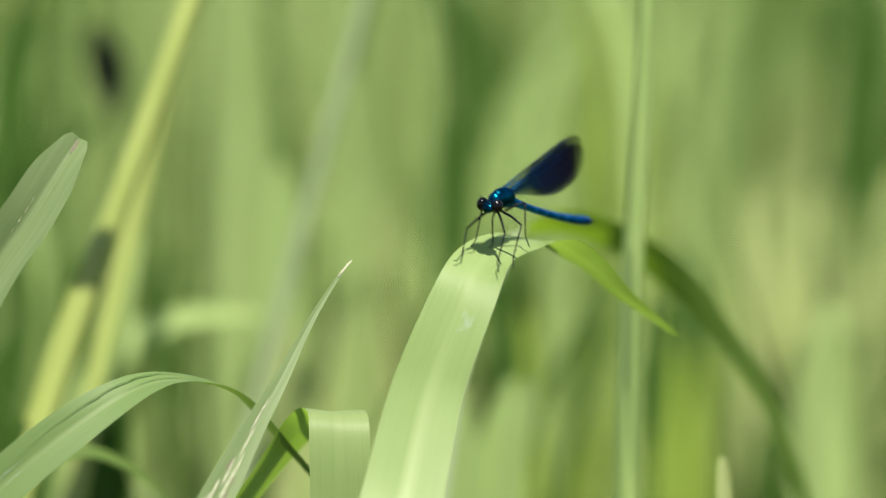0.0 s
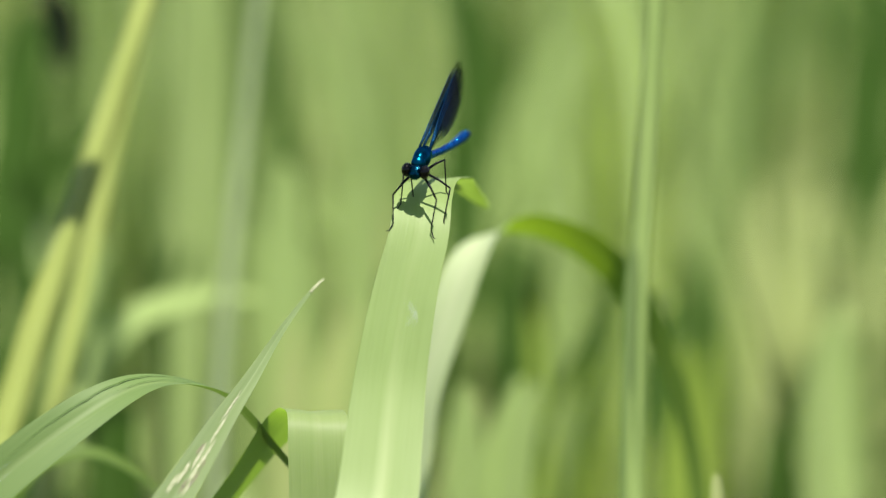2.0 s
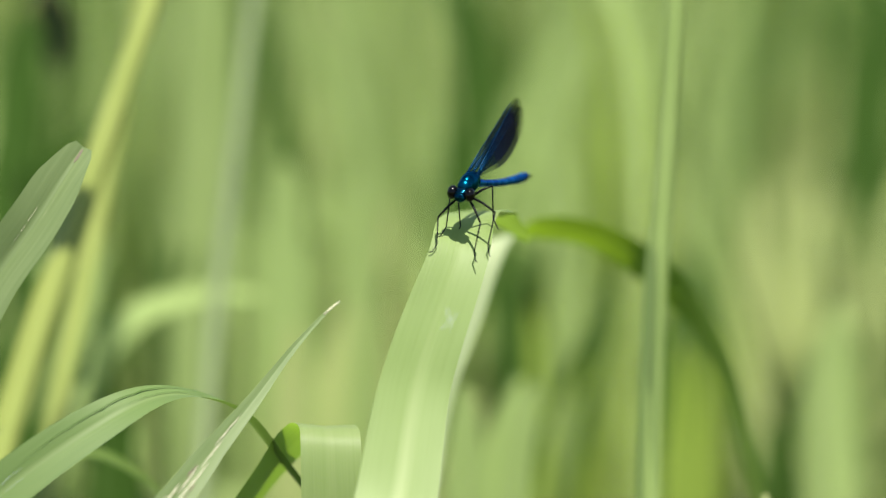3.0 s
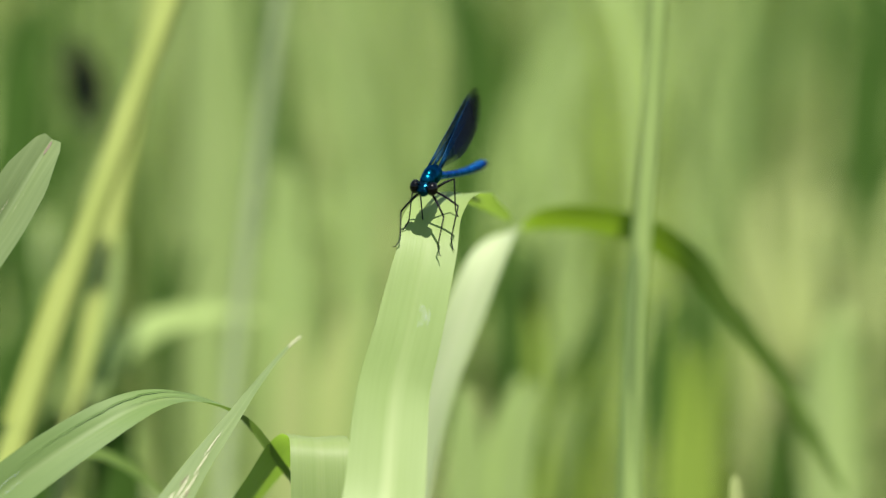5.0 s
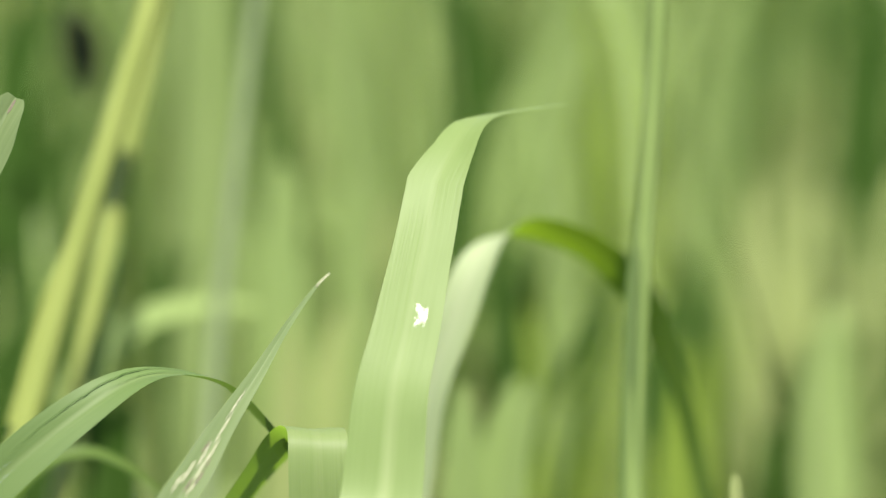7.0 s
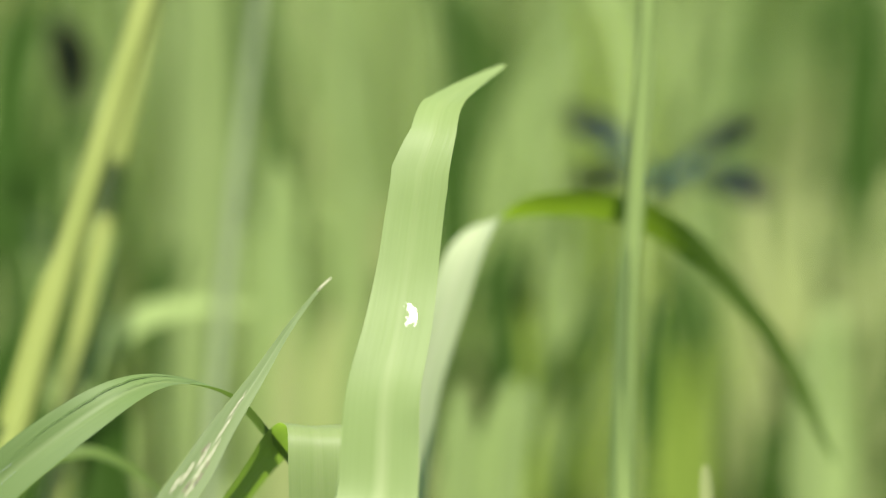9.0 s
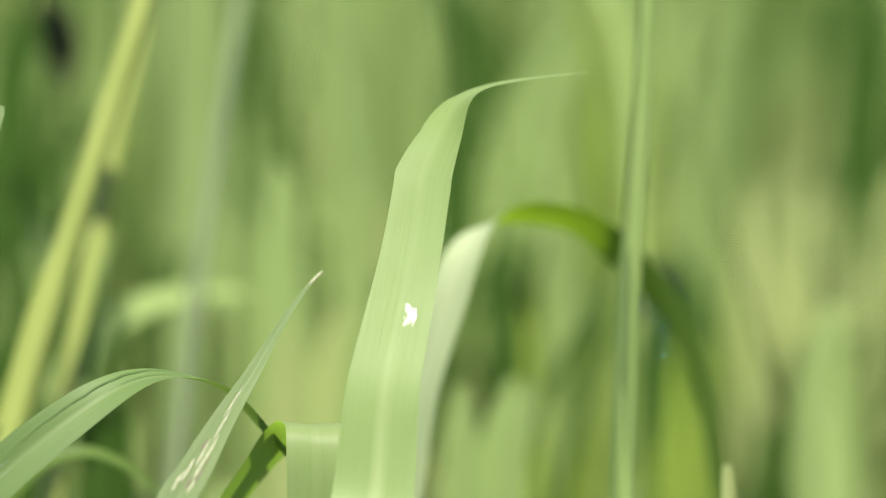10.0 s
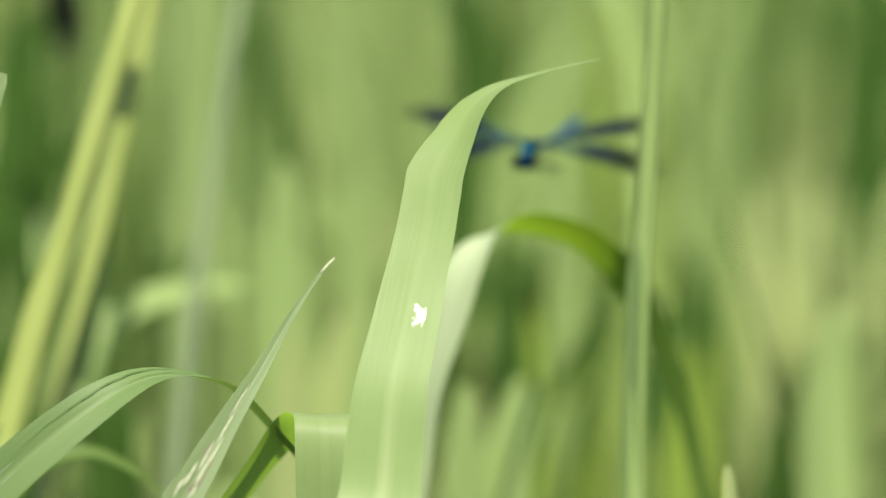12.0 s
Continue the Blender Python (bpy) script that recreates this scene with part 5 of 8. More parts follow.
stand_leaf(SHADY, [(50.4, 176.7, -119.8, 0), (51.8, 185.3, -71.1, 0), (54.6, 190.1, -43.5, 0)], 3.2, LEAF_DEEP, True)
stand_leaf(SHADY, [(54.1, 204.2, -126.8, 0), (54.8, 212.1, -82.3, 0), (55.4, 216.1, -59.6, 0)], 2.5, LEAF_DEEP, True)
stand_leaf(SHADY, [(54.6, 183.8, -121.6, 0), (56.1, 192.1, -74.1, 0), (59.4, 196.8, -47.8, 0)], 3.4, LEAF_DEEP, True)
stand_leaf(BRIGHT, [(28.9, 272.6, -144.1, 0), (26.9, 279.7, -104, 0), (23.2, 286.4, -65.5, 0)], 5.8, LEAF_LIME)
stand_leaf(BRIGHT, [(33.9, 324, -157, 0), (33.5, 331.4, -115.2, 0), (34.9, 338.5, -75, 0)], 6.0, LEAF_LIME)
stand_leaf(BRIGHT, [(40.6, 302.8, -151.7, 0), (38.8, 309.9, -111.1, 0), (35.7, 316.8, -72.1, 0)], 7.4, LEAF_LIME)
stand_leaf(BRIGHT, [(59.7, 243.3, -136.6, 0), (58.7, 251.4, -90.7, 0), (56.6, 255.3, -68.7, 0)], 8.8, LEAF_LIME)
stand_leaf(BRIGHT, [(62.6, 247.6, -137.7, 0), (62.8, 255.7, -92.2, 0), (63.9, 259.5, -70.6, 0)], 8.3, LEAF_LIME)
stand_leaf(BRIGHT, [(71.5, 263.3, -141.7, 0), (71.5, 271.5, -95.4, 0), (72.3, 275.4, -73.4, 0)], 7.5, LEAF_LIME)
stand_leaf(STRAWY, [(83.2, 517.3, -205.9, 0), (101.3, 528.6, -142, 0), (118.6, 535.7, -101.9, 0), (135.1, 540.8, -72.7, 0)], 15.6, LEAF_STRAW)
stand_leaf(STRAWY, [(97.3, 543.9, -212.6, 0), (116.1, 555.3, -147.8, 0), (134.7, 562.5, -107.2, 0), (153.1, 567.7, -77.7, 0)], 14.4, LEAF_STRAW)
stand_leaf(STRAWY, [(94.9, 405.4, -177.6, 0), (111.9, 416.1, -116.9, 0), (128.5, 422.9, -78.3, 0), (144.8, 428, -49.7, 0)], 11.4, LEAF_STRAW)
stand_leaf(STRAWY, [(93.2, 422, -181.8, 0), (94.4, 438.5, -88.2, 0), (92.7, 444.8, -52.7, 0)], 6.5, LEAF_STRAW)
stand_leaf(STRAWY, [(88, 312.9, -154.2, 0), (89.4, 327.6, -70.5, 0), (88.9, 332.9, -40.3, 0)], 6.1, LEAF_STRAW)
stand_leaf(STRAWY, [(99.9, 392.7, -174.4, 0), (101.3, 408.6, -83.9, 0), (100.1, 414.5, -50.4, 0)], 7.5, LEAF_STRAW)
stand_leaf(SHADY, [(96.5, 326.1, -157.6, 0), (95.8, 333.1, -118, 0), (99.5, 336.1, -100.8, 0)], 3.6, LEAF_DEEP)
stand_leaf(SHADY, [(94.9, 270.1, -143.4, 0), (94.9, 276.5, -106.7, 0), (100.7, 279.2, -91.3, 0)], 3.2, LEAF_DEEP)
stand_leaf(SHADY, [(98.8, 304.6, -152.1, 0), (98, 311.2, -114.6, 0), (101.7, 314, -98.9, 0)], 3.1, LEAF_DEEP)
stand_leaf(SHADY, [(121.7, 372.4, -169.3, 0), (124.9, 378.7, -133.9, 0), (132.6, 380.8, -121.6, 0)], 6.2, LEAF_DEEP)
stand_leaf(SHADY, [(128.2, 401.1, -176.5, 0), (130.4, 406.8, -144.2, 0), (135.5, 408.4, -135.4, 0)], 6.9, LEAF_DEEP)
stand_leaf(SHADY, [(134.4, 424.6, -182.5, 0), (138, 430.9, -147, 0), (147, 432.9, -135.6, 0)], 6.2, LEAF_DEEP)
stand_leaf(BRIGHT, [(43.5, 389.9, -173.7, 0), (47.3, 409, -65.2, 0), (49.2, 416.6, -21.9, 0), (42.4, 421.9, 8, 0)], 5.5, LEAF_LIME, True)
stand_leaf(BRIGHT, [(47.6, 373.5, -169.6, 0), (50.7, 392.2, -63.9, 0), (50.7, 399.4, -22.6, 0), (41.1, 404.4, 5.4, 0)], 5.2, LEAF_LIME, True)
stand_leaf(BRIGHT, [(49.1, 325.9, -157.5, 0), (52.4, 343.8, -55.5, 0), (53.5, 350.9, -15.7, 0), (45.9, 355.6, 11.4, 0)], 5.1, LEAF_LIME, True)
stand_leaf(PLAIN_GREEN, [(49.9, 274, -144.4, 0), (49.4, 294.2, -29.6, 0), (45.2, 300.7, 7.1, 0), (37.2, 304, 25.5, 0)], 4.1, LEAF_FIELD, True)
stand_leaf(PLAIN_GREEN, [(56.1, 378.5, -170.8, 0), (55.8, 400.8, -44.5, 0), (52.2, 408.2, -2.7, 0), (45.1, 412, 19.2, 0)], 4.2, LEAF_FIELD, True)
stand_leaf(PLAIN_GREEN, [(54.6, 278.2, -145.5, 0), (54.1, 298.6, -29.7, 0), (49.8, 305.2, 7.7, 0), (41.7, 308.6, 26.7, 0)], 3.4, LEAF_FIELD, True)
stand_leaf(STRAWY, [(-41.6, 234.8, -134.5, 0), (-40.9, 243, -88.1, 0), (-39.8, 247.5, -62.5, 0)], 10.2, LEAF_STRAW)
stand_leaf(STRAWY, [(-34.1, 262.4, -141.5, 0), (-31.9, 271.2, -91.4, 0), (-26.2, 276.3, -62.6, 0)], 9.6, LEAF_STRAW)
stand_leaf(STRAWY, [(-29.1, 285.9, -147.4, 0), (-29.7, 293.9, -102.2, 0), (-32.2, 298, -78.6, 0)], 9.7, LEAF_STRAW)
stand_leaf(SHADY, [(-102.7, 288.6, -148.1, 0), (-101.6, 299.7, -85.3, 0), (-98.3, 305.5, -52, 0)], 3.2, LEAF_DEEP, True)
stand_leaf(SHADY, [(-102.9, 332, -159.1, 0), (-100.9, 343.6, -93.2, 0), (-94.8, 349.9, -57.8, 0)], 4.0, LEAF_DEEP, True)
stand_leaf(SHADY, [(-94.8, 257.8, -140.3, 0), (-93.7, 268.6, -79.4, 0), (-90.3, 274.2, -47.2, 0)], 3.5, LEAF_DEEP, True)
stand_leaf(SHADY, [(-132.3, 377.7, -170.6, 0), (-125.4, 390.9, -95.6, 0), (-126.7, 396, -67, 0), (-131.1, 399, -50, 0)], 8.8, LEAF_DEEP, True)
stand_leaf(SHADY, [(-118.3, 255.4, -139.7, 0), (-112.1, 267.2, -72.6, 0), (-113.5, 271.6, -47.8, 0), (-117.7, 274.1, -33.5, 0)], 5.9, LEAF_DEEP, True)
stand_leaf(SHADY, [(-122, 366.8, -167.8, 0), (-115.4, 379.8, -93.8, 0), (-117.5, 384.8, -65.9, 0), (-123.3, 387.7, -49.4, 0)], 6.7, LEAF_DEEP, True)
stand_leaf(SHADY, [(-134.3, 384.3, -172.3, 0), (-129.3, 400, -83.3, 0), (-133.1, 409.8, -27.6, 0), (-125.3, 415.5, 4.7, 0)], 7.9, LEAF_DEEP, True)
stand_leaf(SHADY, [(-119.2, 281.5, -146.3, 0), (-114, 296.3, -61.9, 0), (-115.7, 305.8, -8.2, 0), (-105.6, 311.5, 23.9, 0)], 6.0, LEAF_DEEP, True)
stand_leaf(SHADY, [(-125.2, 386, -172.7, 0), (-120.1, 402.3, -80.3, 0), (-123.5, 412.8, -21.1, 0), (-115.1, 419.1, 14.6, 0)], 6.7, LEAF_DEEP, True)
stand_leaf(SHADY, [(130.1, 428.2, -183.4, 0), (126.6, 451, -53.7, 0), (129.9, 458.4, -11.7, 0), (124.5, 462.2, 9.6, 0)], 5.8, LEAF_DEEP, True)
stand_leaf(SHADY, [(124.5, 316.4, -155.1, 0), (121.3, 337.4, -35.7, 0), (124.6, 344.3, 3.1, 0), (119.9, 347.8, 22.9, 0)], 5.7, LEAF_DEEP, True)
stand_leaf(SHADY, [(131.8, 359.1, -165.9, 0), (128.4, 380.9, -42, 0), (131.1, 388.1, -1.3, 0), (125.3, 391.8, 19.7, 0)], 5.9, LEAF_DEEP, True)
stand_leaf(BRIGHT, [(-29.7, 366.2, -167.7, 0), (-28.1, 384.8, -61.9, 0), (-34.9, 392.7, -16.9, 0), (-46.7, 397.2, 8.4, 0)], 7.8, LEAF_BRIGHT, True)
stand_leaf(BRIGHT, [(-21.9, 288.4, -148, 0), (-20.1, 306.2, -46.8, 0), (-25.5, 314, -2.8, 0), (-35.1, 318.5, 22.7, 0)], 7.2, LEAF_BRIGHT, True)
stand_leaf(BRIGHT, [(-18.7, 316.7, -155.2, 0), (-17.1, 334.9, -52.5, 0), (-23.4, 342.7, -8.2, 0), (-34.5, 347.1, 17, 0)], 6.8, LEAF_BRIGHT, True)
stand_leaf(BRIGHT, [(-19, 363.4, -167, 0), (-27.8, 376.6, -92.3, 0), (-35.7, 381.1, -66.8, 0), (-57.8, 384.7, -46.2, 0)], 5.7, LEAF_BRIGHT)
stand_leaf(BRIGHT, [(-15.2, 410.6, -178.9, 0), (-23.8, 424.5, -100.4, 0), (-30.5, 429.3, -72.8, 0), (-51, 433.3, -50.2, 0)], 6.7, LEAF_BRIGHT)
stand_leaf(BRIGHT, [(-11.8, 361, -166.4, 0), (-19.9, 373.8, -93.7, 0), (-26, 378, -70.1, 0), (-45, 381.3, -51.4, 0)], 5.8, LEAF_BRIGHT)
stand_leaf(SHADY, [(-53.5, 382.9, -171.9, 0), (-50.2, 404.5, -49.2, 0), (-55.5, 410.3, -16.4, 0), (-59.2, 414.3, 6.5, 0)], 3.7, LEAF_DEEP, True)
stand_leaf(SHADY, [(-54.7, 464.2, -192.5, 0), (-51.5, 487.1, -62.4, 0), (-57.7, 493.2, -27.5, 0), (-62.8, 497.5, -3.1, 0)], 4.8, LEAF_DEEP, True)
stand_leaf(SHADY, [(-47.9, 364.7, -167.3, 0), (-44.4, 386, -46.6, 0), (-48.9, 391.7, -14.4, 0), (-51.3, 395.6, 7.9, 0)], 3.6, LEAF_DEEP, True)
stand_leaf(SHADY, [(73.5, 323.2, -156.8, 0), (70.3, 336, -84.5, 0), (66.2, 340.6, -58.2, 0)], 4.2, LEAF_DEEP, True)
stand_leaf(SHADY, [(79.3, 361.1, -166.4, 0), (75.2, 374.4, -91.2, 0), (68.8, 379.3, -63.5, 0)], 5.6, LEAF_DEEP, True)
stand_leaf(SHADY, [(81.7, 339.7, -161, 0), (77.7, 352.2, -90.6, 0), (71.1, 356.4, -66.8, 0)], 5.8, LEAF_DEEP, True)
stand_leaf(BRIGHT, [(22.1, 345.2, -162.4, 0), (24.8, 363.4, -59.2, 0), (20, 368.7, -28.8, 0), (27.2, 372.4, -8.1, 0)], 6.6, LEAF_BRIGHT, True)
stand_leaf(BRIGHT, [(26.8, 381.4, -171.5, 0), (30.4, 400.7, -62, 0), (27.8, 406.9, -27.3, 0), (39.1, 411.2, -2.5, 0)], 7.0, LEAF_BRIGHT, True)
stand_leaf(BRIGHT, [(30, 265.6, -142.3, 0), (33.2, 283, -43.3, 0), (30.4, 288.4, -12.8, 0), (40.3, 292.2, 8.6, 0)], 6.0, LEAF_BRIGHT, True)
stand_leaf(SHADY, [(-70.9, 246.3, -137.4, 0), (-75.9, 259.3, -63.6, 0), (-72.6, 263, -42.2, 0)], 2.5, LEAF_DEEP, True)
stand_leaf(SHADY, [(-73.8, 321.8, -156.5, 0), (-78.4, 335, -81.8, 0), (-72.7, 338.4, -62.6, 0)], 2.8, LEAF_DEEP, True)
stand_leaf(SHADY, [(-69.1, 284.8, -147.1, 0), (-73.7, 298.1, -71.8, 0), (-68.7, 301.8, -50.5, 0)], 3.7, LEAF_DEEP, True)
stand_leaf(BRIGHT, [(-39.1, 252, -138.8, 0), (-42.8, 266.9, -54.2, 0), (-43.1, 272.6, -22.1, 0)], 13.7, LEAF_BRIGHT)
stand_leaf(BRIGHT, [(-32.5, 375.4, -170, 0), (-37.3, 391.2, -80.4, 0), (-39.8, 396.8, -48.6, 0)], 12.9, LEAF_BRIGHT)
stand_leaf(BRIGHT, [(-21, 280.6, -146.1, 0), (-24.5, 295.5, -62, 0), (-24.2, 300.8, -31.7, 0)], 11.3, LEAF_BRIGHT)
stand_leaf(BRIGHT, [(-60.1, 363.3, -167, 0), (-54.3, 376.7, -91.3, 0), (-56.8, 383.4, -53.3, 0)], 10.8, LEAF_BRIGHT)
stand_leaf(BRIGHT, [(-49.7, 313.3, -154.3, 0), (-44.3, 326.3, -80.8, 0), (-47.5, 332.8, -43.6, 0)], 8.2, LEAF_BRIGHT)
stand_leaf(BRIGHT, [(-44.3, 340.1, -161.1, 0), (-38.1, 352.9, -88.9, 0), (-39.1, 359.1, -53.7, 0)], 9.1, LEAF_BRIGHT)
stand_leaf(PLAIN_GREEN, [(98.4, 224.5, -131.9, 0), (97.7, 234, -77.9, 0), (104.5, 238.1, -54.7, 0)], 8.3, LEAF_FIELD)
stand_leaf(PLAIN_GREEN, [(113.1, 310, -153.5, 0), (110.5, 320.1, -96.1, 0), (112.3, 324.4, -71.7, 0)], 12.4, LEAF_FIELD)
stand_leaf(PLAIN_GREEN, [(120.7, 328.3, -158.1, 0), (117.7, 337.9, -103.6, 0), (118.6, 341.6, -82.5, 0)], 9.9, LEAF_FIELD)
stand_leaf(BRIGHT, [(73.6, 375.2, -170, 0), (74.6, 394.2, -62, 0), (77.4, 401.6, -20.2, 0), (81.3, 407.2, 11.7, 0)], 5.6, LEAF_BRIGHT)
stand_leaf(BRIGHT, [(82.6, 466.6, -193.1, 0), (83.6, 486.5, -80.3, 0), (86.7, 494, -38.1, 0), (91, 499.5, -6.5, 0)], 6.1, LEAF_BRIGHT)
stand_leaf(BRIGHT, [(85.1, 409, -178.5, 0), (86.1, 428.3, -69, 0), (88.9, 435.7, -27.3, 0), (92.8, 441.2, 4.2, 0)], 6.6, LEAF_BRIGHT)
stand_leaf(SHADY, [(98.6, 446.6, -188, 0), (93, 469.8, -56.2, 0), (94.7, 478, -9.7, 0), (97.5, 481.3, 8.9, 0)], 3.6, LEAF_DEEP, True)
stand_leaf(SHADY, [(109.2, 540.6, -211.8, 0), (103.7, 565.6, -70.2, 0), (107.1, 574.5, -19.5, 0), (112.8, 578.3, 1.5, 0)], 4.7, LEAF_DEEP, True)
stand_leaf(SHADY, [(114.9, 574.6, -220.3, 0), (109.1, 599.6, -78.3, 0), (111.8, 608.3, -29.1, 0), (116.3, 611.6, -10.3, 0)], 4.0, LEAF_DEEP, True)

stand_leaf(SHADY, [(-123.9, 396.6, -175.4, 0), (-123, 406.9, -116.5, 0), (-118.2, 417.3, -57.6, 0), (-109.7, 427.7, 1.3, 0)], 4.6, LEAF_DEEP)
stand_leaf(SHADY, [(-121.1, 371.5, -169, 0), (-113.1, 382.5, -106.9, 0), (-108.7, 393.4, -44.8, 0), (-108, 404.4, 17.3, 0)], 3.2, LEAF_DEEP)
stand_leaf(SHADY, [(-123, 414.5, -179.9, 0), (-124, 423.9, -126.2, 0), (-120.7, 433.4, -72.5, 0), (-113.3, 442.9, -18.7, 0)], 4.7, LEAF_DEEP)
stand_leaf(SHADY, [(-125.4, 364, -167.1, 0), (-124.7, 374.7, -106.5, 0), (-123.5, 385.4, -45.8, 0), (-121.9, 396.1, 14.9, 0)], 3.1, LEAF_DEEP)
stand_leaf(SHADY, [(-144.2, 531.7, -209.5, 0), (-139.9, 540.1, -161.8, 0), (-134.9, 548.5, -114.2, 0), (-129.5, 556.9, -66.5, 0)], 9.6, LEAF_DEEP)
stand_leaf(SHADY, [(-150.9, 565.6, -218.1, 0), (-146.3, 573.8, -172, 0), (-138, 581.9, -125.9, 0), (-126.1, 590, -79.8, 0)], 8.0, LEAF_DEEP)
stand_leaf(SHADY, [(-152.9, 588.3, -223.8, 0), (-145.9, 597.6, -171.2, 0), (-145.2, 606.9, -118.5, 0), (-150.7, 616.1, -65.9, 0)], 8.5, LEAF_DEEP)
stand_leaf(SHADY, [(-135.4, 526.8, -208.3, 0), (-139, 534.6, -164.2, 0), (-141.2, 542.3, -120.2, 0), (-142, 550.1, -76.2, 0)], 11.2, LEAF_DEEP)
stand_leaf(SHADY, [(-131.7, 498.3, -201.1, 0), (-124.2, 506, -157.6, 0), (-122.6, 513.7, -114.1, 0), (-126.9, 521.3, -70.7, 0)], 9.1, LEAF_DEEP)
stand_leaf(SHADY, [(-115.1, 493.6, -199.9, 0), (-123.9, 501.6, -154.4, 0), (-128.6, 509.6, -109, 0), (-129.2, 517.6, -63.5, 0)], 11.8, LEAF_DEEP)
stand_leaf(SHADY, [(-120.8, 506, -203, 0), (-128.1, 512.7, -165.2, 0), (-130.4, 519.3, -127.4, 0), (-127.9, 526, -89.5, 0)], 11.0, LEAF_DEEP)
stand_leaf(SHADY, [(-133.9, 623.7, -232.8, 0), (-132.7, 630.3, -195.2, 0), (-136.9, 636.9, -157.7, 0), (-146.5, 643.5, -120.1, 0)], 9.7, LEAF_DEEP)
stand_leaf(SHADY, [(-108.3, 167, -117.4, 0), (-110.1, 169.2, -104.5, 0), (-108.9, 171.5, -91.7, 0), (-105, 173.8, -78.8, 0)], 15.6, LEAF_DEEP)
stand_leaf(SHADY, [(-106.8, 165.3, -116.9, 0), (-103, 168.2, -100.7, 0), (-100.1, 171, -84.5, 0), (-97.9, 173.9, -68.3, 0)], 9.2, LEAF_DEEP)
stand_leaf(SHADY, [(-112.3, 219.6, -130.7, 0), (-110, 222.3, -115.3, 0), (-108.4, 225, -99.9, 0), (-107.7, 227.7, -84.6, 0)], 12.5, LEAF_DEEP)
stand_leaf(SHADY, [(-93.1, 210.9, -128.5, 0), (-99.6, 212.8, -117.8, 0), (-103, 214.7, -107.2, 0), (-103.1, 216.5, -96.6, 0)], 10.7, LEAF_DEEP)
stand_leaf(BRIGHT, [(-20, 453.2, -189.7, 0), (-18.3, 459.7, -153, 0), (-15.6, 466.2, -116.2, 0), (-11.9, 472.7, -79.5, 0)], 10.4, LEAF_BRIGHT)
stand_leaf(BRIGHT, [(-34.2, 431, -184.1, 0), (-31.2, 438.9, -139.3, 0), (-32.3, 446.8, -94.6, 0), (-37.2, 454.6, -49.8, 0)], 8.3, LEAF_BRIGHT)
stand_leaf(BRIGHT, [(-21.7, 351.2, -163.9, 0), (-23.2, 357.7, -127.2, 0), (-25.3, 364.2, -90.4, 0), (-28.2, 370.7, -53.7, 0)], 7.7, LEAF_BRIGHT)
stand_leaf(BRIGHT, [(-16.4, 368.2, -168.2, 0), (-18.6, 374.4, -133.3, 0), (-18, 380.5, -98.3, 0), (-14.8, 386.7, -63.4, 0)], 6.6, LEAF_BRIGHT)
stand_leaf(PLAIN_GREEN, [(-53.1, 503.8, -202.5, 0), (-59.9, 514.1, -143.8, 0), (-64.9, 524.4, -85.1, 0), (-68.2, 534.8, -26.5, 0)], 5.5, LEAF_FIELD)
stand_leaf(PLAIN_GREEN, [(-45.8, 505.6, -202.9, 0), (-49.7, 515.3, -148.3, 0), (-47.6, 524.9, -93.6, 0), (-39.5, 534.5, -39, 0)], 5.5, LEAF_FIELD)
stand_leaf(PLAIN_GREEN, [(-56.8, 420.2, -181.3, 0), (-55.2, 428.7, -133.1, 0), (-53.4, 437.2, -84.8, 0), (-51.4, 445.7, -36.5, 0)], 7.2, LEAF_FIELD)
stand_leaf(PLAIN_GREEN, [(-48.2, 499.8, -201.5, 0), (-43.2, 510.8, -139.2, 0), (-43.3, 521.7, -77, 0), (-48.5, 532.7, -14.8, 0)], 8.0, LEAF_FIELD)
stand_leaf(PLAIN_GREEN, [(-38.3, 581.8, -222.2, 0), (-27.5, 593.8, -154.4, 0), (-22.2, 605.7, -86.6, 0), (-22.2, 617.7, -18.8, 0)], 10.0, LEAF_FIELD)
stand_leaf(PLAIN_GREEN, [(-36.4, 623.1, -232.6, 0), (-34.6, 635.4, -162.3, 0), (-31.2, 647.8, -92, 0), (-26.2, 660.2, -21.8, 0)], 10.0, LEAF_FIELD)
stand_leaf(PLAIN_GREEN, [(-44.7, 701.5, -252.4, 0), (-39.8, 715.1, -175.5, 0), (-38.3, 728.7, -98.6, 0), (-40, 742.2, -21.7, 0)], 11.9, LEAF_FIELD)
stand_leaf(PLAIN_GREEN, [(-48.3, 672.6, -245.1, 0), (-39.9, 686.4, -166.7, 0), (-35, 700.3, -88.3, 0), (-33.7, 714.1, -9.9, 0)], 7.2, LEAF_FIELD)
stand_leaf(BRIGHT, [(-57, 399.3, -176.1, 0), (-55.7, 407.4, -130, 0), (-55.8, 415.5, -83.9, 0), (-57.3, 423.7, -37.8, 0)], 13.8, LEAF_BRIGHT)
stand_leaf(BRIGHT, [(-28, 396.9, -175.5, 0), (-37.7, 404.9, -130.3, 0), (-43.4, 412.9, -85.1, 0), (-45.2, 420.8, -39.9, 0)], 11.4, LEAF_BRIGHT)
stand_leaf(BRIGHT, [(-27.6, 356, -165.1, 0), (-30.8, 362.5, -128, 0), (-30.4, 369.1, -90.9, 0), (-26.6, 375.6, -53.8, 0)], 14.7, LEAF_BRIGHT)
stand_leaf(BRIGHT, [(-42.8, 362.7, -166.8, 0), (-41.2, 369.3, -129.4, 0), (-37.5, 375.9, -92, 0), (-31.6, 382.5, -54.6, 0)], 14.1, LEAF_BRIGHT)
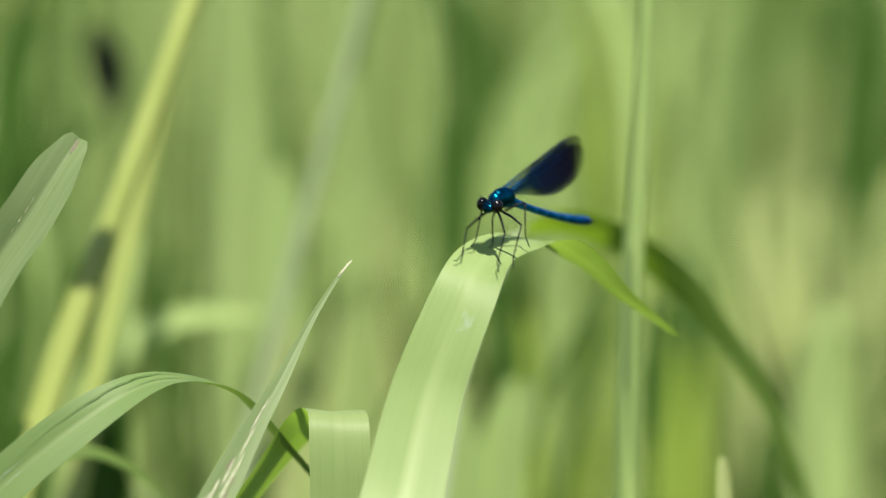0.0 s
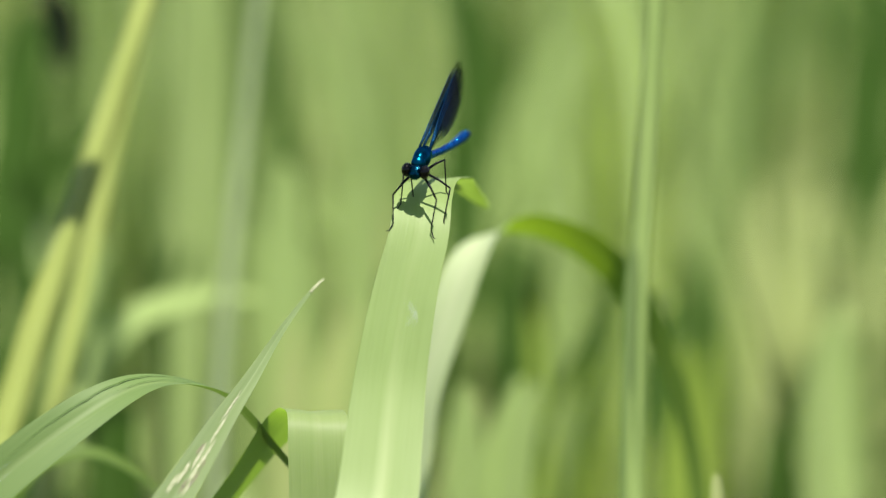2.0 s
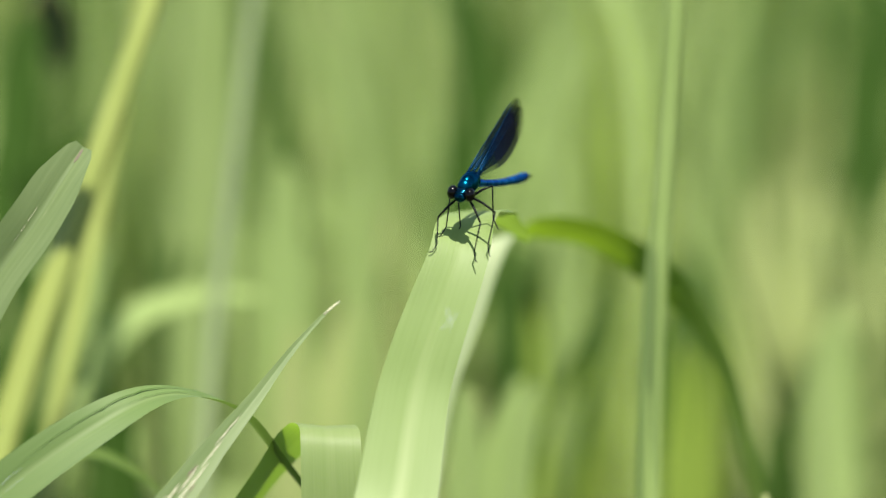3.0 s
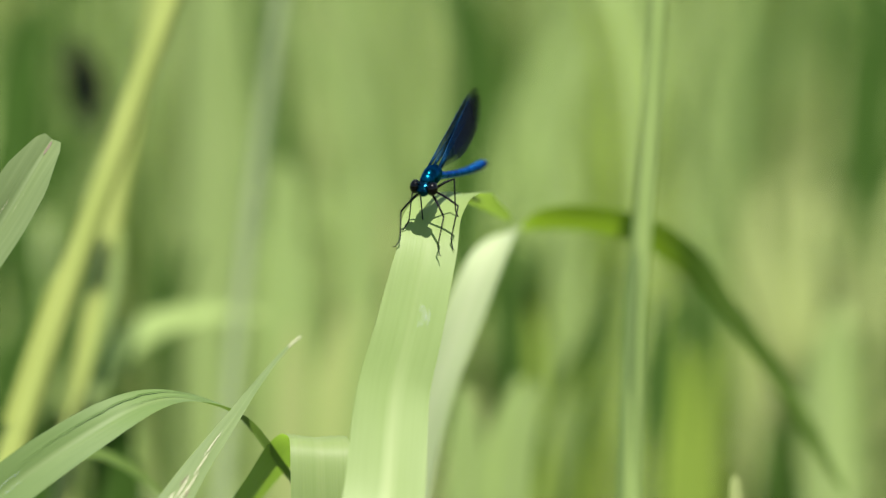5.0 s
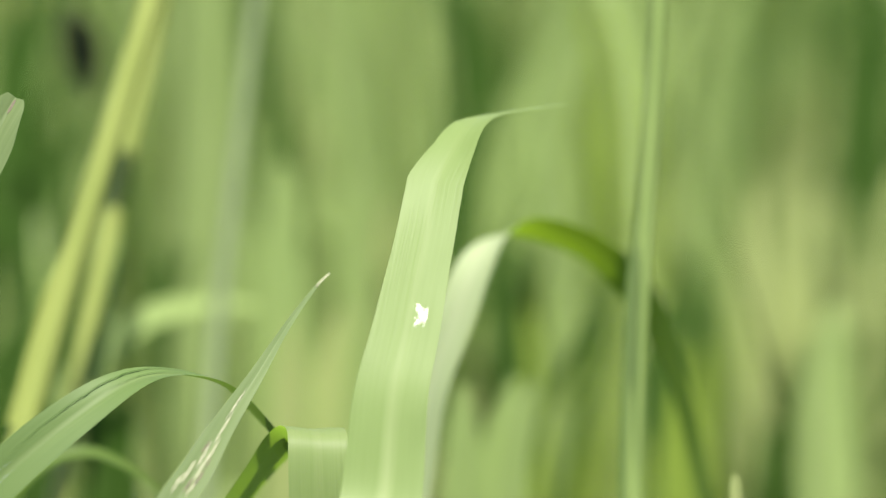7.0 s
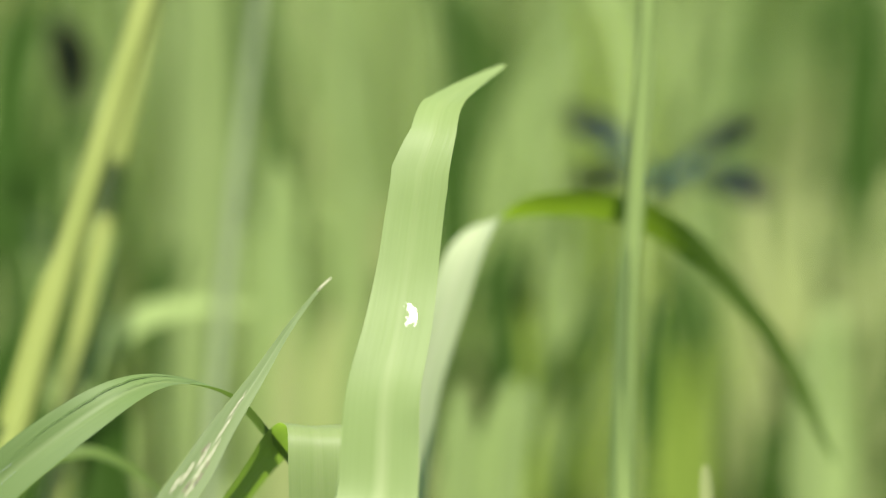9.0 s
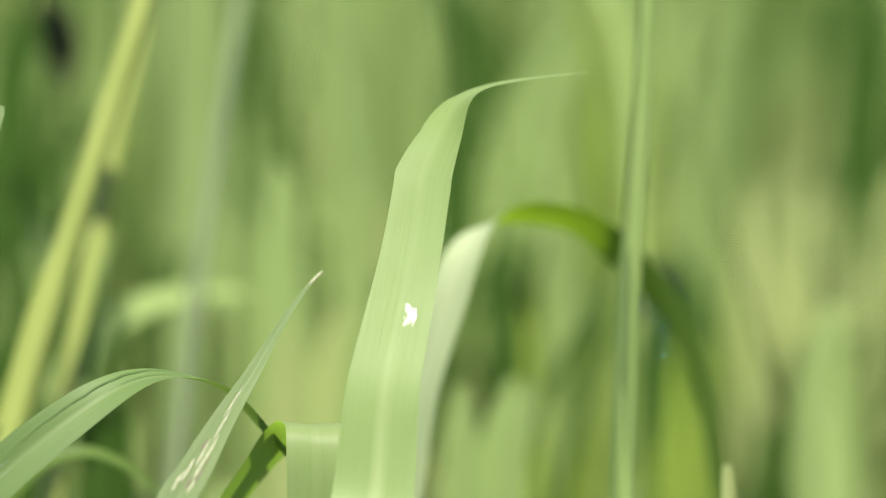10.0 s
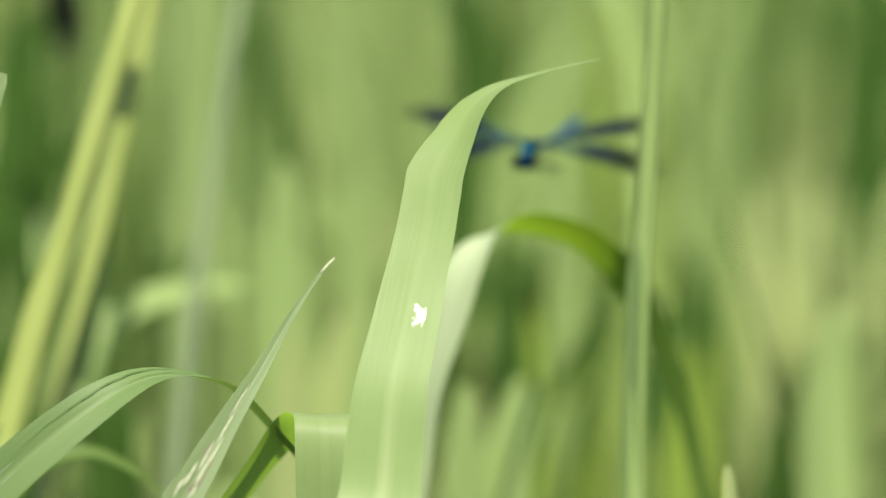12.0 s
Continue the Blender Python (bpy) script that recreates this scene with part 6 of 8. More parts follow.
stand_leaf(PLAIN_GREEN, [(-31.1, 710.9, -254.8, 0), (-32.1, 724, -180.5, 0), (-29.8, 737.1, -106.1, 0), (-24.2, 750.2, -31.8, 0)], 16.9, LEAF_FIELD)
stand_leaf(PLAIN_GREEN, [(-29, 650.2, -239.5, 0), (-30, 664.4, -159, 0), (-30.8, 678.6, -78.5, 0), (-31.6, 692.8, 2, 0)], 13.8, LEAF_FIELD)
stand_leaf(PLAIN_GREEN, [(-23.5, 581, -222, 0), (-12.4, 594, -148, 0), (-6.3, 607, -74.1, 0), (-5.2, 620.1, -0.2, 0)], 8.9, LEAF_FIELD)
stand_leaf(PLAIN_GREEN, [(-34.4, 727.3, -258.9, 0), (-36.5, 741.9, -176, 0), (-33.3, 756.5, -93.1, 0), (-24.6, 771.2, -10.2, 0)], 9.7, LEAF_FIELD)
stand_leaf(STRAWY, [(-16.4, 360.3, -166.2, 0), (-16.5, 367.4, -125.9, 0), (-18.2, 374.5, -85.5, 0), (-21.3, 381.6, -45.2, 0)], 5.7, LEAF_STRAW)
stand_leaf(STRAWY, [(-17.8, 462.8, -192.1, 0), (-20.1, 469.2, -155.7, 0), (-18.6, 475.6, -119.3, 0), (-13.4, 482.1, -82.9, 0)], 9.3, LEAF_STRAW)
stand_leaf(STRAWY, [(-16.9, 432.2, -184.4, 0), (-23.8, 439.2, -144.7, 0), (-27.8, 446.2, -105, 0), (-29.1, 453.2, -65.4, 0)], 6.6, LEAF_STRAW)
stand_leaf(STRAWY, [(-19.5, 437.4, -185.7, 0), (-14.5, 444.2, -147.6, 0), (-13.2, 450.9, -109.5, 0), (-15.4, 457.6, -71.4, 0)], 7.7, LEAF_STRAW)
stand_leaf(SHADY, [(10.4, 505.8, -203, 0), (12, 516.7, -141.5, 0), (11.9, 527.5, -80, 0), (10.2, 538.4, -18.5, 0)], 7.6, LEAF_DEEP)
stand_leaf(SHADY, [(11.3, 622.5, -232.5, 0), (11, 633.8, -168.3, 0), (11.1, 645.1, -104.1, 0), (11.8, 656.5, -39.9, 0)], 10.6, LEAF_DEEP)
stand_leaf(SHADY, [(6.1, 595.4, -225.6, 0), (1.9, 606.6, -161.7, 0), (1.6, 617.9, -97.8, 0), (5.3, 629.2, -33.9, 0)], 9.4, LEAF_DEEP)
stand_leaf(SHADY, [(11.1, 621.5, -232.2, 0), (22.8, 633.6, -163.4, 0), (28.9, 645.7, -94.6, 0), (29.2, 657.9, -25.8, 0)], 7.5, LEAF_DEEP)
stand_leaf(BRIGHT, [(34.3, 461, -191.6, 0), (31.8, 470.9, -135.6, 0), (29.5, 480.7, -79.5, 0), (27.4, 490.6, -23.4, 0)], 11.4, LEAF_BRIGHT)
stand_leaf(BRIGHT, [(14.6, 408.1, -178.3, 0), (19.2, 416.9, -128.5, 0), (20.3, 425.7, -78.7, 0), (17.9, 434.5, -28.9, 0)], 8.6, LEAF_BRIGHT)
stand_leaf(BRIGHT, [(18.2, 501.5, -201.9, 0), (21.8, 511.1, -147.8, 0), (19.7, 520.6, -93.7, 0), (11.9, 530.1, -39.6, 0)], 11.3, LEAF_BRIGHT)
stand_leaf(BRIGHT, [(25.8, 457.7, -190.8, 0), (31, 468, -132.2, 0), (33.4, 478.3, -73.5, 0), (32.8, 488.7, -14.8, 0)], 8.6, LEAF_BRIGHT)
stand_leaf(BRIGHT, [(5.5, 372.5, -169.3, 0), (12.1, 380.5, -124.1, 0), (14.7, 388.5, -78.8, 0), (13.3, 396.5, -33.6, 0)], 7.9, LEAF_BRIGHT)
stand_leaf(BRIGHT, [(10.9, 398.6, -175.9, 0), (7.9, 405.8, -134.6, 0), (8.5, 413.1, -93.3, 0), (12.6, 420.4, -52, 0)], 9.1, LEAF_BRIGHT)
stand_leaf(BRIGHT, [(3.6, 453.1, -189.7, 0), (4, 462.7, -135.2, 0), (5.7, 472.3, -80.8, 0), (8.5, 481.9, -26.4, 0)], 9.1, LEAF_BRIGHT)
stand_leaf(BRIGHT, [(8.5, 342.4, -161.7, 0), (9, 350, -118.9, 0), (10.5, 357.5, -76.2, 0), (13, 365, -33.4, 0)], 8.5, LEAF_BRIGHT)
stand_leaf(BRIGHT, [(22.7, 289.5, -148.3, 0), (29.7, 296.5, -108.3, 0), (33.3, 303.6, -68.2, 0), (33.3, 310.7, -28.2, 0)], 9.6, LEAF_BRIGHT)
stand_leaf(BRIGHT, [(22.2, 339.6, -161, 0), (18.2, 347.5, -116.2, 0), (18.4, 355.4, -71.4, 0), (22.9, 363.3, -26.6, 0)], 13.0, LEAF_BRIGHT)
stand_leaf(BRIGHT, [(19.4, 346.6, -162.8, 0), (13.7, 354.5, -118.1, 0), (9.7, 362.4, -73.5, 0), (7.4, 370.3, -28.9, 0)], 9.4, LEAF_BRIGHT)
stand_leaf(BRIGHT, [(15.2, 328.6, -158.2, 0), (10.6, 336.6, -113, 0), (9.3, 344.6, -67.8, 0), (11.5, 352.5, -22.6, 0)], 8.8, LEAF_BRIGHT)
stand_leaf(SHADY, [(18.9, 310.9, -153.7, 0), (14.9, 316.7, -121, 0), (14.2, 322.5, -88.3, 0), (16.8, 328.2, -55.6, 0)], 4.1, LEAF_DEEP)
stand_leaf(SHADY, [(20.3, 318.9, -155.7, 0), (17.9, 323.8, -127.7, 0), (18.6, 328.8, -99.6, 0), (22.3, 333.7, -71.5, 0)], 6.2, LEAF_DEEP)
stand_leaf(SHADY, [(21.1, 290.3, -148.5, 0), (20.7, 296.2, -115.3, 0), (23.4, 302, -82, 0), (29.2, 307.9, -48.7, 0)], 6.3, LEAF_DEEP)
stand_leaf(SHADY, [(24.9, 329.9, -158.5, 0), (20.5, 336.1, -123.4, 0), (20.7, 342.3, -88.2, 0), (25.5, 348.5, -53.1, 0)], 4.4, LEAF_DEEP)
stand_leaf(SHADY, [(-77.8, 166.6, -117.3, 0), (-83, 169.5, -101.2, 0), (-83.4, 172.3, -85.2, 0), (-79, 175.1, -69.2, 0)], 11.4, LEAF_DEEP)
stand_leaf(SHADY, [(-91.8, 150.7, -113.3, 0), (-87.2, 152.1, -105.6, 0), (-85.1, 153.4, -97.9, 0), (-85.5, 154.8, -90.2, 0)], 10.2, LEAF_DEEP)
stand_leaf(SHADY, [(-84.6, 150.2, -113.1, 0), (-84.3, 153.1, -96.8, 0), (-84.5, 156, -80.5, 0), (-85.3, 158.8, -64.1, 0)], 7.4, LEAF_DEEP)
stand_leaf(SHADY, [(-84.7, 155.6, -114.5, 0), (-81.2, 158.3, -99.2, 0), (-82.5, 161, -83.9, 0), (-88.6, 163.7, -68.6, 0)], 12.2, LEAF_DEEP)
stand_leaf(BRIGHT, [(41.5, 391, -174, 0), (36.2, 395, -151.1, 0), (33, 399, -128.2, 0), (31.8, 403, -105.4, 0)], 7.5, LEAF_LIME)
stand_leaf(BRIGHT, [(33.1, 336, -160.1, 0), (37.4, 340.5, -134.2, 0), (37.7, 345.1, -108.3, 0), (34.2, 349.7, -82.4, 0)], 7.0, LEAF_LIME)
stand_leaf(BRIGHT, [(29.4, 358.3, -165.7, 0), (30.8, 363.3, -137.1, 0), (32, 368.3, -108.6, 0), (33.1, 373.4, -80, 0)], 5.1, LEAF_LIME)
stand_leaf(BRIGHT, [(28.6, 439.8, -186.3, 0), (31.3, 444.5, -159.6, 0), (35.2, 449.2, -133, 0), (40.3, 453.9, -106.3, 0)], 7.2, LEAF_LIME)
stand_leaf(BRIGHT, [(36.3, 492.2, -199.5, 0), (42.1, 498.1, -166, 0), (44.8, 504.1, -132.4, 0), (44.3, 510, -98.8, 0)], 7.7, LEAF_BRIGHT)
stand_leaf(BRIGHT, [(41.6, 593.7, -225.2, 0), (47.1, 599.8, -190.5, 0), (48.9, 605.9, -155.9, 0), (47.1, 612.1, -121.2, 0)], 7.4, LEAF_BRIGHT)
stand_leaf(BRIGHT, [(39.1, 505.8, -203, 0), (33.9, 513.5, -159.8, 0), (35, 521.1, -116.6, 0), (42.4, 528.7, -73.4, 0)], 6.1, LEAF_BRIGHT)
stand_leaf(BRIGHT, [(35.2, 604.3, -227.9, 0), (34.9, 612.1, -184, 0), (36.9, 619.8, -140.1, 0), (41, 627.5, -96.3, 0)], 7.3, LEAF_BRIGHT)
stand_leaf(PLAIN_GREEN, [(60.7, 769.8, -269.7, 0), (62.2, 784, -189.5, 0), (60.7, 798.1, -109.3, 0), (56.1, 812.3, -29, 0)], 9.0, LEAF_FIELD)
stand_leaf(PLAIN_GREEN, [(60.8, 716.5, -256.2, 0), (58, 729.7, -181.7, 0), (56.5, 742.8, -107.2, 0), (56.6, 756, -32.7, 0)], 6.9, LEAF_FIELD)
stand_leaf(PLAIN_GREEN, [(44.6, 616.9, -231.1, 0), (40.9, 630.5, -153.9, 0), (36.6, 644.2, -76.7, 0), (31.5, 657.8, 0.5, 0)], 9.4, LEAF_FIELD)
stand_leaf(PLAIN_GREEN, [(55.3, 696, -251, 0), (50.3, 708, -182.8, 0), (51.5, 720, -114.7, 0), (58.8, 732, -46.5, 0)], 9.4, LEAF_FIELD)
stand_leaf(BRIGHT, [(59.4, 511.1, -204.3, 0), (52.9, 521.5, -145.2, 0), (50.7, 531.9, -86.1, 0), (52.7, 542.3, -27.1, 0)], 4.6, LEAF_BRIGHT)
stand_leaf(BRIGHT, [(60.1, 556.7, -215.8, 0), (58.6, 567.4, -155.2, 0), (55.8, 578.1, -94.5, 0), (51.7, 588.8, -33.8, 0)], 4.9, LEAF_BRIGHT)
stand_leaf(BRIGHT, [(57.7, 532.7, -209.8, 0), (53.6, 544.1, -145.1, 0), (52.3, 555.5, -80.4, 0), (53.6, 566.9, -15.6, 0)], 5.4, LEAF_BRIGHT)
stand_leaf(BRIGHT, [(56.7, 615.1, -230.6, 0), (57.7, 628.1, -156.9, 0), (53.3, 641.1, -83.2, 0), (43.4, 654.1, -9.4, 0)], 4.7, LEAF_BRIGHT)
stand_leaf(BRIGHT, [(78.1, 351.8, -164.1, 0), (75.9, 355.6, -142.9, 0), (74.6, 359.3, -121.6, 0), (74.1, 363.1, -100.4, 0)], 11.3, LEAF_LIME)
stand_leaf(BRIGHT, [(78.1, 460.2, -191.4, 0), (80.3, 465.1, -163.3, 0), (82.9, 470.1, -135.2, 0), (85.9, 475, -107.1, 0)], 11.1, LEAF_LIME)
stand_leaf(BRIGHT, [(87.3, 420.9, -181.5, 0), (86.5, 426.6, -149.3, 0), (89.3, 432.3, -117.1, 0), (95.7, 438, -84.8, 0)], 9.3, LEAF_LIME)
stand_leaf(BRIGHT, [(66.7, 426.4, -182.9, 0), (62.5, 431.4, -154.5, 0), (61.1, 436.4, -126.1, 0), (62.7, 441.4, -97.6, 0)], 9.4, LEAF_LIME)
stand_leaf(STRAWY, [(116.4, 713.5, -255.5, 0), (121.9, 724.2, -195, 0), (124.1, 734.8, -134.5, 0), (122.8, 745.5, -74.1, 0)], 12.4, LEAF_STRAW)
stand_leaf(STRAWY, [(103.9, 642.9, -237.6, 0), (101, 652.5, -183.2, 0), (101.4, 662.1, -128.7, 0), (104.9, 671.7, -74.3, 0)], 8.6, LEAF_STRAW)
stand_leaf(STRAWY, [(115.5, 667.2, -243.8, 0), (114.2, 677.3, -186.4, 0), (116.5, 687.4, -129, 0), (122.3, 697.6, -71.6, 0)], 7.8, LEAF_STRAW)
stand_leaf(STRAWY, [(112.4, 535.9, -210.6, 0), (117.2, 546.6, -150.1, 0), (123, 557.3, -89.6, 0), (129.7, 567.9, -29.1, 0)], 7.6, LEAF_STRAW)
stand_leaf(STRAWY, [(130.1, 634.5, -235.5, 0), (126.5, 644.1, -180.7, 0), (122.2, 653.8, -125.9, 0), (117.1, 663.4, -71.2, 0)], 11.3, LEAF_STRAW)
stand_leaf(STRAWY, [(134.9, 691.5, -249.9, 0), (137.2, 701.1, -195.2, 0), (134.7, 710.8, -140.4, 0), (127.3, 720.4, -85.7, 0)], 12.1, LEAF_STRAW)
stand_leaf(STRAWY, [(127.8, 785.7, -273.7, 0), (123.5, 794.8, -222.1, 0), (120.3, 803.9, -170.5, 0), (118.2, 813, -118.9, 0)], 9.3, LEAF_STRAW)
stand_leaf(STRAWY, [(136.3, 834.5, -286, 0), (137.7, 843.8, -233.5, 0), (138.3, 853.1, -180.9, 0), (138.1, 862.3, -128.4, 0)], 10.3, LEAF_STRAW)
stand_leaf(STRAWY, [(129.1, 354.8, -164.8, 0), (124.9, 361.5, -126.7, 0), (125.7, 368.2, -88.6, 0), (131.3, 375, -50.4, 0)], 12.0, LEAF_STRAW)
stand_leaf(STRAWY, [(115.9, 380.1, -171.2, 0), (109.1, 386.3, -136, 0), (107.3, 392.5, -100.9, 0), (110.5, 398.7, -65.7, 0)], 11.6, LEAF_STRAW)
stand_leaf(STRAWY, [(123.6, 433.5, -184.7, 0), (118.2, 440.8, -143.6, 0), (115.5, 448.1, -102.4, 0), (115.4, 455.3, -61.2, 0)], 11.6, LEAF_STRAW)
stand_leaf(STRAWY, [(115.3, 357.3, -165.5, 0), (113.7, 364.1, -127.2, 0), (111.2, 370.8, -89, 0), (108, 377.6, -50.8, 0)], 11.1, LEAF_STRAW)
stand_leaf(STRAWY, [(110, 475.1, -195.2, 0), (112.3, 482.6, -152.7, 0), (116.9, 490.1, -110.3, 0), (123.7, 497.6, -67.8, 0)], 8.8, LEAF_STRAW)
stand_leaf(STRAWY, [(93.9, 415.9, -180.3, 0), (96.5, 423.5, -137.2, 0), (100.8, 431.1, -94.2, 0), (106.7, 438.7, -51.2, 0)], 8.8, LEAF_STRAW)
stand_leaf(STRAWY, [(97.7, 474.3, -195, 0), (99.2, 481.5, -154.1, 0), (96.4, 488.8, -113.2, 0), (89.4, 496, -72.3, 0)], 10.2, LEAF_STRAW)
stand_leaf(STRAWY, [(96.8, 405.2, -177.5, 0), (95, 411.4, -142.3, 0), (93.1, 417.6, -107.1, 0), (91, 423.8, -71.9, 0)], 6.8, LEAF_STRAW)
stand_leaf(STRAWY, [(107, 411.7, -179.2, 0), (121.4, 418.4, -141.1, 0), (135.2, 425.1, -103, 0), (148.4, 431.8, -64.9, 0)], 6.0, LEAF_STRAW)
stand_leaf(STRAWY, [(112.5, 422.7, -182, 0), (121.4, 429.3, -144.6, 0), (128.6, 435.9, -107.2, 0), (134.2, 442.5, -69.9, 0)], 6.1, LEAF_STRAW)
stand_leaf(STRAWY, [(94.6, 343.5, -162, 0), (107.8, 350.7, -121.2, 0), (120.8, 357.9, -80.3, 0), (133.5, 365.1, -39.5, 0)], 8.9, LEAF_STRAW)
stand_leaf(STRAWY, [(110, 396.3, -175.3, 0), (120.5, 402.3, -141.3, 0), (130.5, 408.2, -107.4, 0), (140.2, 414.2, -73.4, 0)], 7.9, LEAF_STRAW)
stand_leaf(BRIGHT, [(58.3, 542.3, -212.2, 0), (65.9, 552.8, -152.6, 0), (68.8, 563.3, -92.9, 0), (67.1, 573.8, -33.3, 0)], 5.3, LEAF_LIME)
stand_leaf(BRIGHT, [(58.2, 514.1, -205.1, 0), (64.1, 523.2, -153.5, 0), (67.3, 532.3, -101.9, 0), (67.8, 541.4, -50.4, 0)], 4.8, LEAF_LIME)
stand_leaf(BRIGHT, [(58.7, 529.4, -208.9, 0), (56.8, 540.4, -146.4, 0), (56.4, 551.4, -83.8, 0), (57.7, 562.5, -21.3, 0)], 6.1, LEAF_LIME)
stand_leaf(BRIGHT, [(52.8, 564.1, -217.7, 0), (49.1, 575, -155.6, 0), (47.9, 585.9, -93.6, 0), (49.3, 596.9, -31.5, 0)], 3.6, LEAF_LIME)
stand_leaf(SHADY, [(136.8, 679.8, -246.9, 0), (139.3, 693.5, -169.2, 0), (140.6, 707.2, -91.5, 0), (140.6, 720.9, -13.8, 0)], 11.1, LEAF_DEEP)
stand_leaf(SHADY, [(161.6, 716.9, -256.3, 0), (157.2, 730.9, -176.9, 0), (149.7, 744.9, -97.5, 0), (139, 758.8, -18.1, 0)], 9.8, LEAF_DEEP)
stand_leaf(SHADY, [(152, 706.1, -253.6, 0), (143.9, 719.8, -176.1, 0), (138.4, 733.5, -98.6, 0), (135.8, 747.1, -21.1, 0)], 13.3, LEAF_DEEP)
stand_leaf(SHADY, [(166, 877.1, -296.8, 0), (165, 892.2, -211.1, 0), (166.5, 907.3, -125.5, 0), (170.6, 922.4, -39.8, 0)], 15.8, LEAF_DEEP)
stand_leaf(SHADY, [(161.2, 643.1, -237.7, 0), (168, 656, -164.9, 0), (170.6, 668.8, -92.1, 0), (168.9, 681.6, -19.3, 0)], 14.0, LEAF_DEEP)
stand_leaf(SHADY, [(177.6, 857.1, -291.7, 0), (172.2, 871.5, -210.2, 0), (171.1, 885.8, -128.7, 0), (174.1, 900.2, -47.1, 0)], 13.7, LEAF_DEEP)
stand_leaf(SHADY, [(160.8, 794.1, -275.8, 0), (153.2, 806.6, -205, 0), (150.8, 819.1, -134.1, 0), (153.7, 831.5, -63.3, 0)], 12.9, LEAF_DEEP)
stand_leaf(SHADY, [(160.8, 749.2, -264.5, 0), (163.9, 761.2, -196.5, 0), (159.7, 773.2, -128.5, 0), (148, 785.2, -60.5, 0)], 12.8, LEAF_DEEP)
stand_leaf(PLAIN_GREEN, [(87, 615.6, -230.7, 0), (91.7, 627.8, -161.4, 0), (91.7, 640, -92.2, 0), (86.9, 652.2, -22.9, 0)], 11.0, LEAF_FIELD)
stand_leaf(PLAIN_GREEN, [(100.4, 636.8, -236.1, 0), (97.1, 649.3, -165.1, 0), (94.3, 661.9, -94.2, 0), (92, 674.4, -23.3, 0)], 9.2, LEAF_FIELD)
stand_leaf(PLAIN_GREEN, [(113.1, 790.2, -274.8, 0), (123.5, 805, -191, 0), (127.4, 819.8, -107.1, 0), (125, 834.6, -23.2, 0)], 9.7, LEAF_FIELD)
stand_leaf(PLAIN_GREEN, [(89.2, 731.8, -260.1, 0), (96.6, 745.5, -182.5, 0), (99.1, 759.2, -104.8, 0), (96.7, 772.9, -27.2, 0)], 7.9, LEAF_FIELD)
stand_leaf(SHADY, [(93.6, 276.1, -144.9, 0), (90.3, 278.8, -129.3, 0), (88.6, 281.6, -113.7, 0), (88.3, 284.3, -98.1, 0)], 3.7, LEAF_DEEP)
stand_leaf(SHADY, [(99.9, 319.8, -156, 0), (100.5, 322.3, -141.5, 0), (99.3, 324.9, -127.1, 0), (96.3, 327.4, -112.7, 0)], 4.1, LEAF_DEEP)
stand_leaf(SHADY, [(91.9, 284.6, -147.1, 0), (87.3, 287.5, -130.6, 0), (88, 290.4, -114.1, 0), (94, 293.3, -97.7, 0)], 3.2, LEAF_DEEP)
stand_leaf(SHADY, [(97.7, 260.6, -141, 0), (98.1, 262.7, -128.9, 0), (98.1, 264.9, -116.7, 0), (97.6, 267, -104.6, 0)], 3.0, LEAF_DEEP)
stand_leaf(PLAIN_GREEN, [(-0.4, 654.1, -240.4, 0), (0.7, 666.9, -168.1, 0), (-1.5, 679.6, -95.7, 0), (-6.9, 692.4, -23.3, 0)], 6.4, LEAF_FIELD)
stand_leaf(PLAIN_GREEN, [(0.1, 670.3, -244.5, 0), (-3.4, 683.1, -172.2, 0), (-1, 695.8, -99.9, 0), (7.2, 708.6, -27.6, 0)], 9.3, LEAF_FIELD)
stand_leaf(PLAIN_GREEN, [(-3.3, 637.6, -236.3, 0), (-0.8, 650.1, -165.2, 0), (-3.1, 662.7, -94.1, 0), (-10.1, 675.2, -23, 0)], 7.2, LEAF_FIELD)
stand_leaf(PLAIN_GREEN, [(4.8, 625.6, -233.2, 0), (-5.5, 639.3, -155.1, 0), (-9.9, 653.1, -77, 0), (-8.3, 666.9, 1.1, 0)], 7.2, LEAF_FIELD)
stand_leaf(PLAIN_GREEN, [(-80.1, 575.3, -220.5, 0), (-82.7, 587.5, -151.4, 0), (-83.7, 599.7, -82.2, 0), (-83.2, 611.9, -13, 0)], 8.8, LEAF_FIELD)
stand_leaf(PLAIN_GREEN, [(-89.7, 564.3, -217.8, 0), (-89.1, 577, -145.8, 0), (-92.4, 589.7, -73.9, 0), (-99.6, 602.4, -2, 0)], 9.4, LEAF_FIELD)
stand_leaf(PLAIN_GREEN, [(-80.9, 505.9, -203, 0), (-88, 518.3, -132.9, 0), (-90.1, 530.7, -62.8, 0), (-87.1, 543, 7.3, 0)], 7.7, LEAF_FIELD)
stand_leaf(PLAIN_GREEN, [(-88.1, 549.9, -214.1, 0), (-83.9, 561.5, -148.4, 0), (-83.2, 573.1, -82.7, 0), (-86, 584.7, -17, 0)], 5.8, LEAF_FIELD)
stand_leaf(SHADY, [(132.7, 351.7, -164, 0), (138.6, 353.9, -151.9, 0), (138.9, 356, -139.7, 0), (133.6, 358.2, -127.5, 0)], 9.5, LEAF_DEEP)
stand_leaf(SHADY, [(134.2, 450.1, -188.9, 0), (134, 453.1, -172.1, 0), (137.5, 456, -155.3, 0), (144.8, 459, -138.6, 0)], 9.7, LEAF_DEEP)
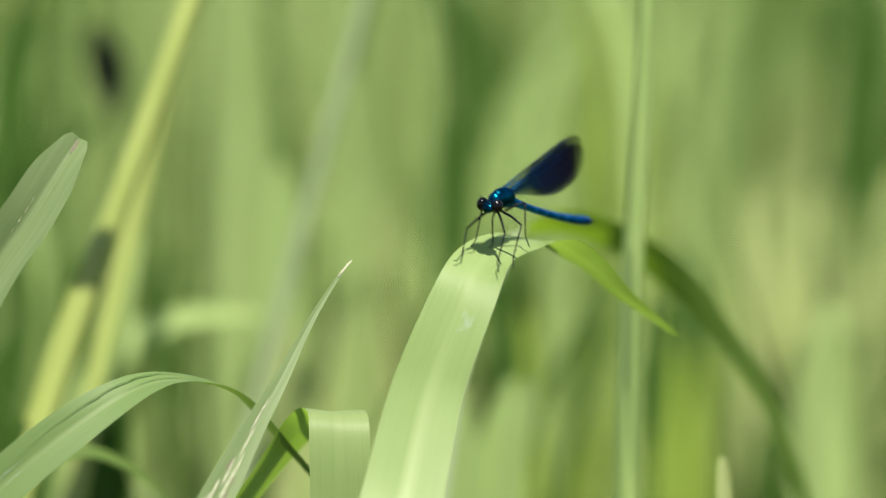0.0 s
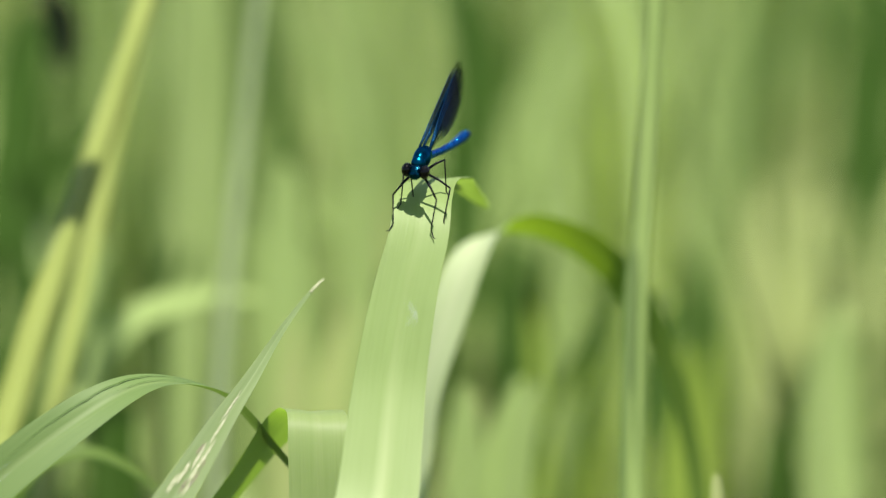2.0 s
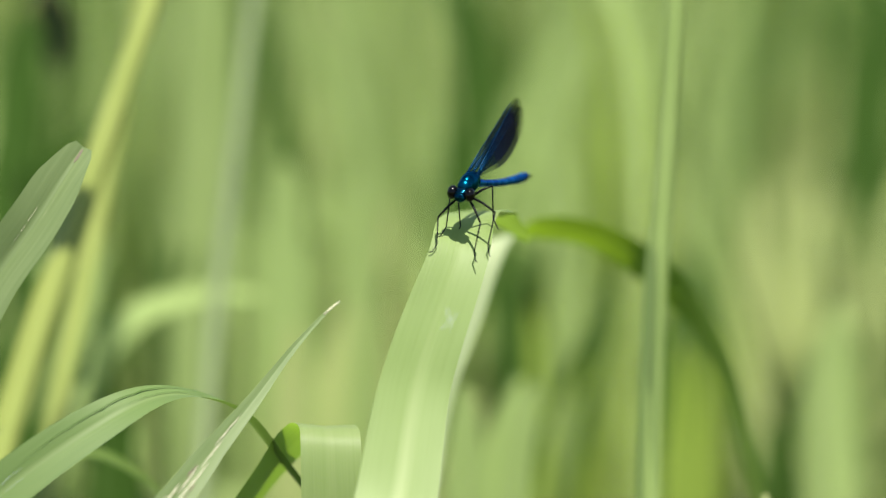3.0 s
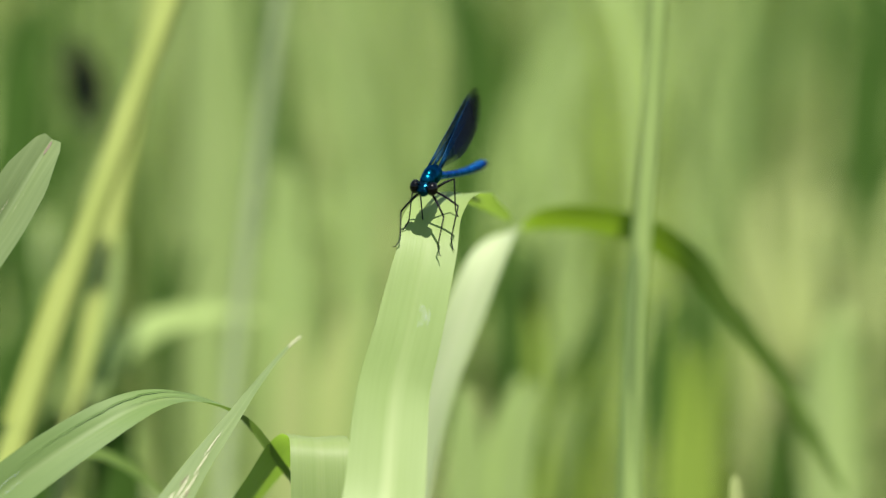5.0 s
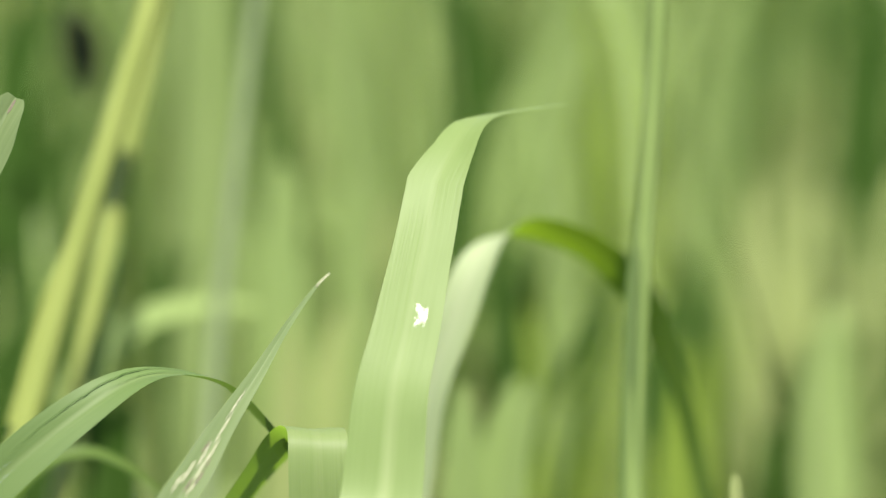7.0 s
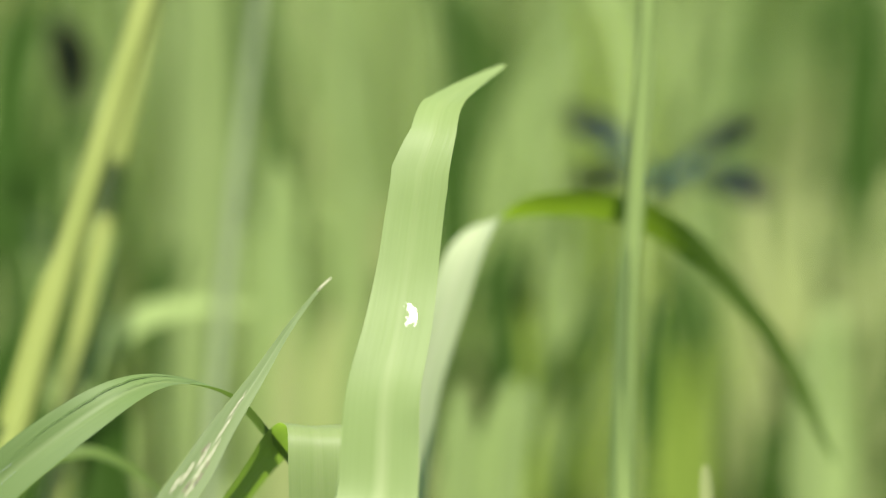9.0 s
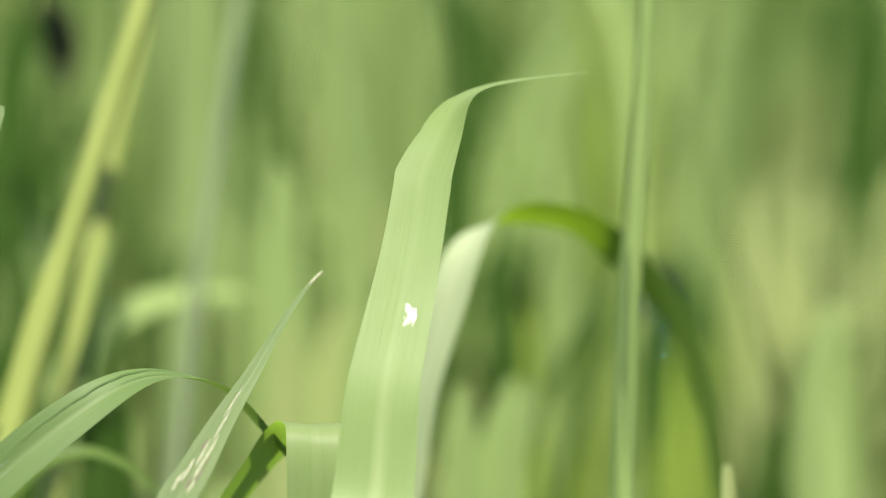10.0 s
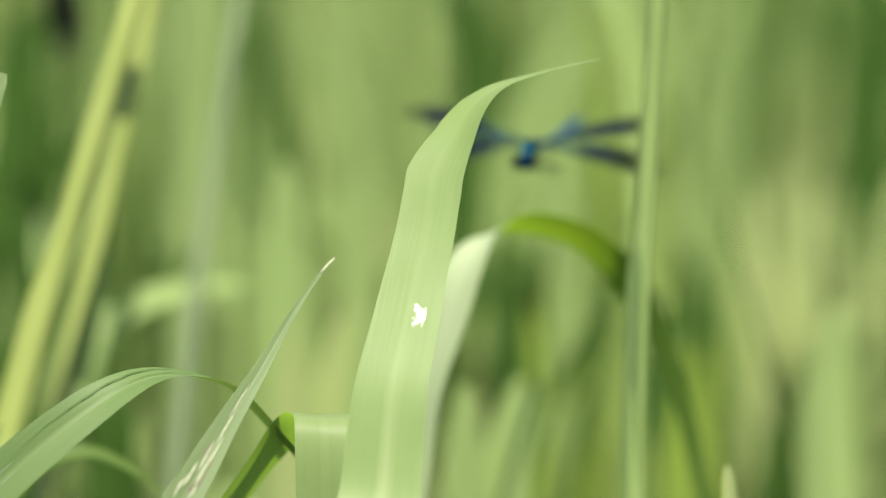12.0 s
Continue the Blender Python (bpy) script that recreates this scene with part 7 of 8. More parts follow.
stand_leaf(SHADY, [(118.5, 374.7, -169.8, 0), (116, 376.5, -159.7, 0), (115.1, 378.2, -149.6, 0), (115.9, 380, -139.5, 0)], 10.7, LEAF_DEEP)
stand_leaf(SHADY, [(132.7, 445.1, -187.6, 0), (133.3, 448.2, -170.2, 0), (133.2, 451.3, -152.7, 0), (132.3, 454.3, -135.2, 0)], 9.2, LEAF_DEEP)
stand_leaf(PLAIN_GREEN, [(-60.6, 471.9, -166.7, 0), (-59.7, 483.9, -81.5, 0), (-56.5, 488.7, -53.3, 0), (-53, 492.9, -28.6, 0), (-49.9, 498.3, 3.2, 0)], 9, LEAF_FIELD, True)
stand_leaf(SHADY, [(-60.4, 331.9, -134, 0), (-59.7, 343.86, -57.2, 0), (-58.6, 348.66, -31.7, 0), (-57, 353.46, -6.3, 0), (-54.6, 358.26, 19.2, 0)], 5, LEAF_DEEP, True)
stand_leaf(STRAWY, [(-36.8, 525.46, -141.3, 0), (-38.7, 533.86, -90.2, 0), (-39.6, 540.46, -50, 0), (-41.4, 547.66, -6.3, 0)], 14, LEAF_STRAW)
stand_leaf(PLAIN_GREEN, [(-52, 529.5, -180.3, 0), (-51.4, 537.3, -132.4, 0), (-52.3, 542.1, -103, 0), (-54.8, 545.7, -81, 0)], 19.04, LEAF_FIELD)
stand_leaf(SHADY, [(20.1, 701.9, -220.5, 0), (20.9, 715.7, -121.7, 0), (20.2, 720.5, -93.2, 0), (19.4, 725.7, -62.6, 0), (17.4, 730.2, -36.1, 0)], 13, LEAF_DEEP, True)
stand_leaf(SHADY, [(18.3, 288, -123.8, 0), (19.1, 300, -123.7, 0), (17.7, 304.86, -98.5, 0), (18.3, 309.36, -75.3, 0), (19.3, 313.86, -52, 0)], 10, LEAF_DEEP, True)
stand_leaf(SHADY, [(5.4, 298.9, -126.3, 0), (6, 310.86, -67.5, 0), (6.6, 313.56, -53.5, 0), (7.6, 315.96, -41.1, 0), (8.9, 317.76, -31.8, 0)], 7, LEAF_DEEP, True)
stand_leaf(PLAIN_GREEN, [(55.1, 523.2, -178.7, 0), (55.8, 537.6, -90.9, 0), (59.8, 543, -63.5, 0), (58.3, 547.7, -39.9, 0), (48.5, 554.5, -5.2, 0)], 9, LEAF_FIELD, True)
stand_leaf(SHADY, [(80.7, 480.1, -168.7, 0), (81.4, 492.06, -93.9, 0), (82.1, 495.66, -72.6, 0), (83.2, 498.36, -56.6, 0), (83.9, 501.06, -40.6, 0)], 7, LEAF_DEEP, True)
stand_leaf(PLAIN_GREEN, [(117.4, 628.6, -209.5, 0), (128.3, 637, -154.4, 0), (142.1, 642.4, -119.1, 0), (161.9, 646.6, -91.7, 0)], 15.68, LEAF_FIELD)
stand_leaf(BRIGHT, [(62.9, 246.46, -129.6, 0), (62, 250.96, -107.3, 0), (60.5, 254.86, -88, 0), (58.4, 258.46, -70.1, 0)], 11, LEAF_LIME)
stand_leaf(BRIGHT, [(29.5, 336.46, -151.8, 0), (28.7, 342.46, -119.8, 0), (29.5, 347.86, -91, 0), (32.8, 352.36, -66.9, 0)], 10, LEAF_LIME)
stand_leaf(SHADY, [(31, 267.96, -127, 0), (38, 274.26, -95.2, 0), (43.4, 278.46, -74, 0), (47, 282.06, -55.9, 0)], 4.5, LEAF_DEEP)
stand_leaf(SHADY, [(13.9, 356.46, -156.7, 0), (14.6, 359.46, -140.5, 0), (14.2, 362.16, -125.8, 0), (13.6, 364.26, -114.5, 0)], 9, LEAF_DEEP)
stand_leaf(SHADY, [(99.6, 327.66, -143, 0), (102.9, 330.96, -125.5, 0), (106.1, 333.66, -111.2, 0), (108.1, 335.76, -100.1, 0)], 4, LEAF_DEEP)
stand_leaf(SHADY, [(-123.2, 261.9, -117.7, 0), (-122.5, 273.86, -45, 0), (-119.5, 277.76, -25.5, 0), (-115.7, 281.66, -5.9, 0), (-109.3, 285.86, 15.2, 0)], 9, LEAF_DEEP, True)
stand_leaf(PLAIN_GREEN, [(-146.5, 421.5, -84.5, 0), (-133.6, 424.3, -68.6, 0), (-120.9, 426.6, -55.9, 0), (-108.4, 428.4, -45.3, 0)], 10.08, LEAF_FIELD)
stand_leaf(SHADY, [(-115.4, 324.46, -50.6, 0), (-109.1, 327.16, -36.5, 0), (-102.7, 328.9, -27.4, 0), (-94.4, 330.46, -19.2, 0)], 6, LEAF_DEEP)
stand_leaf(SHADY, [(-120.9, 230, -107.5, 0), (-117.2, 233.96, -88.2, 0), (-114.6, 236.96, -73.5, 0), (-111.6, 239.66, -60.3, 0)], 10, LEAF_DEEP)
stand_leaf(SHADY, [(-85.8, 243.66, -91.8, 0), (-91.1, 245.46, -82.9, 0), (-89.6, 247.56, -72.6, 0), (-80.5, 248.46, -68.2, 0)], 4, LEAF_DEEP)
stand_leaf(STRAWY, [(-35.7, 313.06, -110, 0), (-27.4, 318.46, -81.9, 0), (-19.4, 322.36, -61.5, 0), (-12.8, 325.96, -42.7, 0)], 8, LEAF_STRAW)
stand_leaf(STRAWY, [(-37, 328.56, -138.2, 0), (-37.5, 331.86, -120.8, 0), (-37.9, 334.86, -104.9, 0), (-38.5, 337.26, -92.2, 0)], 10, LEAF_STRAW)
stand_leaf(SHADY, [(135.5, 518.9, -177.7, 0), (136.2, 530.86, -108.4, 0), (138.4, 535.06, -82.9, 0), (137, 539.26, -57.3, 0), (132.4, 544.66, -24.5, 0)], 11, LEAF_DEEP, True)
stand_leaf(SHADY, [(107.2, 621.9, -201.8, 0), (107.7, 633.86, -107.6, 0), (108.6, 637.46, -84.2, 0), (109.2, 641.06, -60.8, 0), (107.5, 645.26, -33.6, 0)], 10, LEAF_DEEP, True)
stand_leaf(SHADY, [(-84.6, 328.9, -133.3, 0), (-84, 340.86, -73.1, 0), (-86.4, 342.66, -63.5, 0), (-87.2, 345.06, -50.8, 0), (-86.4, 348.36, -33.3, 0)], 6, LEAF_DEEP, True)


# ---- the reed stand behind ----
def reed_into(bm, lay, x, y, h, w, lean, turn, bend):
    """One blade into a joined mesh: a folded strip from the ground, leaning and bending over."""
    n = 9
    side = Vector((math.cos(turn), math.sin(turn), 0))
    face = Vector((-math.sin(turn), math.cos(turn), 0))
    way = Vector((lean[0], lean[1], 0))
    rows = []
    for i in range(n):
        t = i / (n - 1)
        c = Vector((x, y, h * t * (1 - 0.18 * bend * t * t))) + way * (h * (t + bend * t ** 3))
        ww = w * (0.55 + 0.9 * t if t < 0.5 else (1.0 - (t - 0.5) ** 1.6 * 3.0)) * 0.5
        ww = max(ww, w * 0.02)
        rows.append([bm.verts.new(c + side * ww * q + face * ww * 0.25 * abs(q)) for q in (-1, 0, 1)])
    for i in range(n - 1):
        for j in range(2):
            f = bm.faces.new((rows[i][j], rows[i][j + 1], rows[i + 1][j + 1], rows[i + 1][j]))
            for lp, (a, b) in zip(f.loops, ((i, j), (i, j + 1), (i + 1, j + 1), (i + 1, j))):
                lp[lay].uv = ((b - 1) * w * 500, a * h * 1000 / (n - 1))


rng = random.Random(5)


def near_reed(kind):
    """A reed plant with a stem and four to six leaves."""
    ob = thing("reed_plant", Vector((0, 0, 0)), "tall green reed plant with long narrow leaves", "reed", "reeds behind the perch")
    h = 0.62 + 0.07 * kind
    pts = [Vector((0.01 * math.sin(k * 0.5 + kind), 0.012 * k / 12 * math.cos(kind), h * k / 12)) for k in range(13)]
    part("stem", tube_bm(pts, [0.004 - 0.0018 * k / 12 for k in range(13)], 9), STEM if kind % 2 else STEM_YELLOW, ob)
    for k in range(4 + kind % 3):
        bm = bmesh.new()
        lay = bm.loops.layers.uv.new("UVMap")
        a = rng.uniform(0, 6.28)
        z = 0.12 + 0.09 * k
        reed_into(bm, lay, 0, 0, rng.uniform(0.3, 0.42), rng.uniform(0.011, 0.018), (0.3 * math.cos(a), 0.3 * math.sin(a)), a + 1.57 + rng.uniform(-0.5, 0.5), rng.uniform(0.2, 0.9))
        leaf = part("leaf", bm, LEAF_FIELD, ob)
        leaf.location = pts[min(12, round(z / h * 12))]
    return ob


kinds = [near_reed(k) for k in range(5)]
spots = []
for row in range(4):
    for i in range(6):
        yy = 0.8 + row * 0.2 + rng.uniform(-0.06, 0.06)
        half = 0.11 * (1 + yy) + 0.05
        spots.append((-half + 2 * half * (i + rng.uniform(0.1, 0.9)) / 6, yy))
for i, (x, y) in enumerate(spots):
    m = pose(x, y, 0, rng.uniform(-4, 4), rng.uniform(-6, 6), rng.uniform(0, 360))
    if i < 5:
        kinds[i].matrix_basis = m
    else:
        copy_thing(kinds[i % 5], m)

bm = bmesh.new()
lay = bm.loops.layers.uv.new("UVMap")
for i in range(260):
    y = rng.uniform(0.3, 0.85)
    half = 0.1 * (1 + y) + 0.03
    a = rng.uniform(0, 6.28)
    le = rng.uniform(0.03, 0.3)
    reed_into(bm, lay, rng.uniform(-half, half), y, rng.uniform(0.42, 0.74), rng.uniform(0.006, 0.016), (le * math.cos(a), le * math.sin(a)), rng.uniform(-1.2, 1.2), rng.uniform(0, 1.2))
for name, material, label, many in (("old_reed_thicket", LEAF_DEEP, "scattered dark green reed blades in the stand", 110), ("pale_reed_thicket", LEAF_STRAW, "scattered pale straw-green reed blades in the stand", 130)):
    extra = bmesh.new()
    lay2 = extra.loops.layers.uv.new("UVMap")
    for i in range(many):
        y = rng.uniform(0.38, 1.0)
        half = 0.11 * (1 + y) + 0.03
        a = rng.uniform(0, 6.28)
        le = rng.uniform(0.05, 0.5)
        reed_into(extra, lay2, rng.uniform(-half, half) - 0.3 * le * math.cos(a), y, rng.uniform(0.32, 0.66), rng.uniform(0.01, 0.03), (le * math.cos(a), 0.4 * le * math.sin(a)), rng.uniform(-0.8, 0.8), rng.uniform(0.1, 1.3))
    own = random.Random(many)
    for i in range(55):  # thin blades between the stems
        y = own.uniform(0.26, 0.6)
        half = 0.1 * (1 + y)
        a = own.uniform(0, 6.28)
        le = own.uniform(0.02, 0.3)
        reed_into(extra, lay2, own.uniform(-half, half) - 0.5 * le * math.cos(a), y, own.uniform(0.46, 0.74), own.uniform(0.0025, 0.006), (le * math.cos(a), 0.3 * le * math.sin(a)), own.uniform(-0.7, 0.7), own.uniform(0, 0.8))
    tagged(new(name, mesh_of(name, extra, material)), label, "reeds", kind="stuff")
thicket = tagged(new("reed_thicket", mesh_of("reed_thicket", bm, LEAF_FIELD)), "loose thicket of narrow sunlit reed blades", "reeds", kind="stuff")

bm = bmesh.new()
lay = bm.loops.layers.uv.new("UVMap")
for i in range(2600):
    y = 0.85 + 4.6 * rng.random() ** 1.3
    half = 0.13 * (1 + y) + 0.25
    x = rng.uniform(-half, half)
    clump = noise.noise((x * 3.0, y * 2.0, 3.1))
    if clump < -0.18:
        continue
    a = rng.uniform(0, 6.28)
    le = rng.uniform(0.02, 0.16)
    reed_into(bm, lay, x, y, rng.uniform(0.32, 0.72) + 0.2 * clump, rng.uniform(0.012, 0.026), (le * math.cos(a), le * math.sin(a)), rng.uniform(-0.9, 0.9), rng.uniform(0, 0.8))
for i in range(15000):
    x, y = rng.uniform(-4.5, 4.5), rng.uniform(-5, 6)
    if abs(x) < 0.13 * (1 + y) + 0.3 and y > -1.6 or math.hypot(x, y + 1) < 0.8:
        continue
    a = rng.uniform(0, 6.28)
    le = rng.uniform(0.02, 0.2)
    reed_into(bm, lay, x, y, rng.uniform(0.3, 0.75), rng.uniform(0.012, 0.026), (le * math.cos(a), le * math.sin(a)), rng.uniform(0, 3.14), rng.uniform(0, 0.8))
tagged(new("reed_stand", mesh_of("reed_stand", bm, LEAF_FIELD)), "dense stand of tall green reeds in sunlight", "reeds", kind="stuff")


# ---- the damselfly ----
def wing_bm(length, chord, hind):
    """Wing along x, leading edge at y = 0, trailing towards negative y; in metres."""
    bm = bmesh.new()
    lay = bm.loops.layers.uv.new("UVMap")
    n = 26
    rows = []
    for i in range(n + 1):
        t = (i / n) ** 0.9
        lead = 0.0 if t < 0.78 else -0.38 * chord * (1 - math.sqrt(max(0.0, 1 - ((t - 0.78) / 0.22) ** 2)))
        w = chord * (0.1 + 0.9 * math.sin(0.5 * math.pi * min(1, t / 0.68)) ** 1.35)
        trail = -w if t < 0.72 else -0.38 * chord - (w - 0.38 * chord) * math.sqrt(max(0.0, 1 - ((t - 0.72) / 0.28) ** 2))
        rows.append([(length * t, lead + (trail - lead) * j / 8, 0.012 * chord * (1 if j % 2 else -1) * min(1, t * 4) * (1 - t)) for j in range(9)])
    vs = [[bm.verts.new(Vector(p) / 1000) for p in r] for r in rows]
    for i in range(n):
        for j in range(8):
            f = bm.faces.new((vs[i][j], vs[i + 1][j], vs[i + 1][j + 1], vs[i][j + 1]))
            for lp, (a, b) in zip(f.loops, ((i, j), (i + 1, j), (i + 1, j + 1), (i, j + 1))):
                lp[lay].uv = rows[a][b][:2]
    return bm


def wing_pose(root, side, sweep, raise_, twist=0.0):
    """In the body's space: sweep back and raise in degrees."""
    s, e = radians(sweep), radians(raise_)
    a = Vector((-math.sin(s), side * math.cos(s) * math.cos(e), math.cos(s) * math.sin(e))).normalized()
    c = Vector((1, 0, 0))
    c = (c - a * c.dot(a)).normalized()
    z = a.cross(c)
    m = Matrix(((a.x, c.x, z.x, root[0] / 1000), (a.y, c.y, z.y, root[1] / 1000), (a.z, c.z, z.z, root[2] / 1000), (0, 0, 0, 1)))
    return m @ pose(0, 0, 0, twist * side, 0, 0)


def V(x, y, z):
    return Vector((x, y, z)) / 1000


HEAD_BACK = -0.6
fly = thing("damselfly", (0, 0, 1), "metallic blue damselfly with dark-banded wings", "damselfly")
# thorax: body along x, head at +x
bm = ball_bm(V(0.2, 0, 0.2), V(3.5, 1.9, 2.3), pose(0, 0, 0, 0, 22, 0))
ball_bm(V(2.6, 0, -0.6), V(1.6, 1.6, 1.8), None, 16, 12, bm)
ball_bm(V(-2.0, 0, 0.6), V(2.2, 1.6, 2.1), None, 16, 12, bm)
ball_bm(V(1.7, 0, 0.7), V(1.9, 1.3, 1.3), pose(0, 0, 0, 0, 35, 0), 18, 12, bm)
ball_bm(V(-0.6, 0.85, 1.1), V(2.2, 0.9, 1.2), pose(0, 0, 0, 0, 20, 0), 16, 12, bm)
ball_bm(V(-0.6, -0.85, 1.1), V(2.2, 0.9, 1.2), pose(0, 0, 0, 0, 20, 0), 16, 12, bm)
ball_bm(V(-1.2, 0, 1.5), V(1.9, 1.5, 0.9), None, 18, 12, bm)
part("thorax", bm, THORAX, fly, "glossy blue-green thorax")
DROP = -1.5
bm = ball_bm(V(4.7 + HEAD_BACK, 0, -0.6 + DROP), V(1.3, 2.0, 1.4))
ball_bm(V(5.4 + HEAD_BACK, 0, -1.2 + DROP), V(0.95, 1.4, 1.15), None, 14, 10, bm)
ball_bm(V(5.55 + HEAD_BACK, 0, -0.35 + DROP), V(0.6, 1.15, 0.65), None, 14, 10, bm)
ball_bm(V(4.7 + HEAD_BACK, 0, 0.45 + DROP), V(0.7, 1.2, 0.4), None, 14, 10, bm)
head = part("head", bm, FACE, fly, "metallic blue-green face")
for side in (1, -1):
    part("eye", ball_bm(V(4.85 + HEAD_BACK, side * 1.95, -0.45 + DROP), V(1.45, 1.15, 1.5), None, 20, 16), EYE_DARK, head, "large glossy dark eye")
    part("antenna", tube_bm([V(5.5 + HEAD_BACK, side * 0.8, 0.2 + DROP), V(6.4 + HEAD_BACK, side * 1.3, 0.8 + DROP), V(7.2 + HEAD_BACK, side * 1.9, 1.4 + DROP)], [0.00012, 0.00008, 0.00003], 6), LEG, head, "short black antenna")
# abdomen of ten rings, slightly bowed
ab = [(-3.2, 0.2, 1.1), (-5.0, 0.1, 0.95), (-9.2, -0.1, 0.8), (-14.0, -0.25, 0.78), (-18.6, -0.3, 0.8), (-23.2, -0.25, 0.85), (-27.4, -0.1, 0.95), (-31.0, 0.1, 1.05), (-33.8, 0.35, 1.12), (-36.0, 0.55, 1.05), (-37.4, 0.7, 0.75)]
for (x0, z0, r0), (x1, z1, r1) in zip(ab[:-1], ab[1:]):
    pts, rad = [], []
    for k, q in ((0, 0.98), (0.08, 1.0), (0.5, 0.98), (0.92, 1.02), (1, 0.96)):
        pts.append(V(x0 + (x1 - x0) * k, 0, z0 + (z1 - z0) * k))
        rad.append((r0 + (r1 - r0) * k) * q / 1000)
    part("abdomen_ring", tube_bm(pts, rad, 14), BLUE, fly, "shining blue abdomen ring")
for side in (1, -1):
    part("tail_clasper", tube_bm([V(-37.2, side * 0.4, 0.7), V(-38.2, side * 0.9, 0.8), V(-39.0, side * 0.45, 0.7)], [0.0003, 0.0002, 0.0001], 6), LEG, fly, "black tail clasper")
# wings
WINGS = []
for hind in (False, True):
    for side in (1, -1):
        root = (-0.2 - 2.0 * hind, side * (1.15 - 0.3 * hind), 2.0 - 0.2 * hind)
        ob = part("wing", wing_bm(32.0 - hind, 7.5 + 0.4 * hind, hind), WING, fly, "dark blue banded wing" if not hind else "dark blue banded hind wing")
        rim = tube_bm([V(0, 0, 0), V(10, 0.02, 0), V(20, 0.02, 0), V(24, 0.0, 0), V(27, -0.25, 0)], [0.00013, 0.00013, 0.00012, 0.0001, 0.00006], 6)
        for k in (1, 2):
            part("vein", tube_bm([V(0, -0.15 * k, 0.1), V(9, -0.75 * k, 0.05), V(18, -1.25 * k, 0), V(25, -1.4 * k, 0)], [0.00011, 0.0001, 0.00008, 0.00004], 6), VEIN, ob)
        part("leading_vein", rim, VEIN, ob, "dark blue leading vein")
        WINGS.append((ob, root, side, hind))
# legs: hip, knee, foot in body space
LEGS = []
for hip, knee, foot in (((2.2, -0.9, -2.7), (4.6, -4.3, -7.7), (7.1, -3.7, -15)), ((2.2, 0.9, -2.7), (4.6, 5.3, -7.4), (4.3, 5.4, -15.6)),
                        ((1, -1.1, -2.6), (2.1, -3.1, -2.6), (2.7, -3.9, -11.8)), ((1, 1.1, -2.6), (2.1, 7.4, -4.9), (1.4, 7.2, -14.2)),
                        ((-0.4, -1.1, -2.3), (-1.4, -2.3, -4.4), (-2.3, -2, -10.8)), ((-0.4, 1.1, -2.3), (-2.4, 4.4, 0.2), (-4.7, 6.2, -8.8))):
    h, f, knee = Vector(hip), Vector(foot), Vector(knee)
    side = 1 if h.y > 0 else -1
    ankle = knee.lerp(f, 0.72) + Vector((-0.2, -side * 0.7, -0.5))
    bow = h.lerp(knee, 0.5) + Vector((0, 0, 0.3))
    leg = part("leg", tube_bm([(p - h) / 1000 for p in (h, bow, knee)], [0.0003, 0.00027, 0.0002], 8), LEG, fly, "thin black leg")
    leg.location = h / 1000
    part("shin", tube_bm([(p - h) / 1000 for p in (knee, knee.lerp(ankle, 0.5), ankle, f, f + Vector((0.5, side * 0.5, -0.1)))], [0.00018, 0.00015, 0.00014, 0.00012, 0.00008], 7), LEG, leg, "bristly shin and foot")
    for q in range(1, 7):
        a, b = knee.lerp(ankle, q / 7), Vector((0.35, side * 0.45, -0.35))
        part("bristle", tube_bm([(a - h) / 1000, (a + b - h) / 1000], [0.00004, 0.00002], 4), LEG, leg)
    LEGS.append((leg, h, f))

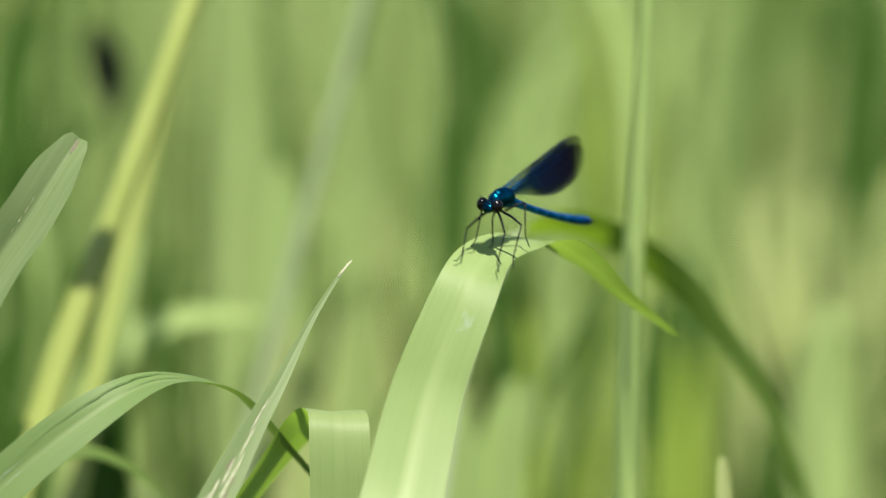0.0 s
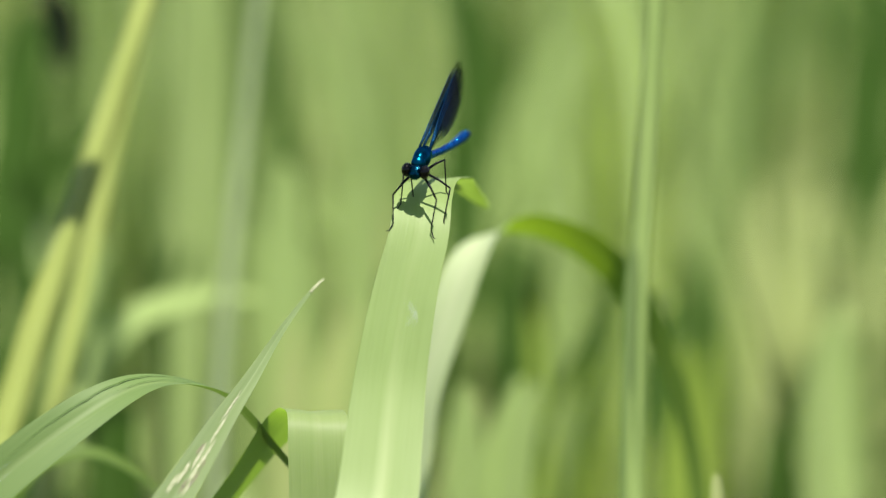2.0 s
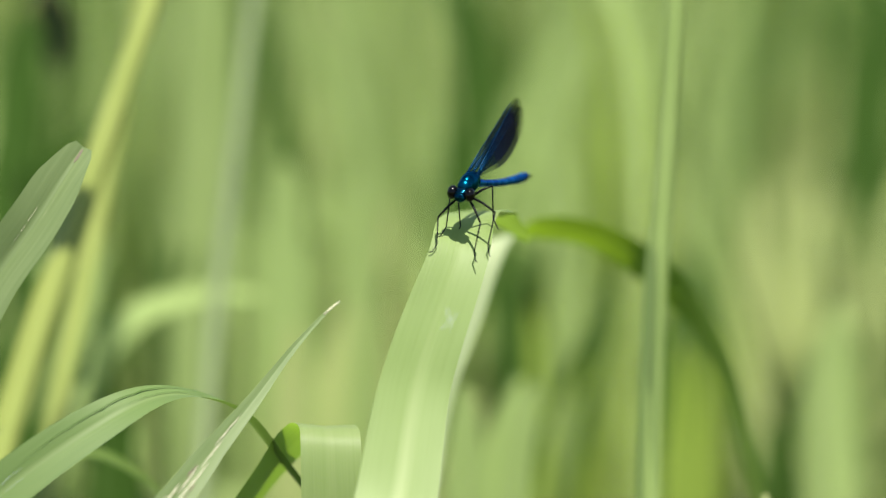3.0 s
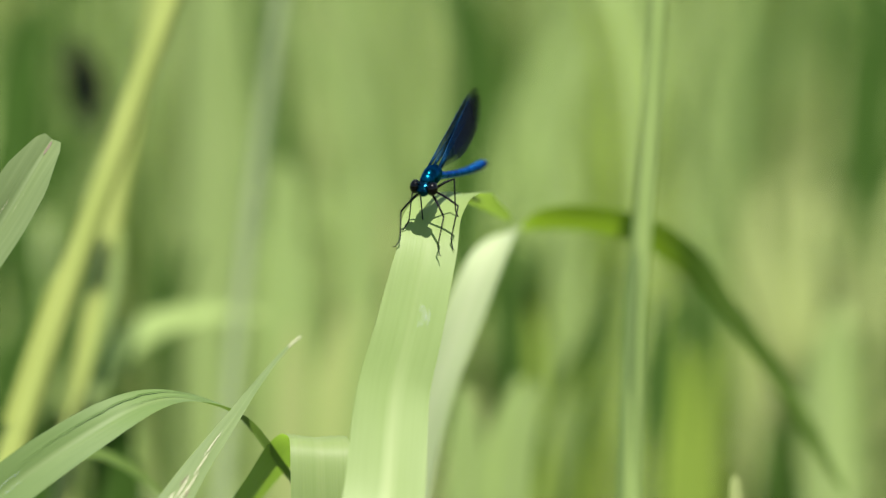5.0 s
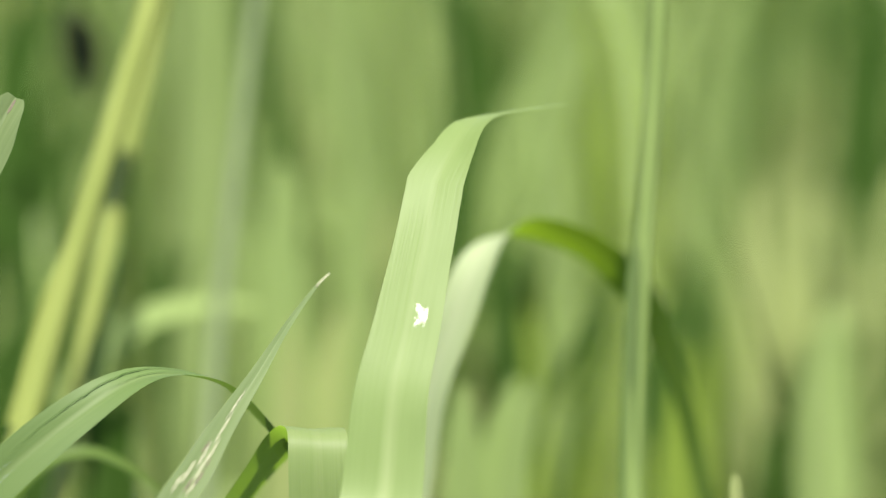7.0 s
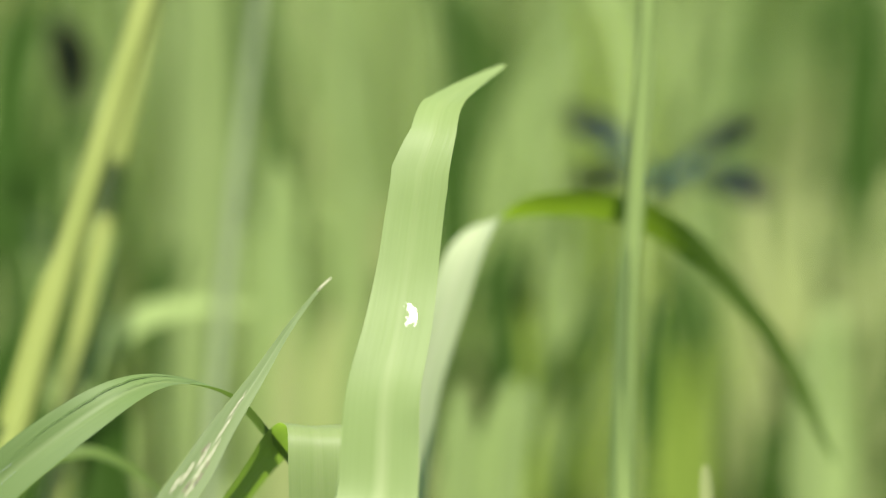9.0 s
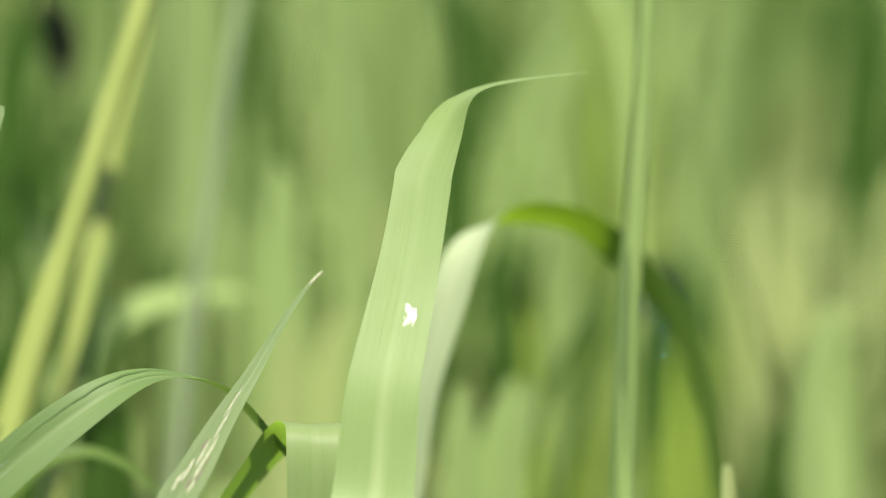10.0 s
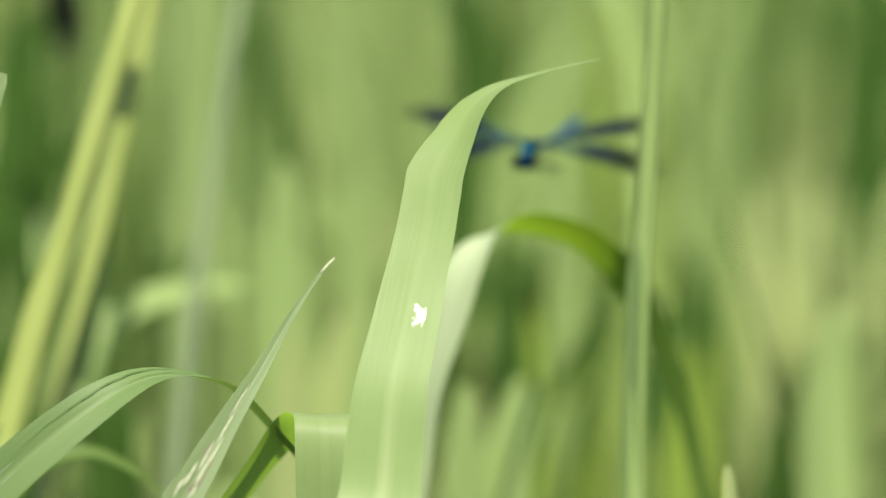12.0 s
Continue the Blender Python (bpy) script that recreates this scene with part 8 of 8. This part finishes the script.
# seconds; place of the thorax; heading, nose down and roll in degrees
FLY_ROWS = [
    (0, mm(12.6, 8.7, 9.3), 33, -16.5, -3), (0.1, mm(6.3, 9.6, 14.5), 30.6, -9.4, -3), (0.2, mm(3.2, 8.1, 16.5), 27.2, -1.3, -3), (0.3, mm(-0.7, 8.6, 19.1), 22.8, 3.8, -3), (0.4, mm(-1.9, 7.5, 20.9), 18.4, 6.9, -3), (0.5, mm(-2.2, 7.7, 22.2), 16, 11.5, -6), (0.6, mm(-3.2, 7.7, 22.2), 12, 12.5, -6), (0.7, mm(-4.1, 7.6, 21.9), 9, 12.5, -6), (0.8, mm(-4.4, 7.7, 22.2), 8, 11.5, -6), (1, mm(-4.4, 7.6, 21.6), 9, 7.5, -6), (1.2, mm(-4.6, 7.2, 19.4), 12, 3, -6), (1.5, mm(-5, 7, 18), 15, -1, -6), (2, mm(-4.5, 7, 18.2), 15, -1, -6), (2.5, mm(-1.9, 6.7, 16.3), 17, -3, -6), (3, mm(5.6, 6.1, 13), 20, -7, -6), (3.4, mm(3.9, 6.2, 13.6), 20, -7, -6), (4.2, mm(-1, 6.4, 15), 17, -4, -6), (5, mm(-2.5, 6.3, 14.4), 18, -5, -6), (5.5, mm(-3.2, 6.5, 15.4), 18, -5, -6), (6, mm(-1.3, 6.7, 16.3), 18, -5, -6), (6.4, mm(-2.5, 6.7, 16.6), 18, -5, -6), (6.5, mm(-3.4, 11.6, 18.9), 17, -3, -4), (6.6, mm(-6.4, 17.2, 28.2), 17, -8, 13), (6.7, mm(-5.8, 19.6, 42), 20, -6, 0), (6.8, mm(-3.2, 30.7, 58.7), 24, -6, 0), (6.95, mm(0.5, 76.1, 86.2), 30, -4, 0), (7.4, mm(26.6, 162.3, 91.4), 40, 0, 0), (8.2, mm(67.6, 254.2, 59.6), 40, 0, 0), (8.6, mm(64.4, 269.4, 2), 30, 0, 0), (8.8, mm(60.6, 265.9, -18.2), 26, 0, 0), (8.9, mm(60.6, 264.2, -27.5), 26, 0, 0), (9, mm(58.6, 264, -28.2), 18, 0, 0), (9.1, mm(55.9, 263.4, -32.1), 20, 0, 0), (9.2, mm(51.6, 261.6, -42.4), 15, 0, 0), (9.3, mm(43.9, 234.7, -51.1), 10, 0, 0), (9.4, mm(43.7, 242.3, -54.3), 8, 0, 0), (9.5, mm(44.9, 248, -66.2), 3, 0, 0), (9.6, mm(45.1, 248.8, -63.5), 4, 0, 0), (9.8, mm(44.1, 257, -63.6), 3, 0, 0), (10, mm(56.7, 255, -71.3), 4, 0, 0), (10.2, mm(57, 256, -69.6), 4, 0, 0), (10.4, mm(50.2, 249.8, -57.8), 10, 0, 0), (10.5, mm(44.3, 242, -57.7), 3, 14, 0), (10.6, mm(43.9, 233, -60.4), 5, 0, 0), (10.8, mm(38.3, 218.7, -49.9), 5, 0, 0), (11, mm(32.5, 199, -22.1), 4, -3, 0), (11.2, mm(33.9, 177, -9.6), 8, -6, 0), (11.4, mm(37.5, 155.2, 4.8), 8, -6, 0), (11.5, mm(36.5, 148, 6.8), 3, 10, 6), (11.6, mm(34, 136.3, 13.1), 8, -6, 0), (11.7, mm(30, 124.1, 12.6), 12, -4, 0), (11.8, mm(28.5, 138.2, 6.6), 16, 0, 0), (11.9, mm(24.3, 123, 6.3), 17, 0, 0), (12, mm(20.5, 112.5, 3.6), 20, 2, 0),
]
# wing beats after the start: seconds, raise of fore and hind wings
BEATS = [(6.6, 17, -19), (6.7, 70, 60), (6.8, 10, -10), (6.9, 65, 50), (7, 10, -14), (7.2, 60, 50), (7.4, 10, -14), (7.6, 60, 50), (7.8, 10, -14), (8, 60, 50), (8.2, 10, -14), (8.4, 60, 50), (8.6, 12, -14), (8.8, 86, 84), (8.9, 60, 50), (9, 26, -18), (9.1, 60, 45), (9.2, 40, 20), (9.3, 8, -8), (9.4, 5, -12), (9.5, 4, -6, 0), (9.6, 6, -12), (9.7, 62, 50), (9.8, 86, 84), (9.9, 8, -14), (10, 88, 86), (10.1, 86, 84), (10.2, 88, 86), (10.3, 60, 50), (10.4, 88, 86), (10.5, 30, 5, 5), (10.6, 16, -20), (10.7, 60, 50), (10.8, 24, -14), (10.9, 60, 40), (11, 30, -20), (11.1, 88, 86), (11.2, 76, 70), (11.3, 10, -16), (11.4, 74, 68), (11.5, 8, -14, 14), (11.6, 40, 5), (11.7, 62, 50), (11.8, 12, -14), (11.9, 62, 48), (12, 9, -17, 20)]


def fly_pose(p, heading, nose_down, roll):
    return Matrix.Translation(p) @ pose(0, 0, 0, 0, 0, -90 - heading) @ pose(0, 0, 0, 0, nose_down, 0) @ pose(0, 0, 0, roll, 0, 0)


def motions():
    for ob, rows in MOVES:
        walk(ob, rows)
    walk(fly, [(t, fly_pose(p, h, d, r)) for t, p, h, d, r in FLY_ROWS])
    for ob, root, side, hind in WINGS:
        shut = wing_pose(root, side, 56 + 2 * hind, 93.2 - hind + 3 * side)
        rows = [(0, shut), (6.4, shut), (6.43, shut), (6.5, wing_pose(root, side, 60, ((18 if hind else 61) if side > 0 else (62 if hind else 50)), 30 if side > 0 else -12)), (6.55, wing_pose(root, side, 10, 38 - 22 * hind - 10 * side, 45))]
        for t, fore, rear, *turn in BEATS:
            rows.append((t, wing_pose(root, side, 58 if fore > 80 else 12 if hind else -4, rear if hind else fore, turn[0] if turn else 62 if t < 11.2 else 32)))
        walk(ob, rows)
    for leg, h, f in LEGS:
        stand = Matrix.Translation(h / 1000)
        down = Vector((0.1 * h.x - 0.15, 0.12 * h.y, -1))
        turn = (f - h).rotation_difference(down).to_matrix().to_4x4()
        hang = stand @ turn
        back = Vector((-1, 0.12 * h.y, -0.35))
        tucked = stand @ down.rotation_difference(back).to_matrix().to_4x4() @ turn
        walk(leg, [(0, stand), (6.5, stand), (6.6, hang), (6.75, tucked), (12, tucked)])


motions()
